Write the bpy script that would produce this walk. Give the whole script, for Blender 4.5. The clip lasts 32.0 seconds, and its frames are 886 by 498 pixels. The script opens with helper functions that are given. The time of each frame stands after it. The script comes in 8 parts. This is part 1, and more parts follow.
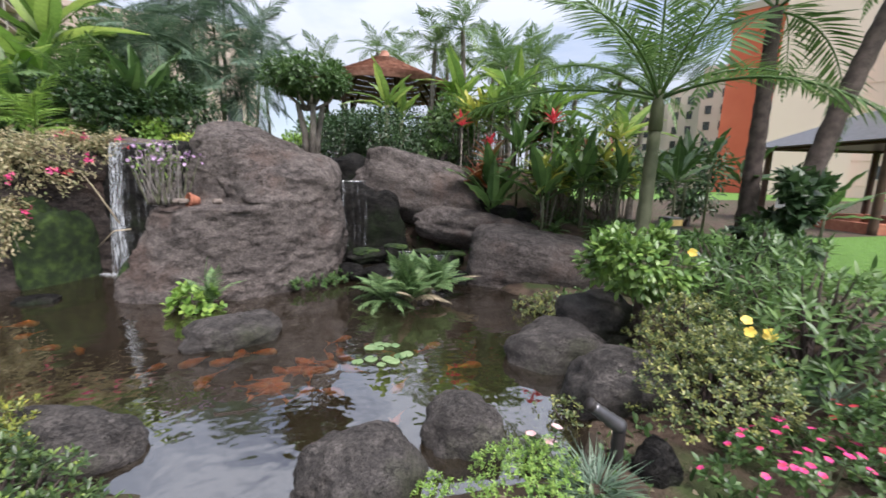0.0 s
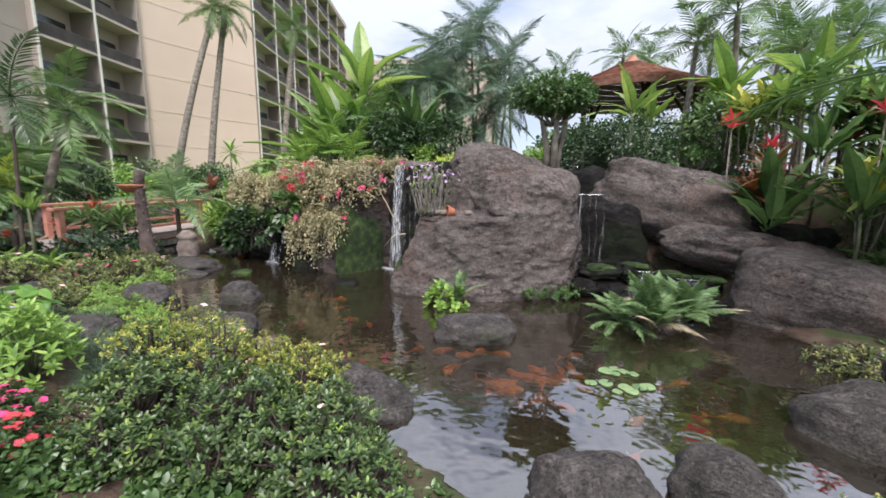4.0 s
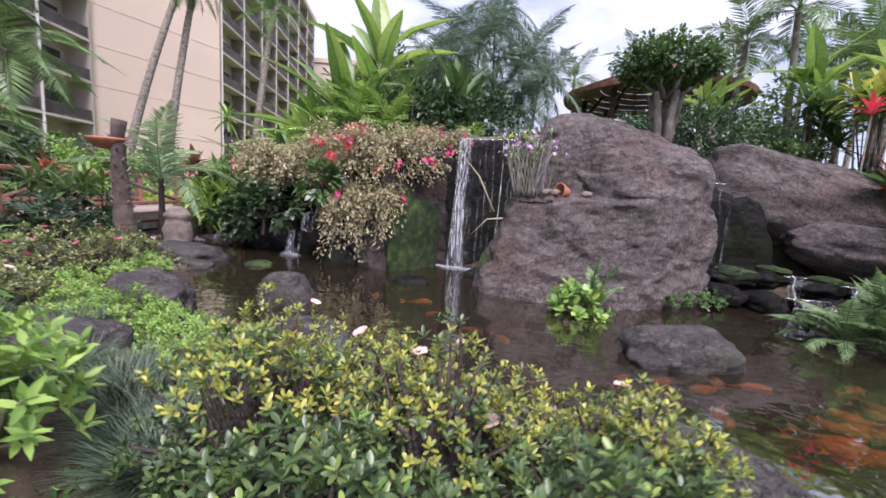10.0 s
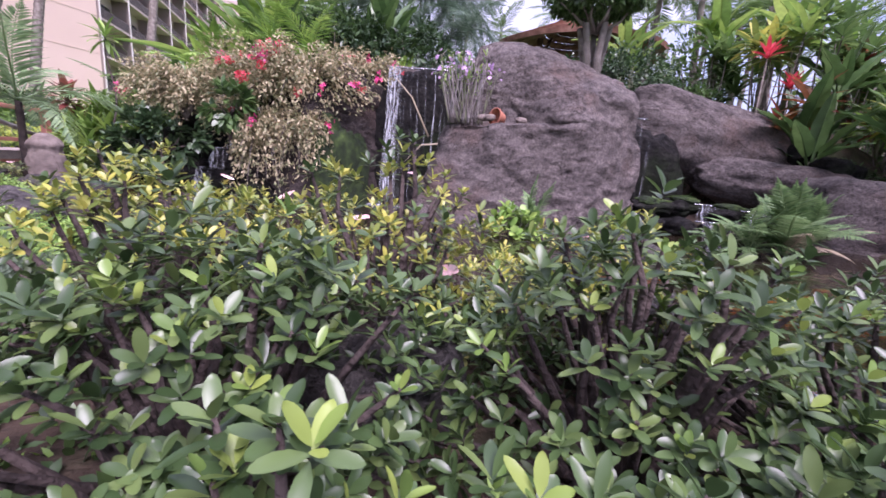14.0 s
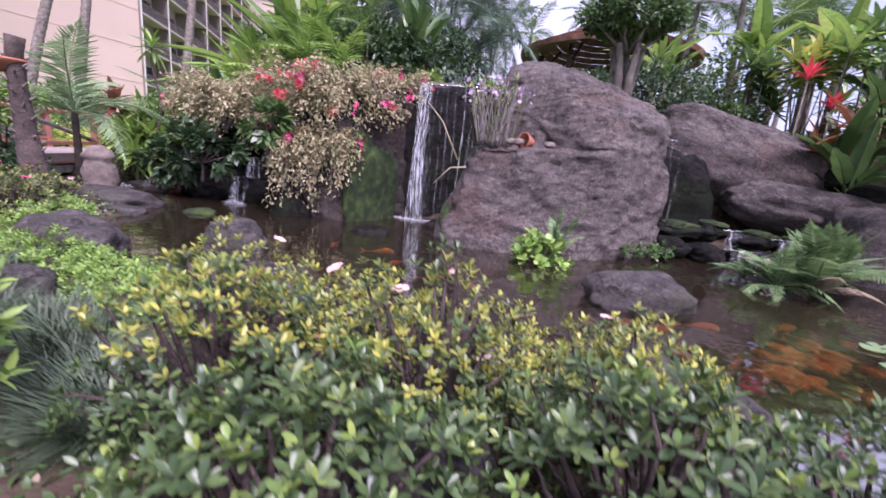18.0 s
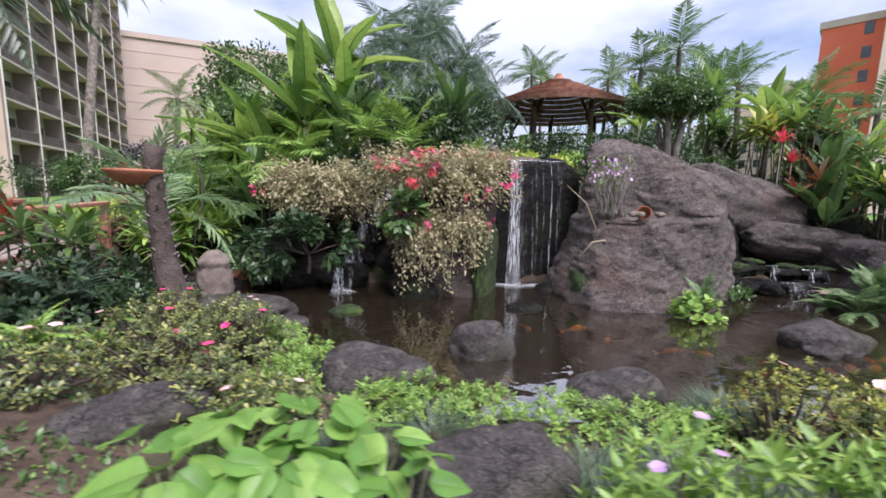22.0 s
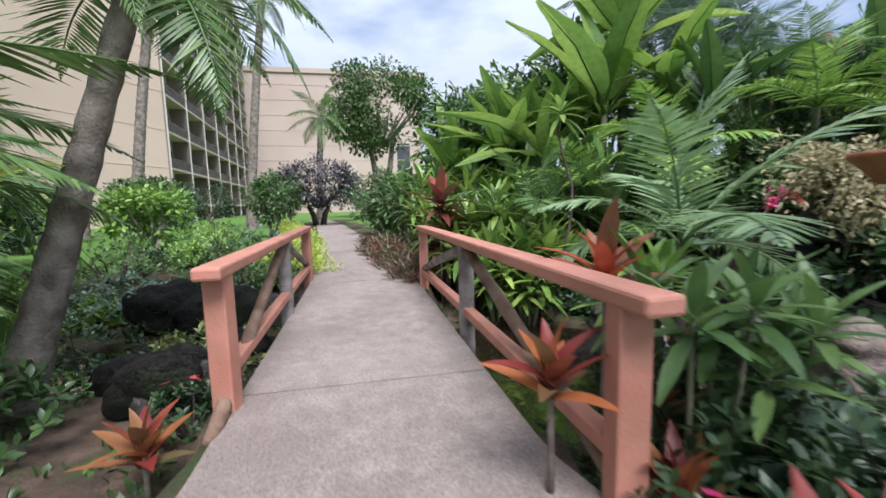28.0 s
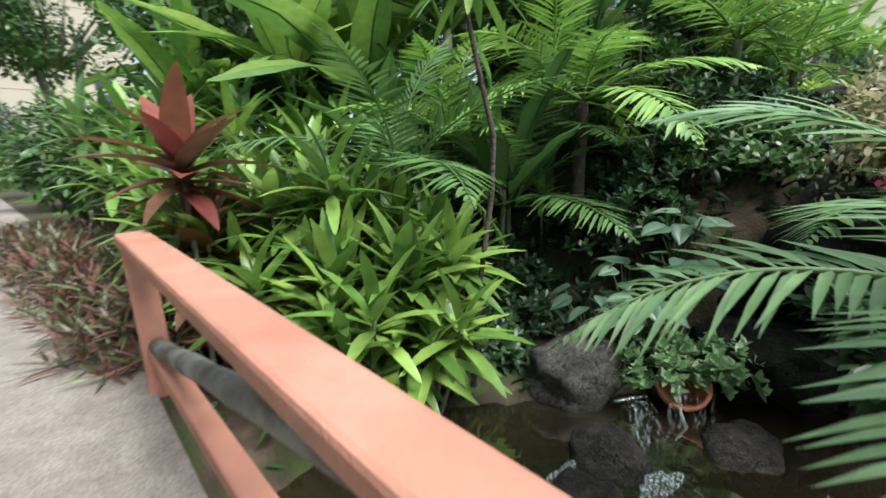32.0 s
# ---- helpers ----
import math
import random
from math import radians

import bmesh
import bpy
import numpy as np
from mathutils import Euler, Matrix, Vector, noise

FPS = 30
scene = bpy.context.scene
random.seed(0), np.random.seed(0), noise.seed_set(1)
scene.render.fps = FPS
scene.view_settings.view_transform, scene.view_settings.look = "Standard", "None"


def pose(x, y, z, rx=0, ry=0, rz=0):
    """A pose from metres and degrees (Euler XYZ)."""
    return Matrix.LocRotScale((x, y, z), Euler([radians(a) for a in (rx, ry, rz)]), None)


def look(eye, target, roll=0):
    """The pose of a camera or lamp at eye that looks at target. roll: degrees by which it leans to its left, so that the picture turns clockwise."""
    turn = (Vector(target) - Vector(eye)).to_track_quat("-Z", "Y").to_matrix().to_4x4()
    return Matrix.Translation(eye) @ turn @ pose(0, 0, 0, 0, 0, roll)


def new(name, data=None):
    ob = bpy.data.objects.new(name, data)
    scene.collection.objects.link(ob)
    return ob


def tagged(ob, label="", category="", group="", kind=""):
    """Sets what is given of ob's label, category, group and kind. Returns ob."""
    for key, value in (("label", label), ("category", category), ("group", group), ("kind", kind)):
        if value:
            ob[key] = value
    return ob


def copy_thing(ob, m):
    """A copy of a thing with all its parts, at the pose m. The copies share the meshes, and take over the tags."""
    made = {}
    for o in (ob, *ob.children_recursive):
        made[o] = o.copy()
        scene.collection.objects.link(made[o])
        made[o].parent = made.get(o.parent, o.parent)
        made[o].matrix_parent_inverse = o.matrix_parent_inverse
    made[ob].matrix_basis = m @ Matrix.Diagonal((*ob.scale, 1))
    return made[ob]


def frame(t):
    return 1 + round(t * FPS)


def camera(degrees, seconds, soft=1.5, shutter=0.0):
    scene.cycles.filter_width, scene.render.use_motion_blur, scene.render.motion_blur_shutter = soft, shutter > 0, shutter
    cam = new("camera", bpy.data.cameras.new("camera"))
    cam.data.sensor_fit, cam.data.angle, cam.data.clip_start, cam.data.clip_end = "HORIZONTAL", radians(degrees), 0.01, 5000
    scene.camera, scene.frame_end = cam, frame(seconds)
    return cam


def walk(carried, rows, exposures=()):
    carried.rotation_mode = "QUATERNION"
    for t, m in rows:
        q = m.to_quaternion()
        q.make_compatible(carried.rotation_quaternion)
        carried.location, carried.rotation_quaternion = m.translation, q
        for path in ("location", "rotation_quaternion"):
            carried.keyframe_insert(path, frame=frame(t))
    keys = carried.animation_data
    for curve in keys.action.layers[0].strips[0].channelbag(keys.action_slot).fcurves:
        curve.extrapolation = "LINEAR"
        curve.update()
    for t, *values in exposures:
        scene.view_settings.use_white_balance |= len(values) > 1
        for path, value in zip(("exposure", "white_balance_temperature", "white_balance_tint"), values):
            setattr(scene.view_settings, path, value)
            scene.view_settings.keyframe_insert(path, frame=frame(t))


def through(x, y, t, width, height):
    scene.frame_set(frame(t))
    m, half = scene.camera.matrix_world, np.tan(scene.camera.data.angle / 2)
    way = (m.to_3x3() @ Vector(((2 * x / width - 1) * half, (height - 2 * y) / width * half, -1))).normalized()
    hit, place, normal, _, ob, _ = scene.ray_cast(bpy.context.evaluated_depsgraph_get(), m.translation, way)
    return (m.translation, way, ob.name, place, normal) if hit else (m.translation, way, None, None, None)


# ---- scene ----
cam = camera(94.9, 32.0, soft=1.6, shutter=0.5)
PATH = [
    (0, (2.755, 0.245, 2.258), (3.313, 2.131, 1.895), 1.5),
    (0.5, (2.723, 0.258, 2.24), (3.122, 2.187, 1.894), 1.1),
    (1, (2.682, 0.27, 2.226), (2.931, 2.226, 1.894), 0.9),
    (1.5, (2.654, 0.264, 2.224), (2.756, 2.236, 1.906), 0.8),
    (2, (2.656, 0.264, 2.259), (2.604, 2.239, 1.947), 0.6),
    (2.5, (2.626, 0.265, 2.271), (2.438, 2.232, 1.959), 0.6),
    (3, (2.593, 0.264, 2.255), (2.286, 2.216, 1.946), 0.6),
    (3.5, (2.577, 0.248, 2.27), (2.164, 2.179, 1.953), 0.6),
    (5.5, (2.496, 0.165, 2.259), (1.779, 2.006, 1.948), 0.1),
    (6, (2.484, 0.165, 2.259), (1.705, 1.979, 1.942), 0.3),
    (6.5, (2.412, 0.146, 2.244), (1.583, 1.938, 1.92), 0.7),
    (7, (2.255, 0.161, 2.219), (1.398, 1.937, 1.885), 1.1),
    (7.5, (1.939, 0.24, 2.166), (1.071, 2.011, 1.835), 1.1),
    (8, (1.439, 0.459, 2.163), (0.623, 2.259, 1.856), 1.3),
    (8.5, (0.884, 0.672, 2.085), (0.171, 2.515, 1.78), 1.7),
    (9, (0.345, 0.943, 2.025), (-0.219, 2.836, 1.711), 2.5),
    (9.5, (-0.071, 1.317, 1.877), (-0.484, 3.251, 1.58), 3.3),
    (10, (-0.351, 1.652, 1.52), (-0.644, 3.613, 1.255), 3.5),
    (10.5, (-0.473, 1.77, 1.211), (-0.688, 3.745, 0.976), 3.2),
    (11, (-0.506, 1.819, 1.101), (-0.661, 3.8, 0.869), 3.0),
    (11.5, (-0.512, 1.829, 1.046), (-0.626, 3.81, 0.799), 3.0),
    (12, (-0.492, 1.843, 0.994), (-0.573, 3.822, 0.711), 3.2),
    (12.5, (-0.479, 1.842, 0.952), (-0.529, 3.816, 0.633), 3.6),
    (13, (-0.472, 1.845, 0.921), (-0.492, 3.814, 0.569), 3.8),
    (13.5, (-0.462, 1.851, 0.894), (-0.442, 3.814, 0.511), 3.9),
    (14, (-0.434, 1.856, 0.886), (-0.365, 3.813, 0.484), 4.0),
    (14.5, (-0.405, 1.863, 0.871), (-0.273, 3.814, 0.45), 4.2),
    (16.5, (-0.339, 1.821, 0.881), (-0.178, 3.779, 0.502), 3.9),
    (17, (-0.331, 1.829, 0.845), (-0.24, 3.797, 0.499), 3.9),
    (17.5, (-0.397, 1.766, 1.013), (-0.372, 3.728, 0.627), 4.6),
    (18, (-0.543, 1.774, 1.329), (-0.573, 3.724, 0.887), 5.4),
    (18.5, (-0.711, 1.616, 1.77), (-0.783, 3.557, 1.289), 6.5),
    (19, (-1.025, 1.576, 1.954), (-1.106, 3.52, 1.491), 6.5),
    (19.5, (-1.483, 1.671, 1.958), (-1.502, 3.628, 1.545), 5.8),
    (20, (-2.121, 1.668, 1.961), (-2.049, 3.632, 1.592), 4.7),
    (20.5, (-2.776, 1.696, 1.987), (-2.627, 3.664, 1.658), 3.1),
    (21, (-3.431, 1.789, 1.991), (-3.172, 3.749, 1.694), 2.2),
    (21.5, (-4.093, 1.812, 1.975), (-3.72, 3.752, 1.664), 1.8),
    (22, (-4.792, 1.911, 1.949), (-4.357, 3.845, 1.68), 1.4),
    (22.5, (-5.568, 2.016, 1.97), (-5.06, 3.936, 1.732), 1.4),
    (23, (-6.262, 2.155, 1.977), (-5.659, 4.05, 1.761), 1.4),
    (23.5, (-6.926, 2.429, 1.982), (-6.204, 4.284, 1.783), 1.6),
    (24, (-7.542, 2.705, 1.969), (-6.731, 4.52, 1.752), 1.9),
    (24.5, (-8.127, 3.086, 1.918), (-7.308, 4.899, 1.713), 1.8),
    (25, (-8.533, 3.542, 1.881), (-7.736, 5.363, 1.659), 1.7),
    (25.5, (-8.888, 3.944, 1.888), (-8.133, 5.78, 1.644), 1.6),
    (26, (-9.217, 4.371, 1.887), (-8.598, 6.26, 1.659), 1.3),
    (26.5, (-9.536, 4.723, 1.873), (-9.085, 6.657, 1.637), 1.1),
    (28.5, (-10.539, 6.574, 2.018), (-10.498, 8.561, 1.796), -1.8),
    (29, (-10.603, 7.141, 2.079), (-10.486, 9.112, 1.764), -2.7),
    (29.5, (-10.62, 7.667, 2.044), (-10.33, 9.606, 1.65), -2.6),
    (30, (-10.563, 8.144, 1.998), (-10.118, 10.035, 1.522), -2.3),
    (30.5, (-10.492, 8.59, 1.978), (-9.893, 10.426, 1.458), -1.8),
    (31, (-10.404, 9.041, 1.997), (-9.645, 10.811, 1.458), -1.1),
    (31.5, (-10.33, 9.449, 2.001), (-9.418, 11.161, 1.512), -0.9),
    (32, (-10.282, 9.865, 2.05), (-9.184, 11.468, 1.577), -0.9),
]
walk(cam, [(t, look(eye, target, roll)) for t, eye, target, roll in PATH], exposures=[(0.0, 0.85, 6370, 16), (7.0, 0.85, 6370, 16), (12.0, 1.0, 5900, 42), (15.0, 1.12, 5880, 46), (18.0, 1.06, 5880, 46), (20.5, 0.92, 6080, 30), (23.0, 0.82, 6170, 21), (26.0, 0.68, 6170, 19), (29.0, 0.76, 5950, 10), (31.0, 0.88, 6100, 2), (32.0, 0.97, 6120, -1)])

# ---- world and sun ----
world = bpy.data.worlds.new("sky")
scene.world = world
world.use_nodes = True
wn, wl = world.node_tree.nodes, world.node_tree.links
wn.clear()
w_out, w_bg = wn.new("ShaderNodeOutputWorld"), wn.new("ShaderNodeBackground")
w_sky = wn.new("ShaderNodeTexSky")
w_sky.sky_type, w_sky.sun_disc = "NISHITA", False
w_sky.sun_elevation, w_sky.sun_rotation = radians(59), radians(160)
w_co = wn.new("ShaderNodeTexCoord")
w_map = wn.new("ShaderNodeMapping")
w_map.inputs["Scale"].default_value = (1.0, 1.0, 2.6)
w_noise = wn.new("ShaderNodeTexNoise")
w_noise.inputs["Scale"].default_value, w_noise.inputs["Detail"].default_value = 2.6, 7.0
w_ramp = wn.new("ShaderNodeValToRGB")
w_ramp.color_ramp.elements[0].position, w_ramp.color_ramp.elements[1].position = 0.24, 0.52
w_mix = wn.new("ShaderNodeMix")
w_mix.data_type = "RGBA"
w_sep, w_lift = wn.new("ShaderNodeSeparateXYZ"), wn.new("ShaderNodeMapRange")
w_lift.inputs["From Min"].default_value, w_lift.inputs["From Max"].default_value = 0.15, 0.75
w_lift.inputs["To Min"].default_value, w_lift.inputs["To Max"].default_value = 1.0, 1.7
w_cloud = wn.new("ShaderNodeMix")
w_cloud.data_type, w_cloud.blend_type = "RGBA", "MULTIPLY"
w_cloud.inputs["Factor"].default_value = 1.0
w_cloud.inputs["A"].default_value = (4.25, 4.65, 5.25, 1)
wl.new(w_co.outputs["Generated"], w_sep.inputs["Vector"])
wl.new(w_sep.outputs["Z"], w_lift.inputs["Value"])
wl.new(w_lift.outputs["Result"], w_cloud.inputs["B"])
wl.new(w_cloud.outputs["Result"], w_mix.inputs["B"])
w_bg.inputs["Strength"].default_value = 0.1
wl.new(w_co.outputs["Generated"], w_map.inputs["Vector"])
wl.new(w_map.outputs["Vector"], w_noise.inputs["Vector"])
wl.new(w_noise.outputs["Fac"], w_ramp.inputs["Fac"])
wl.new(w_ramp.outputs["Color"], w_mix.inputs["Factor"])
wl.new(w_sky.outputs["Color"], w_mix.inputs["A"])
wl.new(w_mix.outputs["Result"], w_bg.inputs["Color"])
wl.new(w_bg.outputs["Background"], w_out.inputs["Surface"])

sun = new("sun", bpy.data.lights.new("sun", "SUN"))
sun.data.energy, sun.data.angle, sun.data.color = 3.7, radians(30), (1.0, 0.955, 0.91)
sun.matrix_world = look((0, 0, 30), (-6.0, 16.8, 0))

# ---- materials ----


def base_material(name):
    m = bpy.data.materials.new(name)
    m.use_nodes = True
    nt = m.node_tree
    return m, nt.nodes, nt.links, nt.nodes["Principled BSDF"]


def surface(name, colors, scale=3.0, rough=0.8, bump=0.3, bump_scale=40.0, detail=6.0, spec=0.4, metal=0.0, vary=0.0, pits=0.0, crack=0.0, stain=None, stain_scale=0.7):
    """A surface of two or three tones laid out by noise, with fine relief, random tone by piece, and stains of a second tone."""
    m, n, l, b = base_material(name)
    co = n.new("ShaderNodeTexCoord")
    tex = n.new("ShaderNodeTexNoise")
    tex.inputs["Scale"].default_value, tex.inputs["Detail"].default_value = scale, detail
    ramp = n.new("ShaderNodeValToRGB")
    ramp.color_ramp.elements[0].color, ramp.color_ramp.elements[1].color = (*colors[0], 1), (*colors[-1], 1)
    ramp.color_ramp.elements[0].position, ramp.color_ramp.elements[1].position = 0.32, 0.68
    if len(colors) > 2:
        ramp.color_ramp.elements.new(0.5).color = (*colors[1], 1)
    l.new(co.outputs["Object"], tex.inputs["Vector"])
    l.new(tex.outputs["Fac"], ramp.inputs["Fac"])
    out = ramp.outputs["Color"]
    if stain:
        st = n.new("ShaderNodeTexNoise")
        st.inputs["Scale"].default_value, st.inputs["Detail"].default_value = stain_scale, 8.0
        sr = n.new("ShaderNodeValToRGB")
        sr.color_ramp.elements[0].position, sr.color_ramp.elements[1].position = 0.5, 0.66
        mx = n.new("ShaderNodeMix")
        mx.data_type = "RGBA"
        mx.inputs["B"].default_value = (*stain, 1)
        l.new(co.outputs["Object"], st.inputs["Vector"])
        l.new(st.outputs["Fac"], sr.inputs["Fac"])
        l.new(sr.outputs["Color"], mx.inputs["Factor"])
        l.new(out, mx.inputs["A"])
        out = mx.outputs["Result"]
    edge_height = None
    if crack:
        wob = n.new("ShaderNodeTexNoise")
        wob.inputs["Scale"].default_value, wob.inputs["Detail"].default_value = 2.2, 5.0
        wmix = n.new("ShaderNodeMix")
        wmix.data_type = "RGBA"
        wmix.inputs["Factor"].default_value = 0.5
        cv = n.new("ShaderNodeTexVoronoi")
        cv.feature = "DISTANCE_TO_EDGE"
        cv.inputs["Scale"].default_value = crack
        cr = n.new("ShaderNodeMapRange")
        cr.inputs["From Max"].default_value = 0.014
        cr.inputs["To Min"].default_value = 0.72
        cm = n.new("ShaderNodeMix")
        cm.data_type, cm.blend_type = "RGBA", "MULTIPLY"
        cm.inputs["Factor"].default_value = 0.16
        l.new(co.outputs["Object"], wob.inputs["Vector"])
        l.new(co.outputs["Object"], wmix.inputs["A"])
        l.new(wob.outputs["Color"], wmix.inputs["B"])
        l.new(wmix.outputs["Result"], cv.inputs["Vector"])
        l.new(cv.outputs["Distance"], cr.inputs["Value"])
        l.new(out, cm.inputs["A"])
        l.new(cr.outputs["Result"], cm.inputs["B"])
        out, edge_height = cm.outputs["Result"], cr.outputs["Result"]
    if vary:
        info = n.new("ShaderNodeObjectInfo")
        hsv = n.new("ShaderNodeHueSaturation")
        mr = n.new("ShaderNodeMapRange")
        mr.inputs["To Min"].default_value, mr.inputs["To Max"].default_value = 1 - vary, 1 + vary
        l.new(info.outputs["Random"], mr.inputs["Value"])
        l.new(mr.outputs["Result"], hsv.inputs["Value"])
        l.new(out, hsv.inputs["Color"])
        out = hsv.outputs["Color"]
    l.new(out, b.inputs["Base Color"])
    b.inputs["Roughness"].default_value, b.inputs["Metallic"].default_value = rough, metal
    b.inputs["Specular IOR Level"].default_value = spec
    if bump:
        fine = n.new("ShaderNodeTexNoise")
        fine.inputs["Scale"].default_value, fine.inputs["Detail"].default_value = bump_scale, 8.0
        bp = n.new("ShaderNodeBump")
        bp.inputs["Strength"].default_value, bp.inputs["Distance"].default_value = bump, 0.06 if crack else 0.03
        l.new(co.outputs["Object"], fine.inputs["Vector"])
        height = fine.outputs["Fac"]
        if pits:
            vo = n.new("ShaderNodeTexVoronoi")
            vo.inputs["Scale"].default_value = pits
            vr = n.new("ShaderNodeMapRange")
            vr.inputs["From Max"].default_value = 0.35
            ad = n.new("ShaderNodeMath")
            ad.operation = "ADD"
            l.new(co.outputs["Object"], vo.inputs["Vector"])
            l.new(vo.outputs["Distance"], vr.inputs["Value"])
            l.new(vr.outputs["Result"], ad.inputs[0])
            l.new(height, ad.inputs[1])
            height = ad.outputs["Value"]
        if edge_height is not None:
            ea = n.new("ShaderNodeMath")
            ea.operation = "ADD"
            l.new(height, ea.inputs[0])
            l.new(edge_height, ea.inputs[1])
            height = ea.outputs["Value"]
        l.new(height, bp.inputs["Height"])
        l.new(bp.outputs["Normal"], b.inputs["Normal"])
    return m


def rockface(name, colors, stain, rough=0.8, fine=26.0, seams=1.5, depth=0.05, speck=0.9, spec=0.35, crack=0.55):
    """Weathered rock: tones at three scales, stretched seams, small pits and chips."""
    m, n, l, b = base_material(name)
    co, mp = n.new("ShaderNodeTexCoord"), n.new("ShaderNodeMapping")
    mp.inputs["Scale"].default_value = (0.75, 0.75, 1.7)
    mp.inputs["Rotation"].default_value = (0.2, 0.15, 0.0)
    l.new(co.outputs["Object"], mp.inputs["Vector"])

    def tex(scale, detail, vec, rough_n=0.6):
        t = n.new("ShaderNodeTexNoise")
        t.inputs["Scale"].default_value, t.inputs["Detail"].default_value, t.inputs["Roughness"].default_value = scale, detail, rough_n
        l.new(vec, t.inputs["Vector"])
        return t.outputs["Fac"]

    def math_node(op, a, c):
        q = n.new("ShaderNodeMath")
        q.operation = op
        for i, v in enumerate((a, c)):
            if isinstance(v, (int, float)):
                q.inputs[i].default_value = v
            else:
                l.new(v, q.inputs[i])
        return q.outputs["Value"]

    def span(v, lo, hi, to0=0.0, to1=1.0):
        q = n.new("ShaderNodeMapRange")
        for k, x in zip(("From Min", "From Max", "To Min", "To Max"), (lo, hi, to0, to1)):
            q.inputs[k].default_value = x
        l.new(v, q.inputs["Value"])
        return q.outputs["Result"]

    def mix(fac, a, c, kind="MIX"):
        q = n.new("ShaderNodeMix")
        q.data_type, q.blend_type = "RGBA", kind
        for key, v in (("Factor", fac), ("A", a), ("B", c)):
            if isinstance(v, tuple):
                q.inputs[key].default_value = (*v, 1)
            elif isinstance(v, (int, float)):
                q.inputs[key].default_value = v
            else:
                l.new(v, q.inputs[key])
        return q.outputs["Result"]

    vec = mp.outputs["Vector"]
    broad, grain, crumb = tex(1.1, 6.0, vec), tex(7.0, 9.0, vec, 0.7), tex(fine, 6.0, co.outputs["Object"], 0.7)
    seam = span(math_node("ABSOLUTE", math_node("SUBTRACT", tex(seams, 7.0, vec, 0.62), 0.5), 0.0), 0.0, 0.012)
    seam2 = span(math_node("ABSOLUTE", math_node("SUBTRACT", tex(seams * 2.7, 6.0, vec, 0.6), 0.52), 0.0), 0.0, 0.01)
    cracks = math_node("MINIMUM", seam, math_node("MAXIMUM", seam2, span(broad, 0.42, 0.52)))
    pit = span(tex(fine * 2.2, 2.0, co.outputs["Object"]), 0.36, 0.46)
    tone = mix(span(broad, 0.38, 0.64), colors[0], colors[1])
    tone = mix(span(grain, 0.42, 0.72), tone, colors[2])
    tone = mix(span(tex(0.75, 8.0, co.outputs["Object"], 0.65), 0.52, 0.66), tone, stain)
    tone = mix(speck, tone, span(crumb, 0.32, 0.68, 0.45, 1.6), "MULTIPLY")
    tone = mix(speck * 0.65, tone, span(pit, 0.0, 1.0, 0.35, 1.05), "MULTIPLY")
    tone = mix(crack, tone, span(cracks, 0.0, 1.0, 0.3, 1.0), "MULTIPLY")
    l.new(tone, b.inputs["Base Color"])
    b.inputs["Roughness"].default_value, b.inputs["Specular IOR Level"].default_value = rough, spec
    height = math_node("ADD", math_node("MULTIPLY", cracks, 0.9 * crack), math_node("ADD", math_node("MULTIPLY", grain, 0.9), math_node("ADD", math_node("MULTIPLY", crumb, 0.5), math_node("MULTIPLY", pit, 0.3))))
    bp = n.new("ShaderNodeBump")
    bp.inputs["Strength"].default_value, bp.inputs["Distance"].default_value = 1.0, depth
    l.new(height, bp.inputs["Height"])
    l.new(bp.outputs["Normal"], b.inputs["Normal"])
    return m


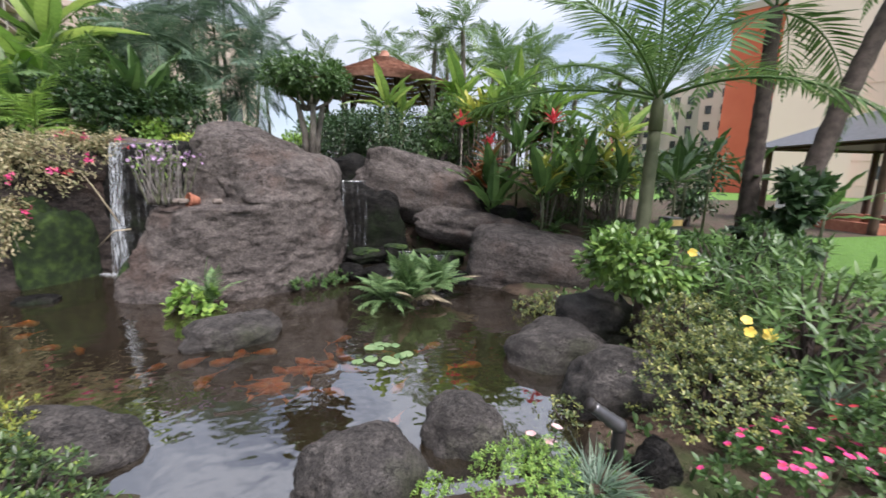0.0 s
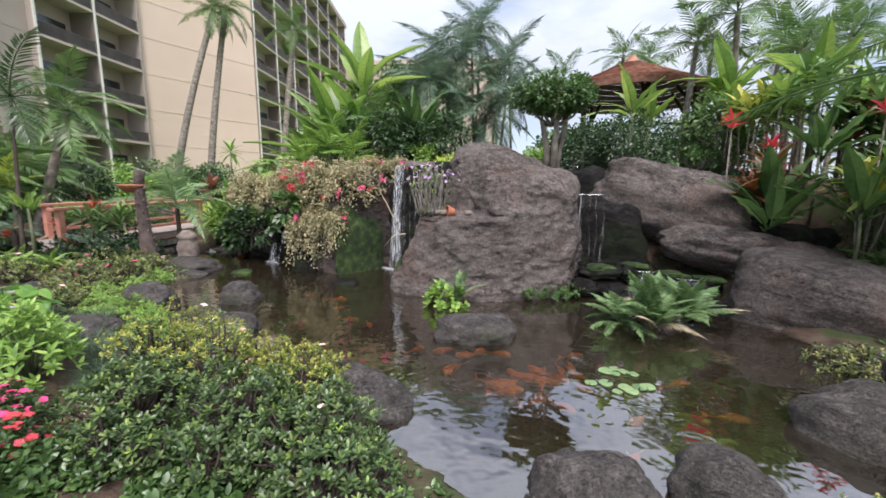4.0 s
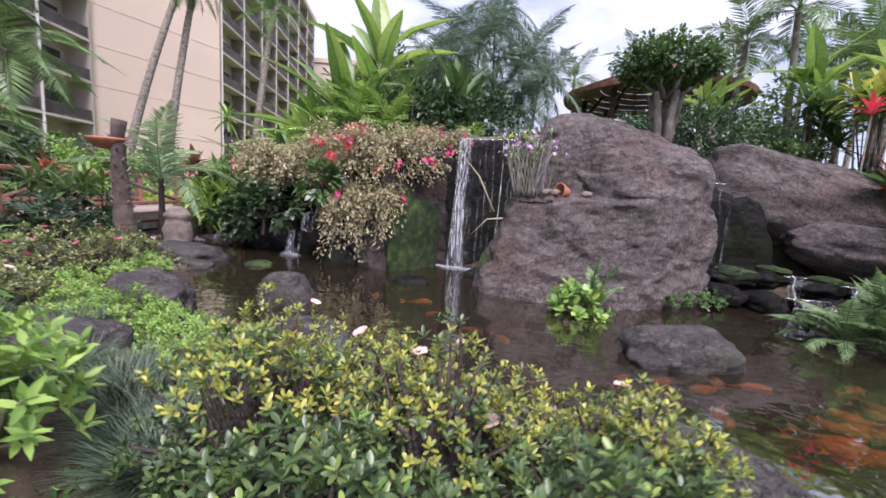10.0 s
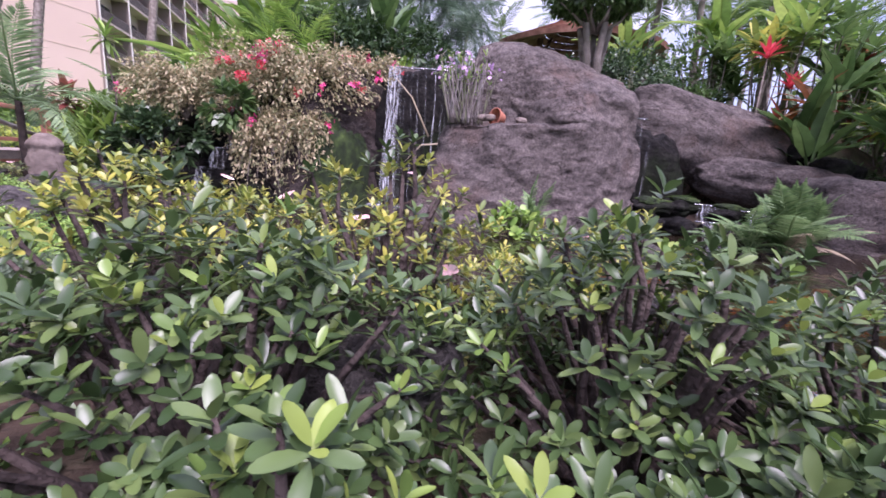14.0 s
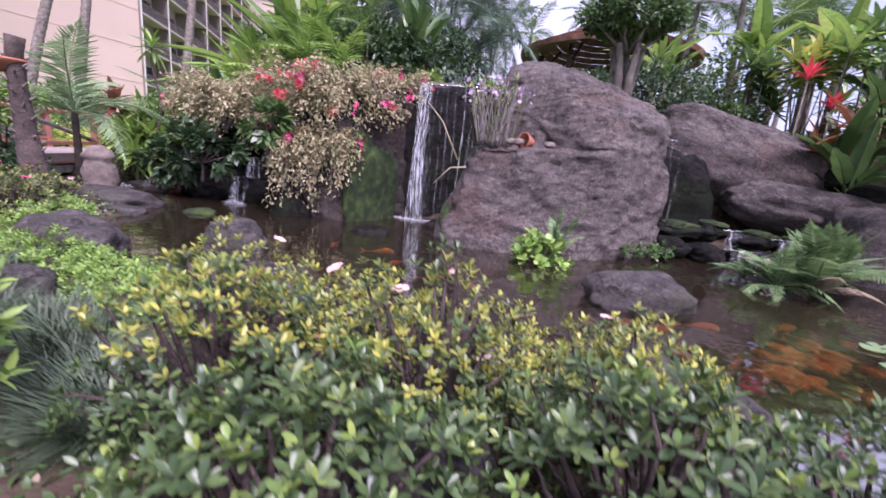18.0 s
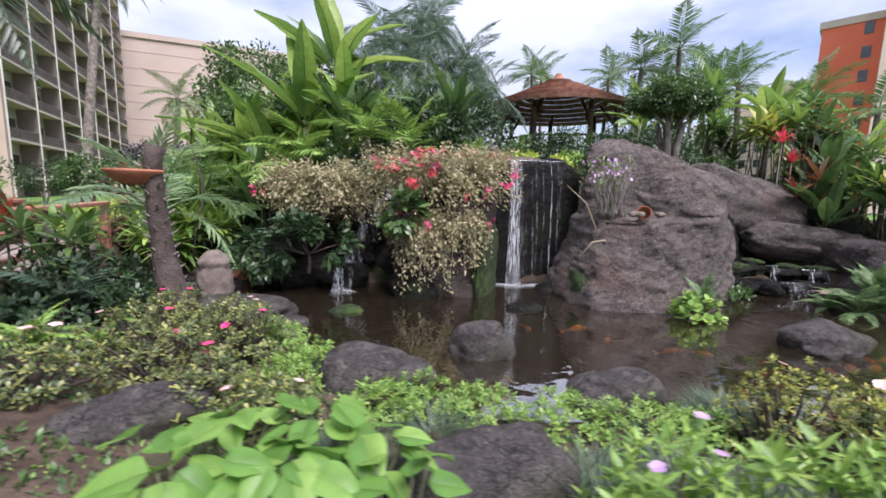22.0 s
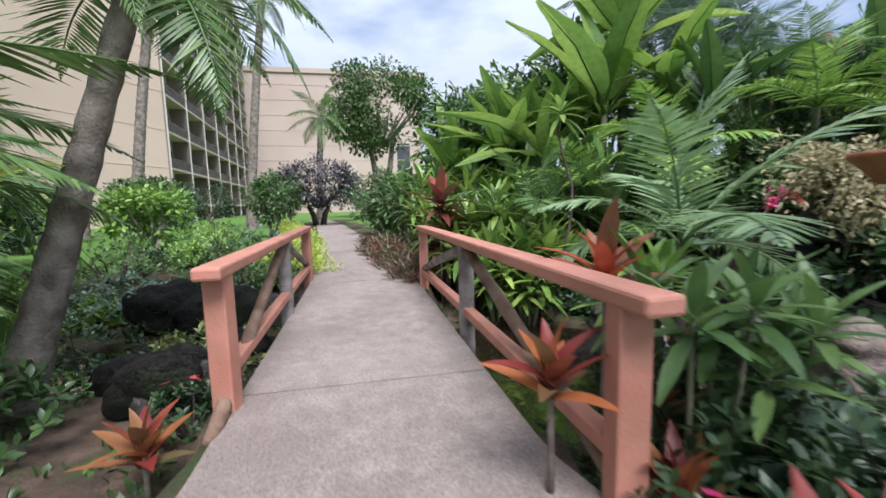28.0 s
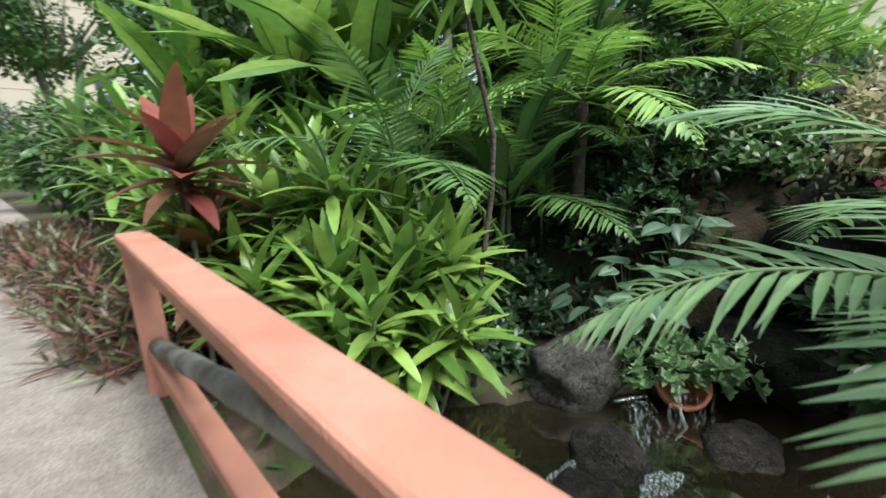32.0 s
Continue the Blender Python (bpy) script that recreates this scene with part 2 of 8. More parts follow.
def leafy(name, colors, rough=0.38, through=0.3, spec=0.6, gain=1.25):
    """A leaf: tone by leaf, a little light let through."""
    tone = lambda c, grey: tuple(min(0.9, gain * (0.86 * v + 0.14 * grey)) for v in c)
    colors = [tone(c, 0.3 * c[0] + 0.5 * c[1] + 0.2 * c[2]) for c in colors]
    m, n, l, b = base_material(name)
    geo = n.new("ShaderNodeNewGeometry")
    ramp = n.new("ShaderNodeValToRGB")
    els = ramp.color_ramp.elements
    els[0].color, els[1].color = (*colors[0], 1), (*colors[-1], 1)
    for i, c in enumerate(colors[1:-1]):
        els.new((i + 1) / (len(colors) - 1)).color = (*c, 1)
    info, add, frac = n.new("ShaderNodeObjectInfo"), n.new("ShaderNodeMath"), n.new("ShaderNodeMath")
    frac.operation = "FRACT"
    l.new(geo.outputs["Random Per Island"], add.inputs[0])
    l.new(info.outputs["Random"], add.inputs[1])
    l.new(add.outputs["Value"], frac.inputs[0])
    l.new(frac.outputs["Value"], ramp.inputs["Fac"])
    co = n.new("ShaderNodeTexCoord")
    tex = n.new("ShaderNodeTexNoise")
    tex.inputs["Scale"].default_value = 9.0
    hsv = n.new("ShaderNodeHueSaturation")
    mr = n.new("ShaderNodeMapRange")
    mr.inputs["To Min"].default_value, mr.inputs["To Max"].default_value = 0.6, 1.35
    l.new(co.outputs["Object"], tex.inputs["Vector"])
    l.new(tex.outputs["Fac"], mr.inputs["Value"])
    l.new(mr.outputs["Result"], hsv.inputs["Value"])
    l.new(ramp.outputs["Color"], hsv.inputs["Color"])
    l.new(hsv.outputs["Color"], b.inputs["Base Color"])
    b.inputs["Roughness"].default_value = rough
    b.inputs["Specular IOR Level"].default_value = spec
    if through:
        tr = n.new("ShaderNodeBsdfTranslucent")
        mx = n.new("ShaderNodeMixShader")
        mx.inputs["Fac"].default_value = through
        l.new(hsv.outputs["Color"], tr.inputs["Color"])
        l.new(b.outputs["BSDF"], mx.inputs[1])
        l.new(tr.outputs["BSDF"], mx.inputs[2])
        l.new(mx.outputs["Shader"], n["Material Output"].inputs["Surface"])
    return m


def water_material(name, tint, ripple, ripple_scale, see=0.5, gloss=0.03):
    m, n, l, b = base_material(name)
    n.remove(b)
    co = n.new("ShaderNodeTexCoord")
    tex = n.new("ShaderNodeTexNoise")
    tex.inputs["Scale"].default_value, tex.inputs["Detail"].default_value = ripple_scale, 2.0
    bp = n.new("ShaderNodeBump")
    bp.inputs["Strength"].default_value, bp.inputs["Distance"].default_value = ripple, 0.05
    tr, mud, gl = n.new("ShaderNodeBsdfTransparent"), n.new("ShaderNodeBsdfDiffuse"), n.new("ShaderNodeBsdfGlossy")
    fr = n.new("ShaderNodeFresnel")
    fr.inputs["IOR"].default_value = 1.8
    gain, cap = n.new("ShaderNodeMath"), n.new("ShaderNodeMath")
    gain.operation, cap.operation = "MULTIPLY", "MINIMUM"
    gain.inputs[1].default_value, cap.inputs[1].default_value = 2.9, 0.5
    tr.inputs["Color"].default_value = (0.78, 0.72, 0.6, 1)
    mud.inputs["Color"].default_value = (*tint, 1)
    gl.inputs["Roughness"].default_value = gloss
    body, top = n.new("ShaderNodeMixShader"), n.new("ShaderNodeMixShader")
    body.inputs["Fac"].default_value = see
    l.new(co.outputs["Object"], tex.inputs["Vector"])
    l.new(tex.outputs["Fac"], bp.inputs["Height"])
    for node in (gl, fr):
        l.new(bp.outputs["Normal"], node.inputs["Normal"])
    l.new(mud.outputs["BSDF"], body.inputs[1])
    l.new(tr.outputs["BSDF"], body.inputs[2])
    l.new(fr.outputs["Fac"], gain.inputs[0])
    l.new(gain.outputs["Value"], cap.inputs[0])
    l.new(cap.outputs["Value"], top.inputs["Fac"])
    l.new(body.outputs["Shader"], top.inputs[1])
    l.new(gl.outputs["BSDF"], top.inputs[2])
    l.new(top.outputs["Shader"], n["Material Output"].inputs["Surface"])
    return m


M = {}
M["soil"] = surface("soil", [(0.028, 0.018, 0.012), (0.06, 0.04, 0.027), (0.1, 0.07, 0.05)], 4, 0.95, 0.9, 30, stain=(0.035, 0.05, 0.014), stain_scale=1.6)
M["lawn"] = surface("lawn", [(0.07, 0.15, 0.022), (0.11, 0.23, 0.035)], 6, 0.9, 0.8, 120)
M["boulder"] = rockface("boulder", [(0.056, 0.046, 0.042), (0.108, 0.09, 0.082), (0.18, 0.154, 0.14)], (0.1, 0.07, 0.058))
M["lava"] = rockface("lava", [(0.028, 0.025, 0.023), (0.052, 0.046, 0.043), (0.11, 0.098, 0.09)], (0.04, 0.042, 0.026), 0.85, 34.0, 2.6, 0.03)
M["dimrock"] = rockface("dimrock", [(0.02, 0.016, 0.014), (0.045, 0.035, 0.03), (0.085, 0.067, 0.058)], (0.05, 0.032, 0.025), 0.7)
# near-black and dull; its colour also holds the shade behind the second cascade
M["wet"] = rockface("wet", [(0.006, 0.006, 0.006), (0.013, 0.012, 0.011), (0.03, 0.028, 0.025)], (0.011, 0.018, 0.007), 0.7, 20.0, 2.0, 0.05, spec=0.12)
M["moss"] = surface("moss", [(0.006, 0.012, 0.004), (0.016, 0.032, 0.007), (0.04, 0.07, 0.013)], 6, 0.95, 1.0, 40)
M["mud"] = surface("mud", [(0.025, 0.018, 0.012), (0.05, 0.036, 0.022)], 2, 0.9, 0.4, 12)
M["concrete"] = rockface("concrete", [(0.21, 0.172, 0.152), (0.265, 0.222, 0.198), (0.32, 0.27, 0.242)], (0.2, 0.163, 0.143), 0.85, 46.0, 0.22, 0.006, 0.5, crack=0.0)
M["flag"] = surface("flag", [(0.24, 0.2, 0.175), (0.33, 0.28, 0.245), (0.42, 0.365, 0.325)], 2.4, 0.8, 0.4, 40, vary=0.22)
M["mortar"] = surface("mortar", [(0.2, 0.18, 0.16), (0.27, 0.245, 0.22)], 6, 0.9, 0.4, 60)
M["rail"] = surface("rail", [(0.38, 0.155, 0.11), (0.45, 0.195, 0.14), (0.5, 0.23, 0.17)], 2.5, 0.6, 0.18, 55, detail=8, stain=(0.38, 0.18, 0.125), stain_scale=3.5)
M["log"] = surface("log", [(0.1, 0.085, 0.075), (0.2, 0.18, 0.165), (0.3, 0.28, 0.265)], 4, 0.85, 0.6, 35)
M["tan"] = surface("tan", [(0.58, 0.45, 0.365), (0.64, 0.5, 0.41)], 0.15, 0.9, 0.12, 8)
M["taupe"] = surface("taupe", [(0.4, 0.33, 0.295), (0.46, 0.385, 0.345)], 0.2, 0.9, 0.1, 8)
M["cream"] = surface("cream", [(0.5, 0.41, 0.37), (0.56, 0.465, 0.42)], 0.15, 0.9, 0.1, 8)
M["pinkwall"] = surface("pinkwall", [(0.72, 0.565, 0.49), (0.77, 0.61, 0.53)], 0.15, 0.9, 0.1, 8, stain=(0.68, 0.54, 0.47), stain_scale=0.05)
M["wing"] = surface("wing", [(0.46, 0.365, 0.32), (0.52, 0.42, 0.37)], 0.15, 0.9, 0.1, 8)
M["white"] = surface("white", [(0.7, 0.66, 0.6), (0.8, 0.77, 0.72)], 1, 0.6, 0.05, 20)
M["orange"] = surface("orange", [(0.7, 0.15, 0.09), (0.76, 0.18, 0.11)], 0.3, 0.85, 0.1, 8)
M["dark"] = surface("dark", [(0.02, 0.018, 0.018), (0.045, 0.04, 0.038)], 0.8, 0.4, 0.05, 10)
M["glass"] = surface("glass", [(0.03, 0.035, 0.04), (0.07, 0.075, 0.085)], 0.4, 0.12, 0, 1, spec=0.7)
M["railing"] = surface("railing", [(0.06, 0.052, 0.05), (0.1, 0.09, 0.085)], 1, 0.5, 0, 1)
M["shingle"] = surface("shingle", [(0.14, 0.065, 0.045), (0.24, 0.115, 0.08), (0.33, 0.18, 0.13)], 3, 0.85, 0.4, 30, vary=0.25)
M["timber"] = surface("timber", [(0.05, 0.026, 0.017), (0.1, 0.055, 0.035)], 3, 0.7, 0.3, 30)
M["bark"] = surface("bark", [(0.1, 0.085, 0.07), (0.19, 0.165, 0.14), (0.28, 0.25, 0.22)], 5, 0.9, 0.8, 30)
M["darkbark"] = surface("darkbark", [(0.04, 0.029, 0.025), (0.1, 0.076, 0.066)], 6, 0.9, 0.9, 35)
M["cane"] = surface("cane", [(0.075, 0.085, 0.045), (0.155, 0.16, 0.095)], 3, 0.7, 0.3, 20)
M["brace"] = surface("brace", [(0.1, 0.06, 0.04), (0.17, 0.105, 0.07), (0.22, 0.15, 0.11)], 5, 0.75, 0.5, 40)
M["clay"] = surface("clay", [(0.3, 0.1, 0.06), (0.42, 0.17, 0.1)], 7, 0.8, 0.3, 40)
M["stone"] = surface("stone", [(0.12, 0.098, 0.083), (0.21, 0.172, 0.145)], 9, 0.9, 0.8, 45)
M["metal"] = surface("metal", [(0.09, 0.09, 0.095), (0.14, 0.14, 0.145)], 6, 0.35, 0.05, 30, metal=0.6)
M["plaque"] = surface("plaque", [(0.35, 0.24, 0.08), (0.5, 0.36, 0.14)], 9, 0.5, 0.1, 30)
M["signblue"] = surface("signblue", [(0.04, 0.2, 0.42), (0.09, 0.35, 0.55), (0.3, 0.12, 0.4)], 3.0, 0.5, 0.0, 1)
M["ink"] = surface("ink", [(0.8, 0.75, 0.78), (0.85, 0.8, 0.82)], 5, 0.5, 0.0, 1)
M["koi"] = surface("koi", [(0.8, 0.17, 0.012), (0.85, 0.24, 0.02), (0.88, 0.45, 0.17)], 9, 0.35, 0, 1, vary=0.2)
M["water"] = water_material("water", (0.036, 0.027, 0.017), 0.2, 3.4, 0.53, 0.004)
M["stream"] = water_material("stream", (0.03, 0.03, 0.025), 0.9, 9.0, 0.2)
# foliage
M["green"] = leafy("green", [(0.03, 0.075, 0.015), (0.055, 0.12, 0.025), (0.09, 0.17, 0.035)])
M["dkgreen"] = leafy("dkgreen", [(0.016, 0.042, 0.014), (0.03, 0.07, 0.022), (0.05, 0.1, 0.03)], 0.4)
M["ltgreen"] = leafy("ltgreen", [(0.09, 0.2, 0.02), (0.16, 0.3, 0.03), (0.25, 0.38, 0.045)], 0.5, 0.3)
M["lime"] = leafy("lime", [(0.2, 0.33, 0.02), (0.34, 0.44, 0.03), (0.5, 0.52, 0.05)], 0.5, 0.3)
M["bluegreen"] = leafy("bluegreen", [(0.05, 0.1, 0.06), (0.09, 0.16, 0.095), (0.15, 0.22, 0.14)], 0.4)
M["croton"] = leafy("croton", [(0.032, 0.058, 0.02), (0.06, 0.095, 0.026), (0.11, 0.145, 0.035), (0.32, 0.32, 0.06), (0.05, 0.08, 0.03), (0.17, 0.2, 0.04)], 0.36, 0.22, 0.5)
M["glossleaf"] = leafy("glossleaf", [(0.02, 0.046, 0.012), (0.036, 0.075, 0.018), (0.06, 0.11, 0.026), (0.1, 0.155, 0.032)], 0.36, 0.22, 0.5)
M["freshleaf"] = leafy("freshleaf", [(0.08, 0.16, 0.025), (0.13, 0.23, 0.03), (0.22, 0.3, 0.035), (0.05, 0.1, 0.025)], 0.36, 0.3, 0.5)
M["mondo"] = leafy("mondo", [(0.03, 0.058, 0.03), (0.055, 0.092, 0.046), (0.09, 0.13, 0.07)], 0.5, 0.2, 0.4)
M["newleaf"] = leafy("newleaf", [(0.11, 0.17, 0.022), (0.22, 0.27, 0.022), (0.42, 0.4, 0.03), (0.07, 0.125, 0.03)], 0.38, 0.35, 0.5)
M["purple"] = leafy("purple_leaf", [(0.03, 0.028, 0.036), (0.06, 0.052, 0.064), (0.09, 0.085, 0.095)], 0.4, 0.1)
M["dryleaf"] = leafy("dryleaf", [(0.12, 0.04, 0.025), (0.2, 0.075, 0.04), (0.26, 0.13, 0.08)], 0.7, 0.1, 0.3)
M["paleleaf"] = leafy("paleleaf", [(0.1, 0.19, 0.07), (0.17, 0.28, 0.11), (0.23, 0.34, 0.14)], 0.32, 0.35)
M["boug"] = leafy("boug", [(0.3, 0.25, 0.12), (0.44, 0.37, 0.2), (0.12, 0.15, 0.045), (0.35, 0.28, 0.14), (0.08, 0.11, 0.035)], 0.6, 0.3)
M["red"] = leafy("red", [(0.5, 0.012, 0.03), (0.62, 0.05, 0.07)], 0.5, 0.3)
M["pink"] = leafy("pink", [(0.62, 0.012, 0.13), (0.66, 0.03, 0.26), (0.66, 0.015, 0.07)], 0.5, 0.3)
M["palepink"] = leafy("palepink", [(0.7, 0.35, 0.35), (0.75, 0.5, 0.48)], 0.5, 0.3)
M["yellow"] = leafy("yellow", [(0.8, 0.5, 0.01), (0.85, 0.6, 0.03)], 0.5, 0.3)
M["mauve"] = leafy("mauve", [(0.38, 0.2, 0.42), (0.52, 0.34, 0.55)], 0.5, 0.3)
M["tired"] = leafy("tired", [(0.14, 0.018, 0.016), (0.3, 0.03, 0.02), (0.12, 0.09, 0.03), (0.4, 0.11, 0.02), (0.09, 0.07, 0.035)], 0.45, 0.3, 0.4)
M["dracaena"] = leafy("dracaena", [(0.075, 0.16, 0.02), (0.14, 0.26, 0.03), (0.25, 0.37, 0.05), (0.05, 0.115, 0.02)], 0.35, 0.3)
M["redti"] = leafy("redti", [(0.3, 0.035, 0.02), (0.45, 0.07, 0.02), (0.3, 0.1, 0.03), (0.14, 0.06, 0.03)], 0.45, 0.35, 0.4)
M["wine"] = leafy("wine", [(0.14, 0.028, 0.022), (0.24, 0.05, 0.03), (0.17, 0.07, 0.03), (0.08, 0.04, 0.025)], 0.45, 0.3, 0.4)
M["taroleaf"] = leafy("taroleaf", [(0.075, 0.2, 0.02), (0.12, 0.27, 0.03), (0.2, 0.36, 0.05)], 0.42, 0.45, 0.4)
M["bronze"] = leafy("bronze", [(0.09, 0.03, 0.028), (0.2, 0.07, 0.05), (0.06, 0.08, 0.025), (0.12, 0.14, 0.05)], 0.4, 0.2)
M["straw"] = leafy("straw", [(0.3, 0.24, 0.14), (0.22, 0.17, 0.1), (0.42, 0.36, 0.24)], 0.7, 0.15)
M["frondgreen"] = leafy("frondgreen", [(0.05, 0.115, 0.025), (0.085, 0.17, 0.035), (0.13, 0.22, 0.05)], 0.4, 0.3)
M["fern"] = leafy("fern", [(0.06, 0.13, 0.035), (0.1, 0.19, 0.055), (0.17, 0.27, 0.09)], 0.6, 0.35)
M["banana"] = leafy("banana", [(0.07, 0.15, 0.02), (0.14, 0.25, 0.03), (0.26, 0.36, 0.05)], 0.4, 0.45)
M["gardenia"] = leafy("gardenia_leaf", [(0.06, 0.14, 0.02), (0.11, 0.22, 0.03), (0.2, 0.32, 0.05)], 0.4, 0.3)

# ---- helpers for meshes ----
rng = np.random.default_rng(7)


def mesh_from(name, verts, faces, smooth=False):
    me = bpy.data.meshes.new(name)
    me.from_pydata([tuple(v) for v in verts], [], faces)
    if smooth:
        me.shade_smooth()
    me.update()
    return me


def place_mesh(name, me, material, parent=None, label="", smooth=False):
    if not me.materials:
        me.materials.append(material)
    ob = new(name, me)
    if parent is not None:
        ob.parent = parent
    if label:
        ob["label"] = label
    return ob


def part(name, bm, material, parent=None, label="", smooth=False):
    me = bpy.data.meshes.new(name)
    bm.to_mesh(me)
    bm.free()
    if smooth:
        me.shade_smooth()
    return place_mesh(name, me, material, parent, label)


def thing(name, at, label, category, group="", rz=0.0):
    ob = new(name)
    ob.empty_display_size = 0.1
    ob.matrix_basis = pose(*at, 0, 0, rz)
    return tagged(ob, label, category, group)


def box(bm, x0, x1, y0, y1, z0, z1, m=None):
    vs = [bm.verts.new(Vector(c) if m is None else m @ Vector(c)) for c in
          ((x0, y0, z0), (x1, y0, z0), (x1, y1, z0), (x0, y1, z0), (x0, y0, z1), (x1, y0, z1), (x1, y1, z1), (x0, y1, z1))]
    for f in ((0, 3, 2, 1), (4, 5, 6, 7), (0, 1, 5, 4), (1, 2, 6, 5), (2, 3, 7, 6), (3, 0, 4, 7)):
        bm.faces.new([vs[i] for i in f])


def soft_box(size, bevel=0.01, segments=2):
    bm = bmesh.new()
    sx, sy, sz = (s / 2 for s in size)
    box(bm, -sx, sx, -sy, sy, -sz, sz)
    bmesh.ops.recalc_face_normals(bm, faces=bm.faces)
    if bevel:
        bmesh.ops.bevel(bm, geom=bm.edges[:], offset=bevel, segments=segments, profile=0.5, affect="EDGES")
    return bm


def tube(points, radii, sides=8, caps=True):
    """Vertices and faces of a tube along points, with a radius at each."""
    pts = np.array(points, float)
    radii = np.broadcast_to(radii, len(pts))
    verts, faces = [], []
    tang = np.gradient(pts, axis=0)
    side = np.array([1.0, 0, 0]) if abs(tang[0][0]) < 0.8 * np.linalg.norm(tang[0]) else np.array([0, 1.0, 0])
    for p, d, r in zip(pts, tang, radii):
        d = d / (np.linalg.norm(d) + 1e-9)
        side = side - d * (side @ d)
        side /= np.linalg.norm(side) + 1e-9
        up = np.cross(d, side)
        for k in range(sides):
            a = 2 * math.pi * k / sides
            verts.append(p + r * (math.cos(a) * side + math.sin(a) * up))
    for i in range(len(pts) - 1):
        for k in range(sides):
            a, b = i * sides + k, i * sides + (k + 1) % sides
            faces.append((a, b, b + sides, a + sides))
    if caps:
        faces.append(tuple(range(sides))[::-1])
        faces.append(tuple(range((len(pts) - 1) * sides, len(pts) * sides)))
    return verts, faces


def tube_part(name, points, radii, material, parent=None, label="", sides=8):
    v, f = tube(points, radii, sides)
    return place_mesh(name, mesh_from(name, v, f, True), material, parent, label)


class Bunch:
    """Gathers many leaves into one mesh."""

    def __init__(self, fine=False):
        self.v, self.f, self.n, self.fine = [], [], 0, fine

    def add(self, verts, faces):
        verts = np.asarray(verts, float)
        self.v.append(verts)
        self.f.extend([tuple(i + self.n for i in f) for f in faces])
        self.n += len(verts)

    def leaves(self, bases, ways, normals, length, width, curl=0.12, shape="oval"):
        """Folded leaves, eight points each: bases, ways and normals are (n, 3); length and width (n,) or numbers."""
        bases, ways, normals = (np.asarray(a, float) for a in (bases, ways, normals))
        n = len(bases)
        if not n:
            return
        ways = ways / (np.linalg.norm(ways, axis=1, keepdims=True) + 1e-9)
        side = np.cross(ways, normals)
        side /= np.linalg.norm(side, axis=1, keepdims=True) + 1e-9
        up = np.cross(side, ways)
        L, W = (np.broadcast_to(a, n).reshape(-1, 1) for a in (length, width))
        if self.fine:
            rows = {"oval": (0.2, 0.42, 0.48, 0.38, 0.2), "lance": (0.22, 0.4, 0.4, 0.26, 0.12), "spoon": (0.1, 0.26, 0.42, 0.47, 0.32), "heart": (0.5, 0.58, 0.46, 0.28, 0.12)}[shape]
            rings = [bases[:, None]]
            for u, w in zip((0.12, 0.34, 0.6, 0.82, 0.94), rows):
                c = bases + ways * L * u - up * L * curl * u * u - up * W * 0.08
                rings.append(np.stack([c + side * W * w + up * W * 0.3 * w, c, c - side * W * w + up * W * 0.3 * w], 1))
            rings.append((bases + ways * L - up * L * curl)[:, None])
            vs = np.concatenate(rings, 1).reshape(-1, 3)
            pat = [(0, 1, 2), (0, 2, 3)] + [t for q in (1, 4, 7, 10) for t in ((q, q + 3, q + 4, q + 1), (q + 1, q + 4, q + 5, q + 2))] + [(13, 16, 14), (14, 16, 15)]
            for i in range(n):
                o = self.n + 17 * i
                self.f.extend([tuple(o + k for k in p) for p in pat])
            self.v.append(vs)
            self.n += 17 * n
            return
        prof = {"oval": ((0.3, 0.42), (0.68, 0.46)), "lance": ((0.25, 0.4), (0.6, 0.34)), "spoon": ((0.45, 0.36), (0.82, 0.46)), "heart": ((0.12, 0.55), (0.5, 0.42))}[shape]
        (a1, w1), (a2, w2) = prof
        mid1 = bases + ways * L * a1 - up * W * 0.1
        mid2 = bases + ways * L * a2 - up * L * curl * 0.4
        tip = bases + ways * L - up * L * curl
        vs = np.stack([bases, mid1 + side * W * w1 + up * W * 0.12, mid1, mid1 - side * W * w1 + up * W * 0.12,
                       mid2 + side * W * w2 + up * W * 0.06, mid2, mid2 - side * W * w2 + up * W * 0.06, tip], 1).reshape(-1, 3)
        pat = ((0, 1, 2), (0, 2, 3), (1, 4, 5, 2), (2, 5, 6, 3), (4, 7, 5), (5, 7, 6))
        off = self.n
        for i in range(n):
            o = off + 8 * i
            self.f.extend([tuple(o + k for k in p) for p in pat])
        self.v.append(vs)
        self.n += 8 * n

    def mesh(self, name):
        return mesh_from(name, np.concatenate(self.v) if self.v else [], self.f, True)

    def part(self, name, material, parent=None, label=""):
        return place_mesh(name, self.mesh(name), material, parent, label)


def unit(v):
    v = np.asarray(v, float)
    return v / (np.linalg.norm(v, axis=-1, keepdims=True) + 1e-9)

# ---- ground, pond and paths ----
POND = [(4.7, 2.6), (2.3, 2.7), (1.2, 3.3), (0.3, 3.9), (-1.2, 4.7), (-2.6, 4.85), (-3.7, 5.0), (-4.6, 5.9), (-5.3, 7.0), (-5.9, 8.4), (-6.6, 9.7), (-7.5, 10.1), (-8.3, 9.45), (-9.4, 9.0), (-10.6, 9.2), (-12.2, 9.9),
        (-13.0, 10.5), (-16.0, 10.2), (-16.2, 11.6), (-13.0, 12.2), (-10.4, 12.2), (-8.8, 12.4), (-7.0, 11.4), (-5.4, 10.7), (-3.5, 10.6), (-1.5, 10.6), (1.0, 10.0), (4.0, 10.4), (5.4, 9.4), (6.2, 7.6), (6.5, 6.0), (6.2, 4.6)]
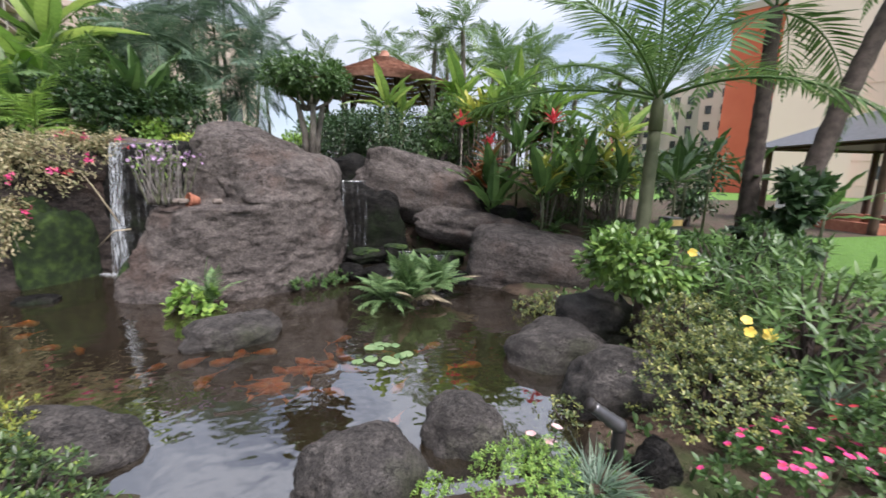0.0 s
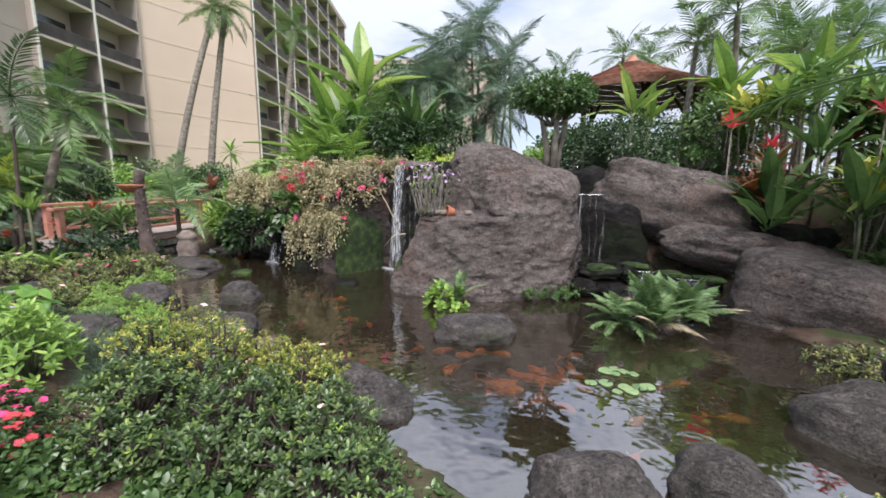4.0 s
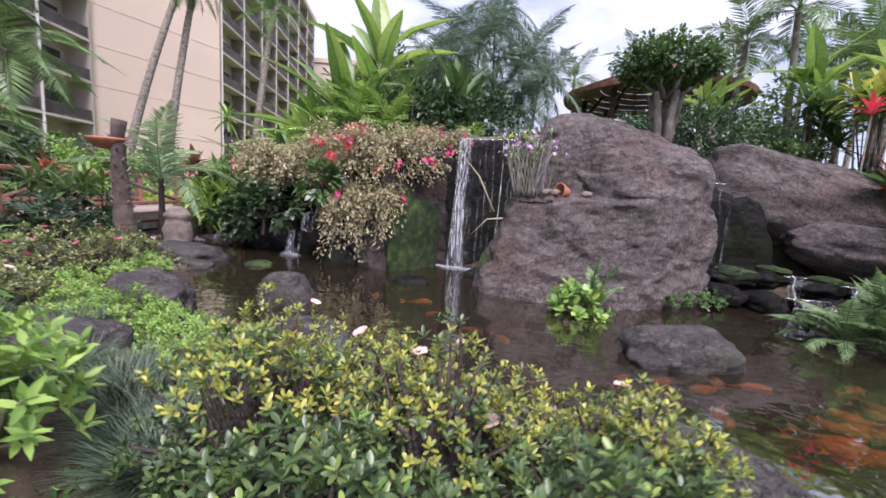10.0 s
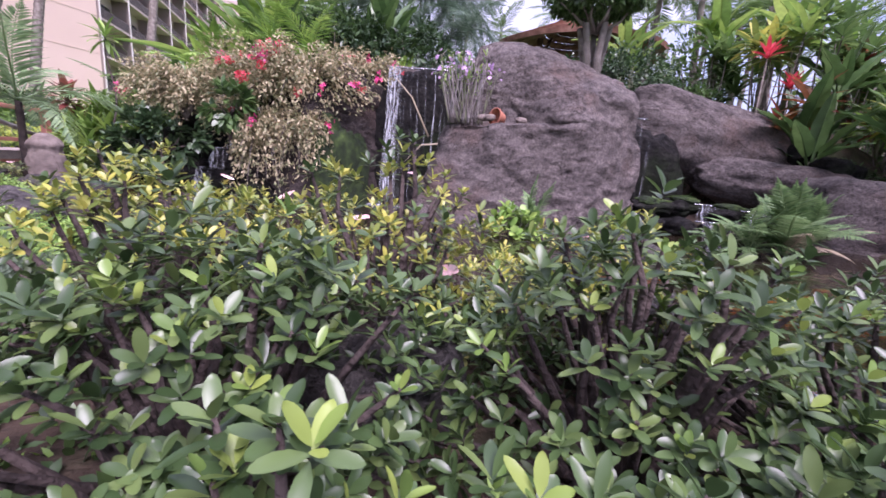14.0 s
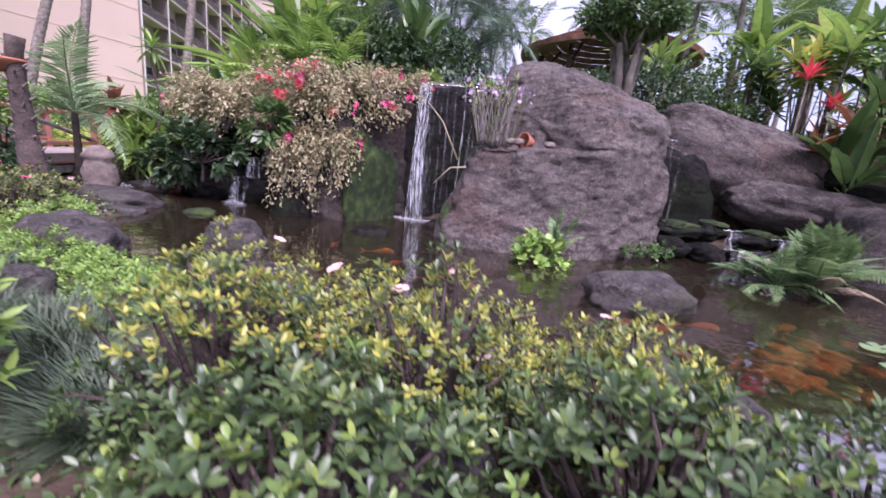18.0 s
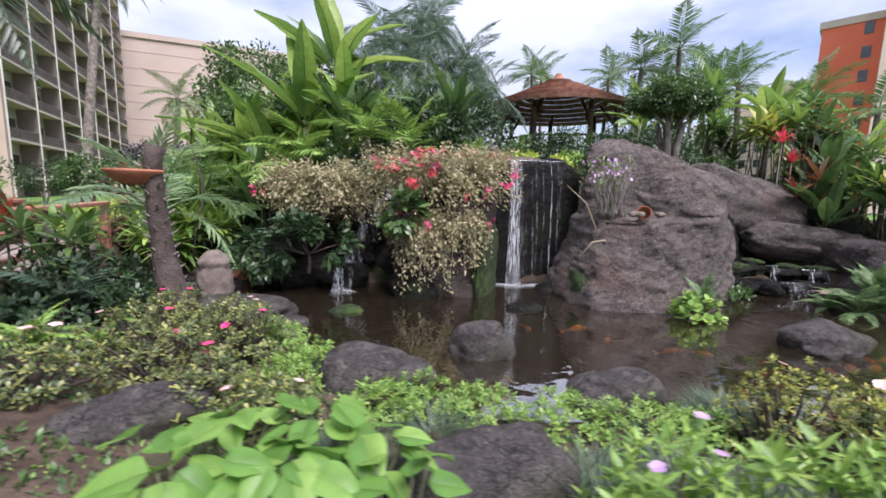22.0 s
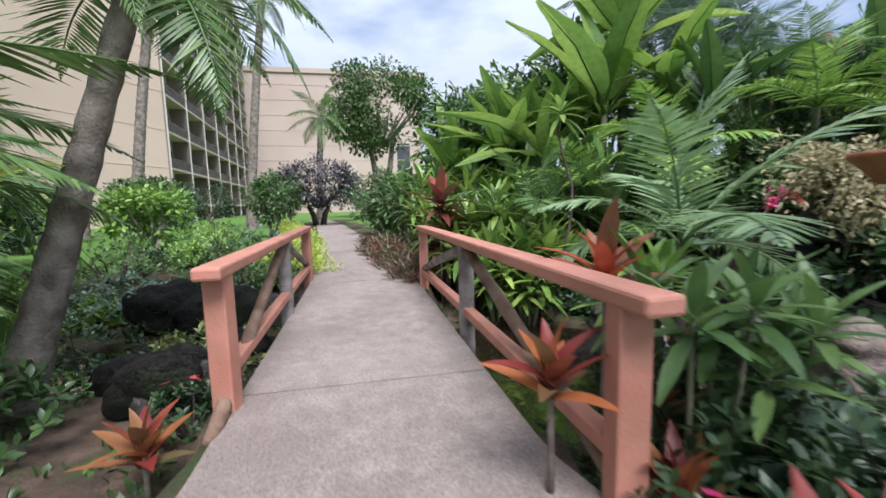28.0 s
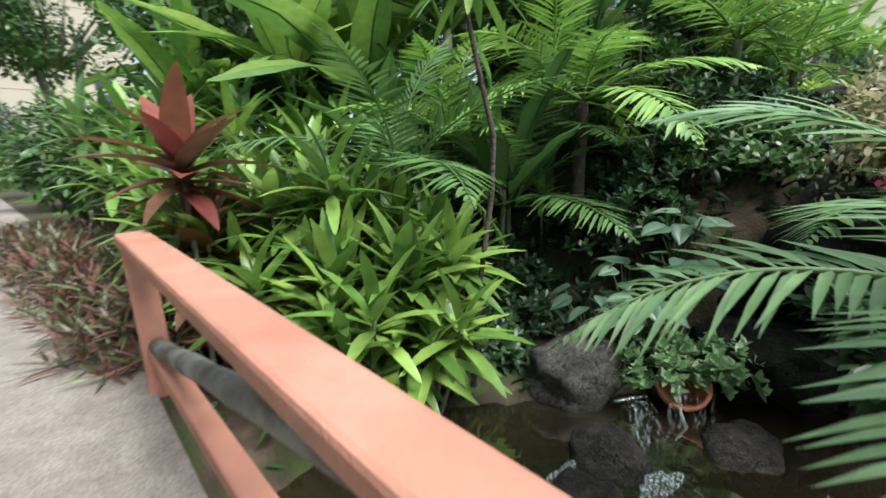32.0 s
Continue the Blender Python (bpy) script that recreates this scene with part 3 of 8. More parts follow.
WALK = [(14, -4.2), (9, -2.6), (5, -1.3), (1.5, -0.5), (-1, 0.2), (-3, 0.85), (-5, 1.5), (-7, 2.3), (-8.6, 3.3), (-9.8, 5.0), (-10.5, 6.9), (-10.85, 9.0), (-11.6, 13.6), (-12.5, 18.0), (-14.4, 25.0), (-18.0, 38.0), (-22.0, 50.0)]
PATH_Z = 0.54


def seg_dist(p, line, closed=False):
    """Distance of points (n, 2) to a polyline."""
    pts = np.array(line, float)
    ends = np.roll(pts, -1, axis=0) if closed else pts[1:]
    starts = pts if closed else pts[:-1]
    best = np.full(len(p), 1e9)
    for a, b in zip(starts, ends):
        d = b - a
        u = np.clip(((p - a) @ d) / (d @ d), 0, 1)
        best = np.minimum(best, np.hypot(*(p - a - u[:, None] * d).T))
    return best


def inside(p, line):
    pts = np.array(line, float)
    x, y = p.T
    hit = np.zeros(len(p), bool)
    for (x0, y0), (x1, y1) in zip(pts, np.roll(pts, -1, axis=0)):
        hit ^= ((y0 > y) != (y1 > y)) & (x < (x1 - x0) * (y - y0) / (y1 - y0 + 1e-12) + x0)
    return hit


def smooth01(v):
    v = np.clip(v, 0, 1)
    return v * v * (3 - 2 * v)


def ground_z(p):
    """Height of the ground at points (n, 2)."""
    p = np.atleast_2d(np.asarray(p, float))
    x, y = p.T
    d = seg_dist(p, POND, True)
    inn = inside(p, POND)
    w = seg_dist(p, WALK)
    low = 0.07 + 0.43 * smooth01((d - 1.3) / 1.8)
    low = np.where(w < 1.5, np.maximum(low, 0.05 + 0.42 * smooth01((1.25 - w) / 0.4)), low)
    low = np.where((w < 1.15), PATH_Z - 0.06, low)
    low = np.where((abs(x + 0.4) < 2.2) & (y > 1.1) & (y < 4.5) & (w > 1.15), np.minimum(low, 0.015), low)
    # bank behind the falls
    back = smooth01((y - 10.2) / 1.6) * smooth01((x + 7.5) / 3.0) * smooth01((12.0 - x) / 4.0) * smooth01((30 - y) / 9)
    right = smooth01((x - 5.2) / 2.0) * smooth01((y - 6.5) / 3.0) * smooth01((16 - x) / 6)
    low = low + 2.0 * back + 0.55 * right * (1 - back)
    bed = -0.5 * smooth01(d / 0.5)
    z = np.where(inn, bed + 0.03 * (1 - smooth01(d / 0.15)), low * smooth01((d + 0.05) / 0.4) + 0.02)
    bumps = np.array([noise.noise((a * 0.9, b * 0.9, 3.0)) for a, b in p]) * 0.035 * (w > 1.3) * ~inn
    return z + bumps


def gz(x, y):
    return float(ground_z([(x, y)])[0])


def axis_steps(near0, near1, step, far):
    out = list(np.arange(near0, near1 + 1e-6, step))
    s = step
    while out[-1] < far:
        s *= 1.5
        out.append(out[-1] + s)
    s = step
    while out[0] > -far:
        s *= 1.5
        out.insert(0, out[0] - s)
    return np.array(out)


gx, gy = axis_steps(-17, 9.5, 0.2, 900), axis_steps(-3, 15, 0.2, 900)
GX, GY = np.meshgrid(gx, gy)
gp = np.stack([GX.ravel(), GY.ravel()], 1)
gverts = np.column_stack([gp, ground_z(gp)])
nx = len(gx)
gfaces = [(j * nx + i, j * nx + i + 1, (j + 1) * nx + i + 1, (j + 1) * nx + i) for j in range(len(gy) - 1) for i in range(nx - 1)]
gme = mesh_from("ground", gverts, gfaces, True)
gme.materials.append(M["soil"])
gme.materials.append(M["lawn"])
gme.materials.append(M["mud"])
cent = (gverts[[f[0] for f in gfaces]] + gverts[[f[2] for f in gfaces]]) / 2
far_lawn = (seg_dist(cent[:, :2], POND, True) > 4.5) & (seg_dist(cent[:, :2], WALK) > 2.2) & ((cent[:, 1] < 9.5) | (cent[:, 0] < -9) | (cent[:, 1] > 30))
gme.polygons.foreach_set("material_index", np.where(far_lawn, 1, np.where(inside(cent[:, :2], POND), 2, 0)).astype(np.int32))
tagged(new("ground", gme), "dark planting soil and mown lawn round the pond", "ground", kind="structure")

wm = mesh_from("pond_water", [(x, y, 0.0) for x, y in POND], [tuple(range(len(POND)))[::-1]])
wb = bmesh.new()
wb.from_mesh(wm)
bmesh.ops.recalc_face_normals(wb, faces=wb.faces)
if next(iter(wb.faces)).normal.z < 0:
    bmesh.ops.reverse_faces(wb, faces=wb.faces)
wb.to_mesh(wm)
wb.free()
tagged(place_mesh("pond_water", wm, M["water"]), "still brown pond water reflecting the cloudy sky", "water", kind="structure")


def ribbon(line, width, z0, z1, step=0.5):
    """A slab along a polyline: vertices and faces."""
    pts = np.array(line, float)
    fine = [pts[0]]
    for a, b in zip(pts, pts[1:]):
        k = max(1, int(np.hypot(*(b - a)) / step))
        fine += [a + (b - a) * i / k for i in range(1, k + 1)]
    fine = np.array(fine)
    for _ in range(6):
        fine[1:-1] = (fine[:-2] + 2 * fine[1:-1] + fine[2:]) / 4
    t = unit(np.gradient(fine, axis=0))
    nrm = np.stack([-t[:, 1], t[:, 0]], 1)
    v, f = [], []
    for p, q in zip(fine, nrm):
        a, b = p + q * width / 2, p - q * width / 2
        v += [(*a, z0), (*a, z1), (*b, z1), (*b, z0)]
    for i in range(len(fine) - 1):
        for k in range(3):
            f.append((4 * i + k, 4 * i + k + 1, 4 * i + 4 + k + 1, 4 * i + 4 + k))
    return v, f


def along(line, step):
    """Points and headings at even steps along a polyline, smoothed."""
    pts = np.array(line, float)
    fine = [pts[0]]
    for a, b in zip(pts, pts[1:]):
        k = max(1, int(np.hypot(*(b - a)) / 0.1))
        fine += [a + (b - a) * i / k for i in range(1, k + 1)]
    fine = np.array(fine)
    for _ in range(60):
        fine[1:-1] = (fine[:-2] + 2 * fine[1:-1] + fine[2:]) / 4
    s = np.r_[0, np.cumsum(np.hypot(*np.diff(fine, axis=0).T))]
    at = np.arange(0, s[-1], step)
    p = np.stack([np.interp(at, s, fine[:, k]) for k in (0, 1)], 1)
    return p, unit(np.gradient(p, axis=0))


def slab(name, corners, z0, z1, material, parent=None, inset=0.0):
    """A flat piece from its corners seen from above, with a small chamfer."""
    c = np.array(corners, float)
    mid = c.mean(0)
    d = unit(mid - c)
    lo, hi = c + d * inset, c + d * (inset + 0.012)
    n = len(c)
    v = [(*p, z0) for p in lo] + [(*p, z1 - 0.01) for p in lo] + [(*p, z1) for p in hi]
    f = [(i, (i + 1) % n, n + (i + 1) % n, n + i) for i in range(n)] + [(n + i, n + (i + 1) % n, 2 * n + (i + 1) % n, 2 * n + i) for i in range(n)]
    f += [tuple(range(2 * n, 3 * n)), tuple(range(n))[::-1]]
    area = sum(c[i][0] * c[(i + 1) % n][1] - c[(i + 1) % n][0] * c[i][1] for i in range(n))
    if area < 0:
        f = [t[::-1] for t in f]
    return place_mesh(name, mesh_from(name, v, f), material, parent)


# concrete path in slabs with open joints, from the flagstones over the bridge
pp, pd = along(WALK, 0.25)
pn = np.stack([-pd[:, 1], pd[:, 0]], 1)
start = int(np.argmin(np.hypot(pp[:, 0] + 10.45, pp[:, 1] - 7.15)))
path_concrete = tagged(new("path"), "weathered pinkish concrete path with open joints leading over the bridge", "path", kind="structure")
i = start
for k, count in enumerate([8, 18, 20] + [22] * 8):
    j = min(i + count, len(pp) - 1)
    if j <= i:
        break
    verts, faces = [], []
    for m in range(i, j + 1):
        q = pp[m] + pd[m] * (0.008 if m == i else -0.008 if m == j else 0)
        for side in (0.97, -0.97):
            e = q + pn[m] * (side * (1.0 if pp[m][1] > 8 else 1.0 + 0.25 * (8 - pp[m][1])))
            verts += [(*e, PATH_Z - 0.2), (*e, PATH_Z)]
    for m in range(j - i):
        a = 4 * m
        faces += [(a + 1, a + 3, a + 7, a + 5), (a, a + 1, a + 5, a + 4), (a + 2, a + 6, a + 7, a + 3), (a, a + 4, a + 6, a + 2)]
    e = 4 * (j - i)
    faces += [(0, 2, 3, 1), (e, e + 1, e + 3, e + 2)]
    bm_s = bmesh.new()
    me_s = mesh_from("slab", verts, faces)
    bm_s.from_mesh(me_s)
    bmesh.ops.recalc_face_normals(bm_s, faces=bm_s.faces)
    bm_s.to_mesh(me_s)
    bm_s.free()
    place_mesh("slab", me_s, M["concrete"], path_concrete)
    i = j

# ---- rocks ----


def rock_mesh(name, size, seed, sub=4, rough=0.16, box_power=2.6, freq=1.0, warp=None, cracks=0.0):
    bm = bmesh.new()
    bmesh.ops.create_icosphere(bm, subdivisions=sub, radius=1.0)
    off = Vector((seed * 3.7, seed * 1.3, seed * 7.1))
    for v in bm.verts:
        c = v.co.normalized()
        k = (abs(c.x) ** box_power + abs(c.y) ** box_power + abs(c.z) ** box_power) ** (-1 / box_power)
        big = noise.noise(c * 1.1 * freq + off)
        mid = noise.noise(c * 2.6 * freq + off)
        small = noise.fractal(c * 6.0 * freq + off, 0.9, 2.1, 5)
        ridge = 0.0
        if cracks:
            ridge = -cracks * max(0.0, 1 - abs(noise.noise(c * 2.1 + off * 2)) * 14) + cracks * 1.6 * noise.turbulence(c * 4.0 + off, 3, False)
        r = k * (1 + rough * (1.6 * big + 0.8 * mid + 0.28 * small) + ridge)
        p = Vector((c.x * size[0], c.y * size[1], c.z * size[2])) * r
        v.co = warp(p) if warp else p
    me = bpy.data.meshes.new(name)
    bm.to_mesh(me)
    bm.free()
    me.shade_smooth()
    return me


def rock(name, at, size, seed, label, material="lava", rz=0.0, rx=0.0, ry=0.0, sub=4, rough=0.16, power=2.6, group="", cracks=0.0, category="rock"):
    ob = place_mesh(name, rock_mesh(name, size, seed, sub, rough, power, cracks=cracks), M[material])
    ob.matrix_basis = pose(*at, rx, ry, rz)
    return tagged(ob, label, category, group)


def loft_rock(name, levels, seed, material, across=26, rise=110, rough=0.06):
    """A rock lofted through outlines (z, corners on plan), rounded between them, with strata and chips in its skin."""
    zs = [z for z, _ in levels]
    rings = np.array([c for _, c in levels], float)
    k = rings.shape[1]
    u = np.arange(k * across) / across
    i0, f = np.floor(u).astype(int), (u % 1.0)[:, None]
    p0, p1, p2, p3 = (rings[:, (i0 + d) % k] for d in (-1, 0, 1, 2))
    curve = 0.5 * (2 * p1 + (p2 - p0) * f + (2 * p0 - 5 * p1 + 4 * p2 - p3) * f**2 + (3 * p1 - p0 - 3 * p2 + p3) * f**3)
    curve = 0.55 * curve + 0.45 * (p1 * (1 - f) + p2 * f)
    zz = np.linspace(zs[0], zs[-1], rise)
    pts = np.zeros((rise, len(u), 3))
    for c in (0, 1):
        pts[:, :, c] = np.stack([np.interp(zz, zs, curve[:, j, c]) for j in range(len(u))], 1)
    pts[:, :, 2] = zz[:, None]
    across_n = np.roll(pts, -1, 1) - np.roll(pts, 1, 1)
    up_n = np.gradient(pts, axis=0)
    nrm = unit(np.cross(across_n, up_n))
    off = Vector((seed * 3.1, seed * 1.7, seed * 5.3))
    flat, nf = pts.reshape(-1, 3), nrm.reshape(-1, 3)
    d = np.zeros(len(flat))
    for i, p in enumerate(flat):
        q = Vector((p[0], p[1], p[2] * 1.5)) + off
        d[i] = 1.5 * noise.noise(q * 0.9) + 0.7 * noise.noise(q * 2.3) + 0.35 * noise.fractal(q * 5.0, 0.8, 2.1, 4)
        w3 = q * 1.15 + 0.6 * noise.noise_vector(q * 1.7)
        d[i] += 0.55 * noise.cell(w3) + 0.3 * noise.cell(w3 * 2.3)
        lay = noise.noise(Vector((p[0] * 0.5, p[1] * 0.5, p[2] * 2.6)) + off)
        d[i] -= 0.3 * max(0.0, 1 - abs(lay) * 12)
    flat = flat + nf * (rough * d)[:, None]
    n = len(u)
    faces = [(r * n + j, r * n + (j + 1) % n, (r + 1) * n + (j + 1) % n, (r + 1) * n + j) for r in range(rise - 1) for j in range(n)]
    verts = np.concatenate([flat, flat[-n:].mean(0)[None] + np.array([[0, 0, 0.03]])])
    faces += [((rise - 1) * n + j, (rise - 1) * n + (j + 1) % n, rise * n) for j in range(n)]
    return mesh_from(name, verts, faces, True)


def loft_thing(name, levels, seed, label, material, rough=0.06, category="boulder"):
    return tagged(place_mesh(name, loft_rock(name, levels, seed, material, rough=rough), M[material]), label, category)


# outlines run left-back, left-front, front, front, right-front, right-back, back
loft_thing("waterfall_boulder", [
    (-0.45, [(-0.75, 9.8), (-0.78, 8.1), (0.4, 7.65), (1.7, 7.85), (2.98, 8.75), (3.1, 10.2), (1.2, 10.9)]),
    (0.1, [(-0.68, 9.8), (-0.68, 8.15), (0.4, 7.72), (1.7, 7.9), (2.98, 8.75), (3.1, 10.2), (1.2, 10.9)]),
    (0.75, [(-0.5, 9.8), (-0.46, 8.4), (0.4, 7.95), (1.7, 8.02), (3.02, 8.85), (3.12, 10.2), (1.2, 10.9)]),
    (1.36, [(-0.28, 9.8), (-0.22, 8.6), (0.45, 8.08), (1.7, 8.08), (3.06, 8.92), (3.12, 10.2), (1.2, 10.9)]),
    (1.55, [(-0.26, 9.85), (-0.2, 8.64), (0.45, 8.1), (1.65, 8.06), (3.05, 8.95), (3.1, 10.2), (1.2, 10.9)]),
    (1.6, [(0.0, 9.95), (0.2, 9.25), (0.95, 8.9), (1.75, 8.16), (3.03, 8.97), (3.1, 10.2), (1.2, 10.9)]),
    (1.7, [(0.04, 9.95), (0.26, 9.35), (1.0, 8.96), (1.72, 8.18), (3.04, 8.97), (3.1, 10.2), (1.2, 10.9)]),
    (2.1, [(0.06, 10.0), (0.28, 9.42), (1.02, 9.02), (1.75, 8.4), (3.0, 9.02), (3.08, 10.2), (1.2, 10.9)]),
    (2.42, [(0.1, 10.0), (0.32, 9.5), (0.98, 9.16), (1.75, 8.82), (2.82, 9.2), (2.95, 10.2), (1.2, 10.9)]),
    (2.8, [(0.16, 10.05), (0.36, 9.62), (0.85, 9.35), (1.6, 9.25), (2.2, 9.55), (2.3, 10.3), (1.15, 10.8)]),
    (3.08, [(0.3, 10.1), (0.48, 9.82), (0.85, 9.65), (1.2, 9.62), (1.55, 9.85), (1.6, 10.3), (1.0, 10.6)]),
    (3.22, [(0.55, 10.1), (0.65, 10.0), (0.8, 9.92), (0.95, 9.92), (1.1, 10.0), (1.1, 10.2), (0.85, 10.3)]),
], 3, "huge brown-grey boulder with a stepped ledge beside the falls", "boulder")
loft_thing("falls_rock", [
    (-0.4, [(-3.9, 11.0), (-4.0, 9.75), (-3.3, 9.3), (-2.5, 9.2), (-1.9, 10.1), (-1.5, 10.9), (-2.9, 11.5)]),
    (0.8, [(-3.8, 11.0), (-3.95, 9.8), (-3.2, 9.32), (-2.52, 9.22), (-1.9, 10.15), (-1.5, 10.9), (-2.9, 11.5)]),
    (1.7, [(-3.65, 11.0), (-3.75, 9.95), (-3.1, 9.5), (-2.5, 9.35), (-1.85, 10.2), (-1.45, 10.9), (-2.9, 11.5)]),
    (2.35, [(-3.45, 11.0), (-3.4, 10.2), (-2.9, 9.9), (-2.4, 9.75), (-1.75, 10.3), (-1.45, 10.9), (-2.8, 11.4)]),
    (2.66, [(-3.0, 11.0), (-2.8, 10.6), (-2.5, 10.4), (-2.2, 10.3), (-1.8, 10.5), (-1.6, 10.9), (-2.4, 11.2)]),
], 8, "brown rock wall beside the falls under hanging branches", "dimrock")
ROCKS = [
    ((1.53, 6.0, 0.02), (0.58, 0.42, 0.28), 21, "rounded pitted lava rock standing in the pond", "lava", 20),
    ((-3.2, 6.6, 0.04), (0.37, 0.36, 0.3), 22, "dark rounded lava rock with a mossy rim in the water", "lava", 0),
    ((-4.55, 5.9, 0.08), (0.56, 0.36, 0.26), 23, "flat-topped mossy rock at the pond edge", "lava", -12),
    ((-2.25, 5.25, 0.0), (0.5, 0.28, 0.24), 24, "long grey rock at the pond edge", "lava", 8),
    ((2.95, 3.0, -0.02), (0.5, 0.42, 0.3), 25, "smooth grey boulder at the pond rim", "lava", 30),
    ((3.88, 3.3, -0.02), (0.36, 0.36, 0.32), 26, "pitted lava rock at the pond rim", "lava", 0),
    ((0.72, 3.85, 0.02), (0.55, 0.38, 0.28), 27, "dark rock half hidden by the shrubs", "lava", -20),
    ((6.35, 4.85, 0.36), (0.55, 0.45, 0.3), 28, "dark rounded lava rock resting on another", "lava", 10),
    ((5.6, 4.45, 0.08), (0.6, 0.48, 0.36), 29, "angular lava rock at the water", "lava", -25),
    ((6.25, 4.85, 0.02), (0.5, 0.45, 0.25), 129, "low lava rock carrying the round one", "lava", -5),
    ((5.6, 3.45, 0.12), (0.55, 0.45, 0.42), 30, "large rock under the variegated shrub", "lava", 0),
    ((-3.95, 4.2, 0.08), (0.62, 0.46, 0.24), 35, "broad flat dark rock between the plants", "lava", 10),
    ((-6.4, 5.15, 0.18), (0.5, 0.35, 0.24), 36, "grey rock half buried in the bed", "lava", 30),
    ((-0.55, 3.15, 0.05), (0.3, 0.3, 0.3), 37, "grey rock under the glossy shrubs", "lava", 12),
    ((-6.55, 8.7, 0.08), (0.75, 0.5, 0.22), 38, "flat mossy rock carrying the stone figure", "lava", -20),
    ((-5.75, 8.0, 0.02), (0.3, 0.22, 0.1), 39, "small flat stone at the waterline", "lava", 0),
    ((-4.9, 8.6, -0.02), (0.26, 0.2, 0.1), 40, "small mossy stone in the water", "moss", 0),
    ((-1.85, 8.35, 0.0), (0.32, 0.22, 0.09), 41, "low wet stone with stranded twigs", "wet", 0),
    ((-0.65, 9.55, 0.0), (0.42, 0.3, 0.16), 42, "dark mossy stone at the foot of the falls", "wet", 0),
    ((-9.25, 10.55, 0.0), (0.2, 0.18, 0.13), 43, "small round stone in the stream", "lava", 0),
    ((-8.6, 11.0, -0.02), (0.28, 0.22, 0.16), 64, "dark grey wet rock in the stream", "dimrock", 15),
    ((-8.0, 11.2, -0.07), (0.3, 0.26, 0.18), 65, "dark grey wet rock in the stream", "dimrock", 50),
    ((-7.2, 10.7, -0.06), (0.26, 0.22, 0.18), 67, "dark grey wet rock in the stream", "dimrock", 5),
    ((-7.5, 11.9, 0.12), (0.45, 0.34, 0.27), 44, "dark grey rock on the stream bank", "lava", 0),
    ((-6.6, 11.4, 0.08), (0.36, 0.3, 0.2), 45, "wet rock in the cascade", "wet", 30),
    ((-5.6, 11.5, 0.4), (0.6, 0.5, 0.42), 46, "dark stacked rock beside the cascade", "wet", 0),
    ((-2.3, 13.6, 1.5), (1.0, 0.6, 0.6), 47, "dark rock ledge under the shrubs", "wet", 0),
    ((-12.9, 9.9, 0.3), (0.5, 0.4, 0.3), 48, "dark rock on the stream bank", "wet", 0),
    ((-13.6, 10.5, 0.1), (0.4, 0.4, 0.3), 49, "dark rock in the stream", "wet", 0),
    ((-12.9, 12.8, 0.2), (0.5, 0.4, 0.3), 50, "dark rock on the stream bank", "lava", 0),
    ((-13.7, 12.5, 0.25), (0.6, 0.45, 0.4), 60, "dark rounded rock on the stream bank", "wet", 25),
    ((-14.6, 12.7, 0.3), (0.55, 0.5, 0.45), 61, "dark rounded rock on the stream bank", "wet", 60),
    ((-13.0, 11.6, 0.0), (0.35, 0.3, 0.25), 62, "dark wet stone in the stream", "wet", 10),
    ((-12.8, 9.95, 0.15), (0.45, 0.4, 0.35), 63, "dark rock on the near stream bank", "lava", 40),
    ((-5.6, 10.85, 0.95), (0.5, 0.42, 0.45), 55, "dark rock carrying the seated figure", "wet", 0),
    ((7.1, 9.6, 1.3), (0.35, 0.3, 0.22), 51, "small black lava rock", "wet", 0),
    ((7.7, 9.9, 1.25), (0.4, 0.3, 0.2), 52, "small black lava rock", "wet", 40),
    ((6.9, 10.2, 1.55), (0.35, 0.28, 0.22), 53, "small black lava rock", "wet", 70),
]
for at, size, seed, label, mat, rz in ROCKS:
    rock("rock", at, size, seed, label, mat, rz, group="pond rocks", sub=5 if seed in (21, 25, 26, 23, 24) else 4)
rock("boulder", (7.35, 8.2, 0.2), (1.6, 1.15, 0.85), 31, "broad sloping grey boulder beside the cascade", "boulder", rz=-25, ry=8, sub=5, power=3.4, rough=0.1, cracks=0.02, category="boulder")
rock("boulder", (5.5, 11.2, 1.75), (1.9, 0.9, 0.85), 32, "long brown boulder above the second cascade", "boulder", rz=-14, ry=17, sub=5, power=3.2, rough=0.12, cracks=0.02, category="boulder")
rock("boulder", (6.6, 10.0, 0.85), (1.5, 0.7, 0.5), 132, "low brown ledge below the long boulder", "boulder", rz=-20, ry=8, sub=5, power=3.0, rough=0.12, cracks=0.02, category="boulder")
rock("falls_rock", (-0.7, 11.1, 1.15), (1.15, 0.62, 1.5), 34, "wet black rock face behind the falls", "wet", sub=5, power=6, rough=0.07, cracks=0.03, category="rock")
rock("capstone_rock", (-1.5, 11.35, 2.62), (1.35, 0.7, 0.24), 134, "grey capstone above the falls", "boulder", sub=4, power=4, rough=0.1, category="rock")
# black colour stands in for the shade of the hollow under the long boulder
rock("falls_rock", (3.7, 10.95, 0.6), (0.95, 0.75, 1.38), 135, "wet rock coloured black for the shaded hollow behind the second cascade", "wet", sub=5, power=4.5, rough=0.14, cracks=0.04, category="rock")
rock("falls_rock", (3.4, 12.0, 1.6), (0.7, 0.6, 1.0), 136, "wet black rock above the second cascade", "wet", sub=4, power=4, rough=0.12, category="rock")
rock("moss_bank", (-2.2, 9.68, 0.3), (0.2, 0.62, 1.15), 137, "dark green moss on wet rock beside the falls", "moss", rz=-34, sub=5, rough=0.2, power=3.5, cracks=0.05, category="moss")
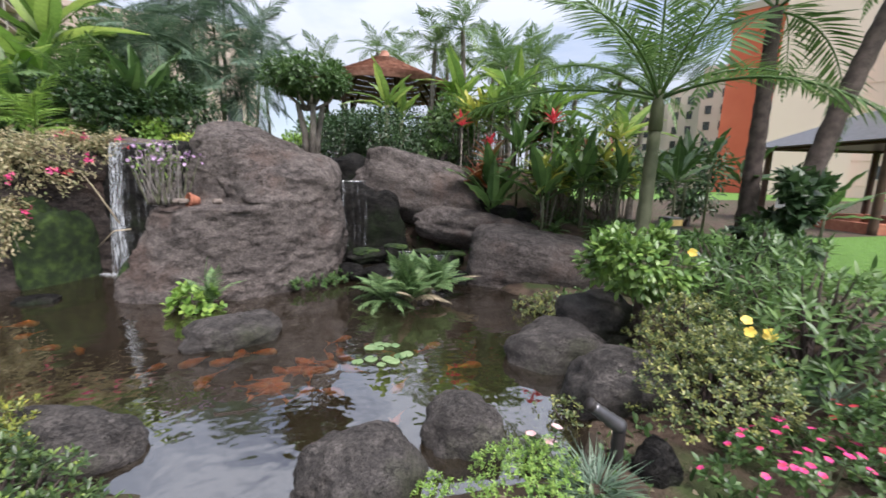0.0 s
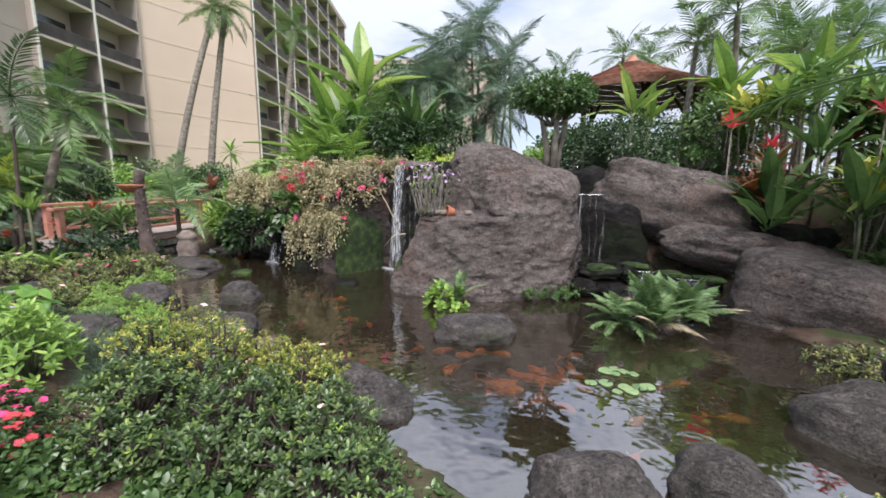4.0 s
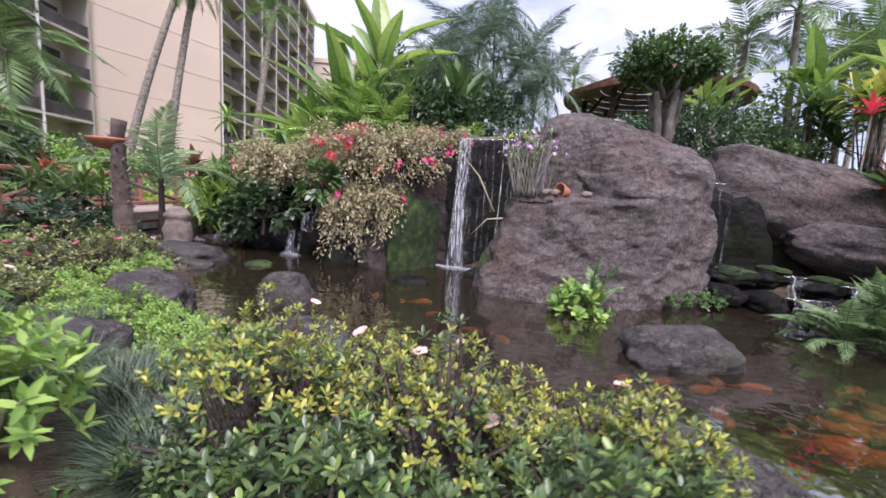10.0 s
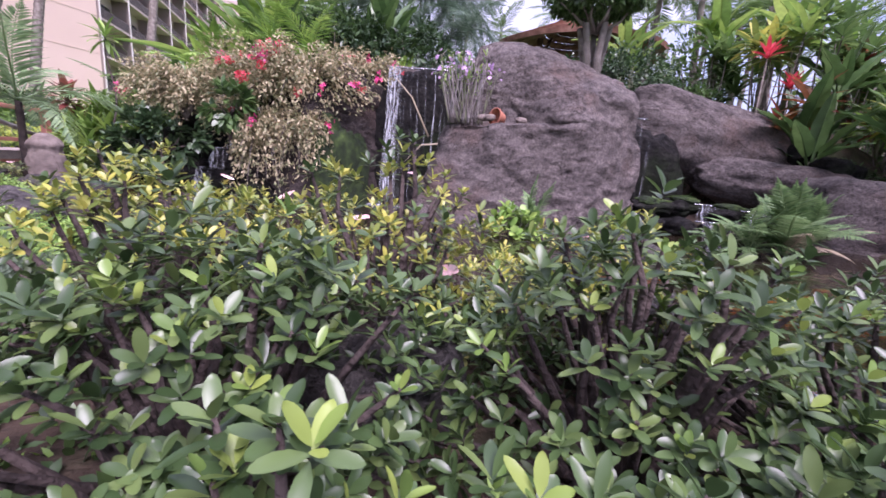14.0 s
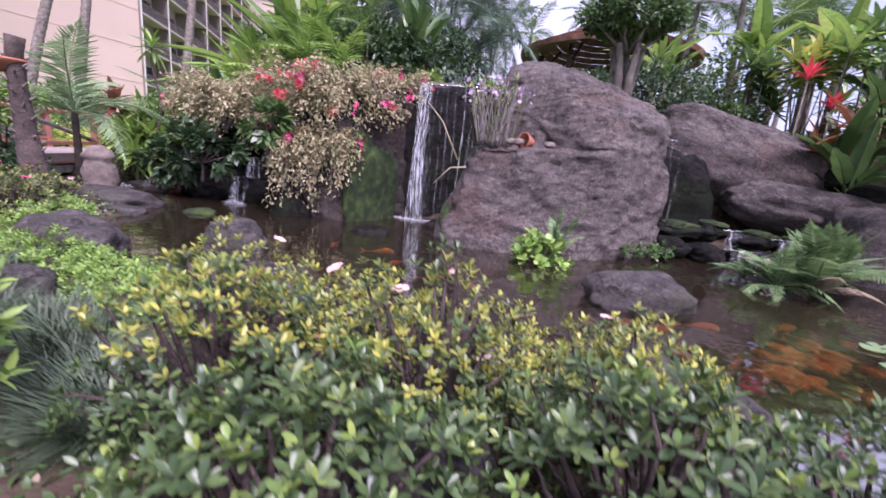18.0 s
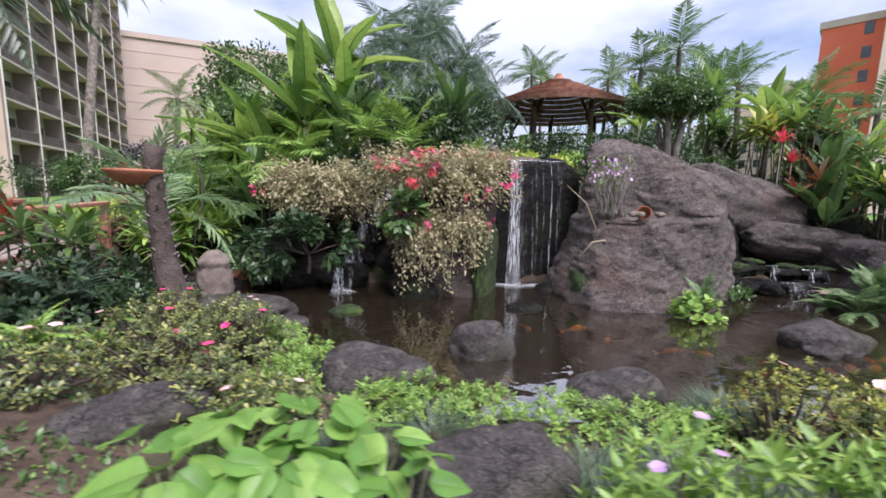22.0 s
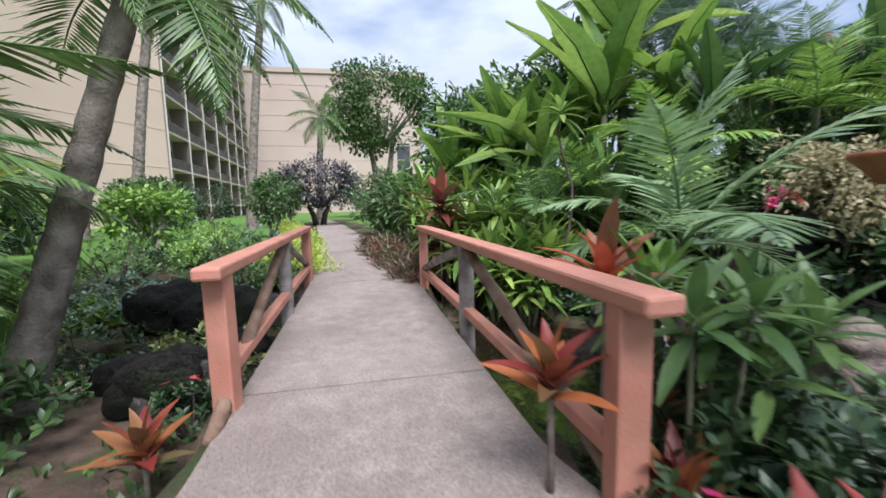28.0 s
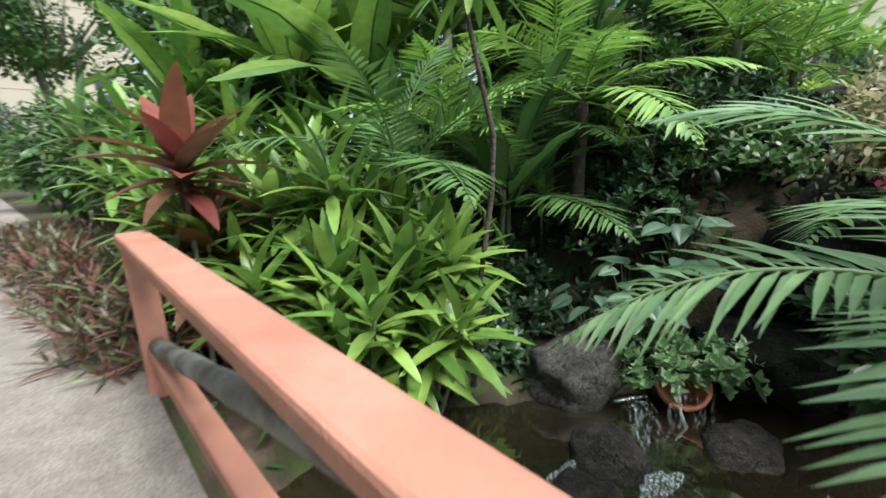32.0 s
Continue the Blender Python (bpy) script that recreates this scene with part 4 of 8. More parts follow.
rock("moss_bank", (-0.62, 8.75, 0.1), (0.13, 0.42, 0.45), 138, "green moss along the boulder edge", "moss", sub=4, rough=0.25, category="moss")
for k, (x, y, z, sx, sy) in enumerate([(3.6, 9.4, 0.45, 0.45, 0.3), (4.3, 9.6, 0.5, 0.4, 0.3), (4.9, 9.2, 0.42, 0.5, 0.3), (5.5, 9.0, 0.4, 0.45, 0.28), (3.9, 8.9, 0.2, 0.5, 0.3), (4.7, 8.7, 0.18, 0.55, 0.3), (5.4, 8.4, 0.15, 0.5, 0.3), (3.3, 8.9, 0.25, 0.3, 0.25)]):
    rock("ledge_stone", (x, y, z - 0.1), (sx, sy, 0.16), 140 + k, "flat wet ledge stone of the cascade", "wet", rz=20 * k, rough=0.2, group="cascade ledge stones")
    if k in (0, 1, 2, 3):
        rock("moss_cushion", (x + 0.05, y - 0.05, z + 0.05), (sx * 0.6, sy * 0.6, 0.07), 150 + k, "bright green moss cushion on a wet stone", "moss", rough=0.3, group="moss cushions", category="moss")
for k, (x, y, z, s) in enumerate([(-3.85, 11.75, 1.98, 0.5), (-4.1, 11.45, 1.52, 0.5), (-4.45, 11.15, 1.08, 0.5), (-4.75, 10.9, 0.65, 0.5), (-4.95, 10.65, 0.25, 0.5), (-5.4, 10.6, 0.4, 0.55), (-5.9, 10.7, 0.25, 0.5), (-3.7, 10.3, 0.5, 0.5), (-5.2, 11.2, 0.9, 0.6), (-6.3, 10.9, 0.3, 0.45), (-3.6, 9.6, 0.1, 0.45)]):
    rock("ledge_stone", (x, y, z), (s, 0.45, 0.3), 160 + k, "dark wet stone of the stepped cascade", "wet", rz=33 * k, rough=0.2, group="cascade ledge stones")

# ---- falling water ----
m_, n_, l_, b_ = base_material("falling_water")
co_, mp_, tx_, rp_ = n_.new("ShaderNodeTexCoord"), n_.new("ShaderNodeMapping"), n_.new("ShaderNodeTexNoise"), n_.new("ShaderNodeValToRGB")
mp_.inputs["Scale"].default_value = (48, 48, 2.2)
tx_.inputs["Scale"].default_value, tx_.inputs["Detail"].default_value = 1.0, 5.0
rp_.color_ramp.elements[0].position, rp_.color_ramp.elements[1].position = 0.45, 0.82
rp_.color_ramp.elements[1].color = (0.6, 0.6, 0.6, 1)
l_.new(co_.outputs["Object"], mp_.inputs["Vector"])
l_.new(mp_.outputs["Vector"], tx_.inputs["Vector"])
l_.new(tx_.outputs["Fac"], rp_.inputs["Fac"])
l_.new(rp_.outputs["Color"], b_.inputs["Alpha"])
b_.inputs["Base Color"].default_value, b_.inputs["Roughness"].default_value = (0.6, 0.64, 0.66, 1), 0.25
M["fall"] = m_
rp_.color_ramp.elements[0].position, rp_.color_ramp.elements[1].position = 0.48, 0.95
M["veil"] = m_.copy()
M["veil"].name = "water_veil"
ve_ = M["veil"].node_tree.nodes[rp_.name].color_ramp.elements
ve_[0].position, ve_[1].position, ve_[1].color = 0.5, 0.9, (0.42, 0.42, 0.42, 1)
M["whitefall"] = m_.copy()
M["whitefall"].name = "white_water"
wr_ = M["whitefall"].node_tree.nodes[rp_.name].color_ramp.elements
wr_[0].position, wr_[1].position, wr_[1].color = 0.4, 0.78, (0.8, 0.8, 0.8, 1)
M["whitefall"].node_tree.nodes["Principled BSDF"].inputs["Base Color"].default_value = (0.66, 0.7, 0.73, 1)


def water_fall(name, lip0, lip1, foot_out, drop, label, strands, seed, veils=()):
    """Veils (start, end, white) and thin strands of water falling between the two ends of a lip."""
    r = np.random.default_rng(seed)
    ob = thing(name, lip0, label, "waterfall")
    d = np.array(lip1) - np.array(lip0)
    e = d / np.linalg.norm(d)
    out = unit(np.array([d[1], -d[0], 0]))
    for u0, u1, white in veils:
        v, f = [], []
        cols, rows_n = 9, 16
        skew = r.uniform(-0.12, 0.02)
        for j in range(rows_n):
            s = j / (rows_n - 1)
            for c in range(cols):
                q = c / (cols - 1)
                side = u0 + (u1 - u0) * q
                p = d * side + e * (skew * s * s + (q - 0.5) * 0.1 * s) + out * (0.05 + foot_out * s**0.6 + 0.03 * math.sin(7 * q + 3 * u0) * s) + np.array([0, 0, 0.02 - (drop + 0.02) * s**1.1])
                v.append(p)
                if j and c:
                    a = (j - 1) * cols + c - 1
                    f.append((a, a + 1, a + cols + 1, a + cols))
        place_mesh("water_veil", mesh_from("water_veil", v, f, True), M["whitefall"] if white else M["veil"], ob)
    for k in range(strands):
        u = (k + r.uniform(0.1, 0.9)) / strands
        w = r.uniform(0.02, 0.06)
        fan = r.uniform(0.8, 1.25)
        v, f = [], []
        for j in range(13):
            s = j / 12
            p = d * u + out * (0.06 + foot_out * fan * s ** 0.6) + np.array([0, 0, 0.02 - (drop + 0.02) * s ** 1.15]) + e * 0.02 * math.sin(6 * s + k)
            ww = w * (0.6 + 0.7 * s)
            v += [p - e * ww / 2, p + out * 0.02, p + e * ww / 2]
            if j:
                a = 3 * j - 3
                f += [(a, a + 1, a + 4, a + 3), (a + 1, a + 2, a + 5, a + 4)]
        place_mesh("water_strand", mesh_from("water_strand", v, f, True), M["whitefall"] if k % 5 == 1 else M["fall"], ob)
    v, f = tube([d * u + np.array([0, 0, 0.0]) for u in np.linspace(-0.02, 1.02, 8)], 0.016, 6)
    place_mesh("lip_water", mesh_from("lip_water", v, f, True), M["stream"], ob, "glassy water bending over the lip")
    return ob


water_fall("waterfall", (-1.42, 10.45, 2.7), (-0.2, 10.4, 2.72), 0.28, 2.7, "thin white waterfall over a black rock face", 9, 1, ((0.0, 0.14, True), (0.03, 0.22, False)))
water_fall("waterfall", (3.0, 10.05, 2.03), (3.7, 10.05, 2.03), 0.1, 1.5, "narrow white cascade between two boulders", 6, 2, ((0.04, 0.16, True),))
water_fall("waterfall", (2.9, 11.4, 2.75), (3.15, 11.3, 2.7), 0.12, 0.85, "small trickle above the second cascade", 4, 3)
for k, (a, b, dr) in enumerate([((-4.05, 11.35, 2.25), (-3.7, 11.3, 2.25), 0.45), ((-4.3, 11.05, 1.8), (-3.9, 11.0, 1.8), 0.45), ((-4.65, 10.75, 1.35), (-4.25, 10.7, 1.35), 0.45), ((-4.95, 10.5, 0.92), (-4.55, 10.45, 0.92), 0.42), ((-5.15, 10.25, 0.52), (-4.75, 10.2, 0.52), 0.5), ((-7.35, 11.3, 0.3), (-6.9, 11.15, 0.3), 0.3), ((-7.75, 11.35, 0.22), (-7.5, 11.25, 0.22), 0.24), ((4.35, 9.2, 0.5), (4.75, 9.15, 0.5), 0.3), ((4.0, 8.55, 0.25), (4.6, 8.5, 0.25), 0.24), ((5.0, 8.9, 0.45), (5.5, 8.8, 0.45), 0.3)]):
    water_fall("cascade", a, b, 0.16, dr, "white water splashing down wet stone steps", 6, 10 + k, ((0.1, 0.45, True),) if k < 5 else ((0.2, 0.7, False),))

# foam where the falls meet the pond
for k, (x, y, s) in enumerate([(-1.35, 10.05, 0.3), (-0.75, 10.0, 0.2), (-0.3, 9.95, 0.22), (-5.0, 9.95, 0.18), (-8.0, 10.85, 0.16), (-8.4, 11.25, 0.12)]):
    me = rock_mesh("foam", (s, s * 0.45, 0.035), 300 + k, 4, 0.5)
    ob = place_mesh("foam", me, M["whitefall"])
    ob.location = (x, y, 0.0)
    tagged(ob, "white foam where the fall meets the pond", "foam", "foam patches")

# ---- plant builders ----
PI2 = 2 * math.pi
CACHE = {}


def frond_mesh(key, length, pairs, leaf, width, droop=0.5, rise=0.35, lift=0.35, start=0.12, fold=0.25, shape="lance", seed=0, bend=0.25):
    """A feather-shaped frond that grows along +x from its root."""
    if key in CACHE:
        return CACHE[key]
    r = np.random.default_rng(seed + 991)
    b = Bunch()
    s = np.linspace(0, 1, 14)
    spine = np.stack([length * s * (1 - 0.12 * droop * s), 0 * s + bend * 0.1 * length * s**2, length * (rise * s - droop * s**2)], 1)
    v, f = tube(spine, np.linspace(0.012, 0.003, 14) * (0.6 + length * 0.5), 5)
    b.add(v, f)
    u = np.linspace(start, 0.985, pairs)
    pos = np.stack([np.interp(u, s, spine[:, k]) for k in range(3)], 1)
    tang = unit(np.gradient(pos, axis=0))
    size = np.sin(np.clip(0.18 + 0.82 * (1 - np.abs(2 * u - 0.75) ** 1.8 * 0.75), 0.1, 1) * math.pi / 2)
    taper = np.clip((1.06 - u) / 0.4, 0.18, 1) * np.clip(0.45 + u / 0.25, 0, 1)
    for side in (1, -1):
        out = np.cross(tang, np.array([0, 0, 1.0])) * -side
        ways = unit(out * 1.0 + tang * (0.45 + 0.5 * u[:, None]) + np.array([0, 0, lift]) * (1 - 0.6 * u[:, None]) + r.normal(size=(pairs, 3)) * 0.07 - np.array([0, 0, fold]) * r.uniform(0.2, 1, (pairs, 1)))
        b.leaves(pos, ways, np.tile((0, 0, 1.0), (pairs, 1)) + tang * 0.2, leaf * size * taper * r.uniform(0.85, 1.1, pairs), width, 0.22, shape)
    CACHE[key] = b.mesh("frond")
    return CACHE[key]


def palm(name, at, height, radius, label, fronds=12, frond=("palmA", 2.2, 34, 0.5, 0.035), lean=(0, 0), material="frondgreen", trunk="bark", seed=1, tilt=(10, 75), category="palm", group="", ring=True, scale=(0.8, 1.1), droop=0.55, rise=0.4, spears=1, curve=0.0, shaft=None, span=(0, 360)):
    r = np.random.default_rng(seed)
    ob = thing(name, at, label, category, group)
    k = max(5, int(height * 6))
    s = np.linspace(0, 1, k)
    pts = np.stack([lean[0] * s ** (1 + curve), lean[1] * s ** (1 + curve), height * s - 0.05], 1)
    rad = radius * (1.15 - 0.35 * s) * (1 + (0.07 * np.sin(np.arange(k) * 2.4) if ring else 0)) + radius * 0.5 * np.exp(-s * 14)
    if height > 0.15:
        tube_part("trunk", pts, rad, M[trunk], ob, sides=10)
    top = pts[-1]
    if shaft:
        tube_part("crownshaft", [top, top + np.array([0, 0, shaft * 0.6]), top + np.array([0, 0, shaft])], [radius * 0.95, radius * 0.85, radius * 0.4], M["cane"], ob, "smooth green crownshaft", 10)
        top = top + np.array([0, 0, shaft * 0.8])
    key, length, pairs, leaf, width = frond
    for i in range(fronds):
        var = i % 3
        me = frond_mesh(f"{key}{var}", length, pairs, leaf, width, droop * (0.8 + 0.3 * var), rise, seed=var, bend=(-0.5, 0.2, 0.6)[var])
        q = place_mesh("frond", me, M[material], ob)
        a = span[0] + (span[1] - span[0]) * ((i * 0.618034) % 1.0) + r.uniform(-9, 9)
        t = tilt[0] + (tilt[1] - tilt[0]) * (i / max(1, fronds - 1)) ** 0.8
        sc = r.uniform(*scale)
        q.matrix_basis = Matrix.Translation(top - np.array([0, 0, 0.02 * i * radius])) @ pose(0, 0, 0, r.uniform(-12, 12), -(90 - t) + 12, a) @ Matrix.Scale(sc, 4)
    return ob


def paddle_mesh(key, length, width, seed=0, droop=0.35, tear=0.0, wave=0.02):
    """A broad undivided leaf on a stalk, along +x."""
    if key in CACHE:
        return CACHE[key]
    r = np.random.default_rng(seed + 31)
    stalk = 0.22 * length
    v, f = tube([(0, 0, 0), (stalk * 0.6, 0, 0.02), (stalk, 0, 0.03), (stalk + length * 0.5, 0, 0.02 - droop * length * 0.18), (stalk + length * 0.97, 0, -droop * length * 0.62)], [0.02 * length + 0.003, 0.013 * length + 0.003, 0.01 * length + 0.002, 0.006 * length, 0.002], 5)
    b = Bunch()
    b.add(v, f)
    n = 13
    s = np.linspace(0, 1, n)
    w = width / 2 * np.clip(np.sin(np.clip(s * 0.96 + 0.02, 0, 1) ** 0.72 * math.pi), 0.03, 1) ** 0.7
    zz = 0.03 - droop * length * 0.65 * s**1.8
    x = stalk + length * s
    for side in (1, -1):
        edge = np.stack([x - length * 0.02, side * w, zz + w * 0.22 + wave * np.sin(s * 19 + side)], 1)
        half = np.stack([x - length * 0.01, side * w * 0.55, zz + w * 0.17], 1)
        mid = np.stack([x, 0 * s, zz], 1)
        vv, ff = [], []
        for i in range(n):
            vv += [mid[i], half[i], edge[i]]
            if i:
                a = 3 * (i - 1)
                quads = [(a, a + 3, a + 4, a + 1), (a + 1, a + 4, a + 5, a + 2)]
                ff += quads if side > 0 else [q[::-1] for q in quads]
        b.add(vv, ff)
    CACHE[key] = b.mesh("leaf")
    CACHE[key].shade_smooth()
    return CACHE[key]


def paddle_plant(name, at, leaves, leaf, label, material, height=0.3, seed=1, tilt=(8, 55), category="plant", group="", stem="cane", scale=(0.7, 1.1), stem_r=0.03, key="paddle", spread=0.0, droop=0.35):
    r = np.random.default_rng(seed)
    ob = thing(name, at, label, category, group, rz=float(r.uniform(0, 360)))
    if height > 0.05:
        tube_part("stem", [(0, 0, -0.05), (0.02, 0.01, height * 0.5), (0, 0, height)], [stem_r * 1.2, stem_r, stem_r * 0.8], M[stem], ob)
    for i in range(leaves):
        me = paddle_mesh(f"{key}{i % 3}{leaf}", leaf[0], leaf[1], i % 3, droop * (0.6 + 0.35 * (i % 3)))
        q = place_mesh("leaf", me, M[material], ob)
        t = tilt[0] + (tilt[1] - tilt[0]) * (i / max(1, leaves - 1)) ** 0.8
        sc = r.uniform(*scale)
        a = i * 137.5 + r.uniform(-14, 14)
        o = Vector((math.cos(radians(a)), math.sin(radians(a)), 0)) * spread * r.uniform(0.2, 1)
        q.matrix_basis = Matrix.Translation(Vector((0, 0, height * r.uniform(0.86, 1.0) if height > 0.05 else 0.0)) + o) @ pose(0, 0, 0, r.uniform(-15, 15), -(90 - t), a) @ Matrix.Scale(sc, 4)
    return ob


def strap_rosette(b, at, n, length, width, r, tilt=(15, 85), shape="lance", curl=0.25, phase=0.0, up=(0, 0, 1)):
    """Leaves round a point into a bunch."""
    i = np.arange(n)
    a = i * 2.39996 + phase + r.uniform(-0.2, 0.2, n)
    t = np.radians(tilt[0] + (tilt[1] - tilt[0]) * (i / max(1, n - 1)) ** 0.85)
    ways = np.stack([np.cos(a) * np.sin(t), np.sin(a) * np.sin(t), np.cos(t)], 1) + r.normal(size=(n, 3)) * 0.05
    norms = np.stack([-np.cos(a) * np.cos(t), -np.sin(a) * np.cos(t), np.sin(t)], 1)
    b.leaves(np.tile(at, (n, 1)) - np.array([0, 0, 1.0]) * (i / max(1, n))[:, None] * length * 0.25, ways, norms, length * r.uniform(0.75, 1.1, n), width, curl, shape)


def ti_plant(at, canes, height, label, material, seed, leaf=(0.45, 0.1), leaves=16, spread=0.25, name="ti_plant", category="ti plant", group="", trunk="bark", tilt=(12, 95), single=False):
    """Bare canes, each topped by a rosette of blades."""
    r = np.random.default_rng(seed)
    ob = thing(name, at, label, category, group)
    for c in range(canes):
        a = PI2 * c / max(1, canes) + r.uniform(0, 1)
        h = height * (r.uniform(0.6, 1.0) if canes > 1 else 1)
        out = np.array([math.cos(a), math.sin(a), 0]) * spread * r.uniform(0.3, 1) * (canes > 1)
        top = out + np.array([0, 0, h])
        tube_part("cane", [out * 0.3 + np.array([0, 0, -0.05]), out * 0.75 + np.array([0, 0, h * 0.5]), top], [0.022, 0.018, 0.014], M[trunk], ob, sides=6)
        if single:
            ph = r.uniform(0, 6)
            for i in range(leaves):
                key = f"blade{leaf}{i % 4}"
                if key not in CACHE:
                    b = Bunch()
                    s = np.linspace(0, 1, 8)
                    w = leaf[1] * 0.5 * np.sin(np.clip(0.12 + 0.88 * s, 0, 1) ** 0.8 * math.pi) ** 0.8 + 0.002
                    z = -leaf[0] * (0.12 + 0.1 * (i % 4)) * s**2.2
                    mid = np.stack([leaf[0] * s, 0 * s, z], 1)
                    vv, ff = [], []
                    for j in range(8):
                        vv += [mid[j] + (0, w[j], w[j] * 0.3), mid[j], mid[j] - (0, w[j], -w[j] * 0.3)]
                        if j:
                            q = 3 * j - 3
                            ff += [(q, q + 1, q + 4, q + 3), (q + 1, q + 2, q + 5, q + 4)]
                    b.add(vv, ff)
                    CACHE[key] = b.mesh("blade")
                    CACHE[key].shade_smooth()
                q = place_mesh("blade", CACHE[key].copy() if i == 0 else CACHE[key], M[material], ob)
                t = tilt[0] + (tilt[1] - tilt[0]) * (i / max(1, leaves - 1)) ** 0.85
                q.matrix_basis = Matrix.Translation(Vector(top) + Vector((0, 0, 0.03 - leaf[0] * 0.4 * i / leaves))) @ pose(0, 0, 0, r.uniform(-10, 10), -(90 - t), math.degrees(i * 2.39996 + ph)) @ Matrix.Scale(r.uniform(0.75, 1.12), 4)
            continue
        b = Bunch(True)
        strap_rosette(b, top + np.array([0, 0, 0.03]), leaves, leaf[0], leaf[1], r, tilt, phase=r.uniform(0, 6), curl=0.35)
        b.part("rosette", M[material], ob)
    return ob


def fern(at, n, length, label, seed, material="fern", name="fern", span=(0, 360), tilt=(20, 80), key="fernA", pairs=28, group="", scale=(0.7, 1.1), leaf=0.14, width=0.026, dry=0, sag=0.6):
    r = np.random.default_rng(seed)
    ob = thing(name, at, label, "fern", group)
    for i in range(n):
        me = frond_mesh(f"{key}{i % 3}", length, pairs, leaf * length / 0.8, width * length / 0.8, sag + 0.2 * (i % 3), 0.5, lift=0.05, start=0.14, fold=0.05, seed=i % 3, shape="lance", bend=(-0.6, 0.1, 0.7)[i % 3])
        q = place_mesh("frond", me.copy() if dry and i >= n - dry else me, M[material], ob)
        if dry and i >= n - dry:
            q.data.materials[0] = M["straw"]
        a = span[0] + (span[1] - span[0]) * ((i * 0.618034) % 1.0) + r.uniform(-10, 10)
        t = tilt[0] + (tilt[1] - tilt[0]) * (i / max(1, n - 1))
        q.matrix_basis = pose(0, 0, 0, r.uniform(-15, 15), -(90 - t) + 10, a) @ Matrix.Scale(r.uniform(*scale), 4)
    return ob


def petals(b, at, normals, radius, count=5, r=None):
    """Open flowers of flat petals into a bunch."""
    at, normals = np.asarray(at, float), unit(normals)
    for k in range(count):
        ref = np.where(np.abs(normals[:, 2:3]) < 0.9, np.array([[0, 0, 1.0]]), np.array([[1.0, 0, 0]]))
        s = unit(np.cross(normals, ref))
        t = np.cross(normals, s)
        a = PI2 * k / count
        way = s * math.cos(a) + t * math.sin(a) + normals * 0.25
        b.leaves(at, way, normals, radius, radius * 0.95, 0.1, "spoon")


def bloom(parent, at, way, radius, mat, r, count=5):
    """One open flower as a part, its mesh shared by colour."""
    key = f"flower{mat}{count}"
    if key not in CACHE:
        b = Bunch()
        petals(b, np.zeros((1, 3)), np.array([[0, 0, 1.0]]), 1.0, count)
        CACHE[key] = b.mesh("flower")
    q = place_mesh("flower", CACHE[key], M[mat], parent)
    turn = Vector(way).to_track_quat("Z", "Y").to_matrix().to_4x4()
    q.matrix_basis = Matrix.Translation(Vector(at)) @ turn @ pose(0, 0, 0, 0, 0, float(r.uniform(0, 72))) @ Matrix.Scale(radius * float(r.uniform(0.8, 1.15)), 4)
    return q


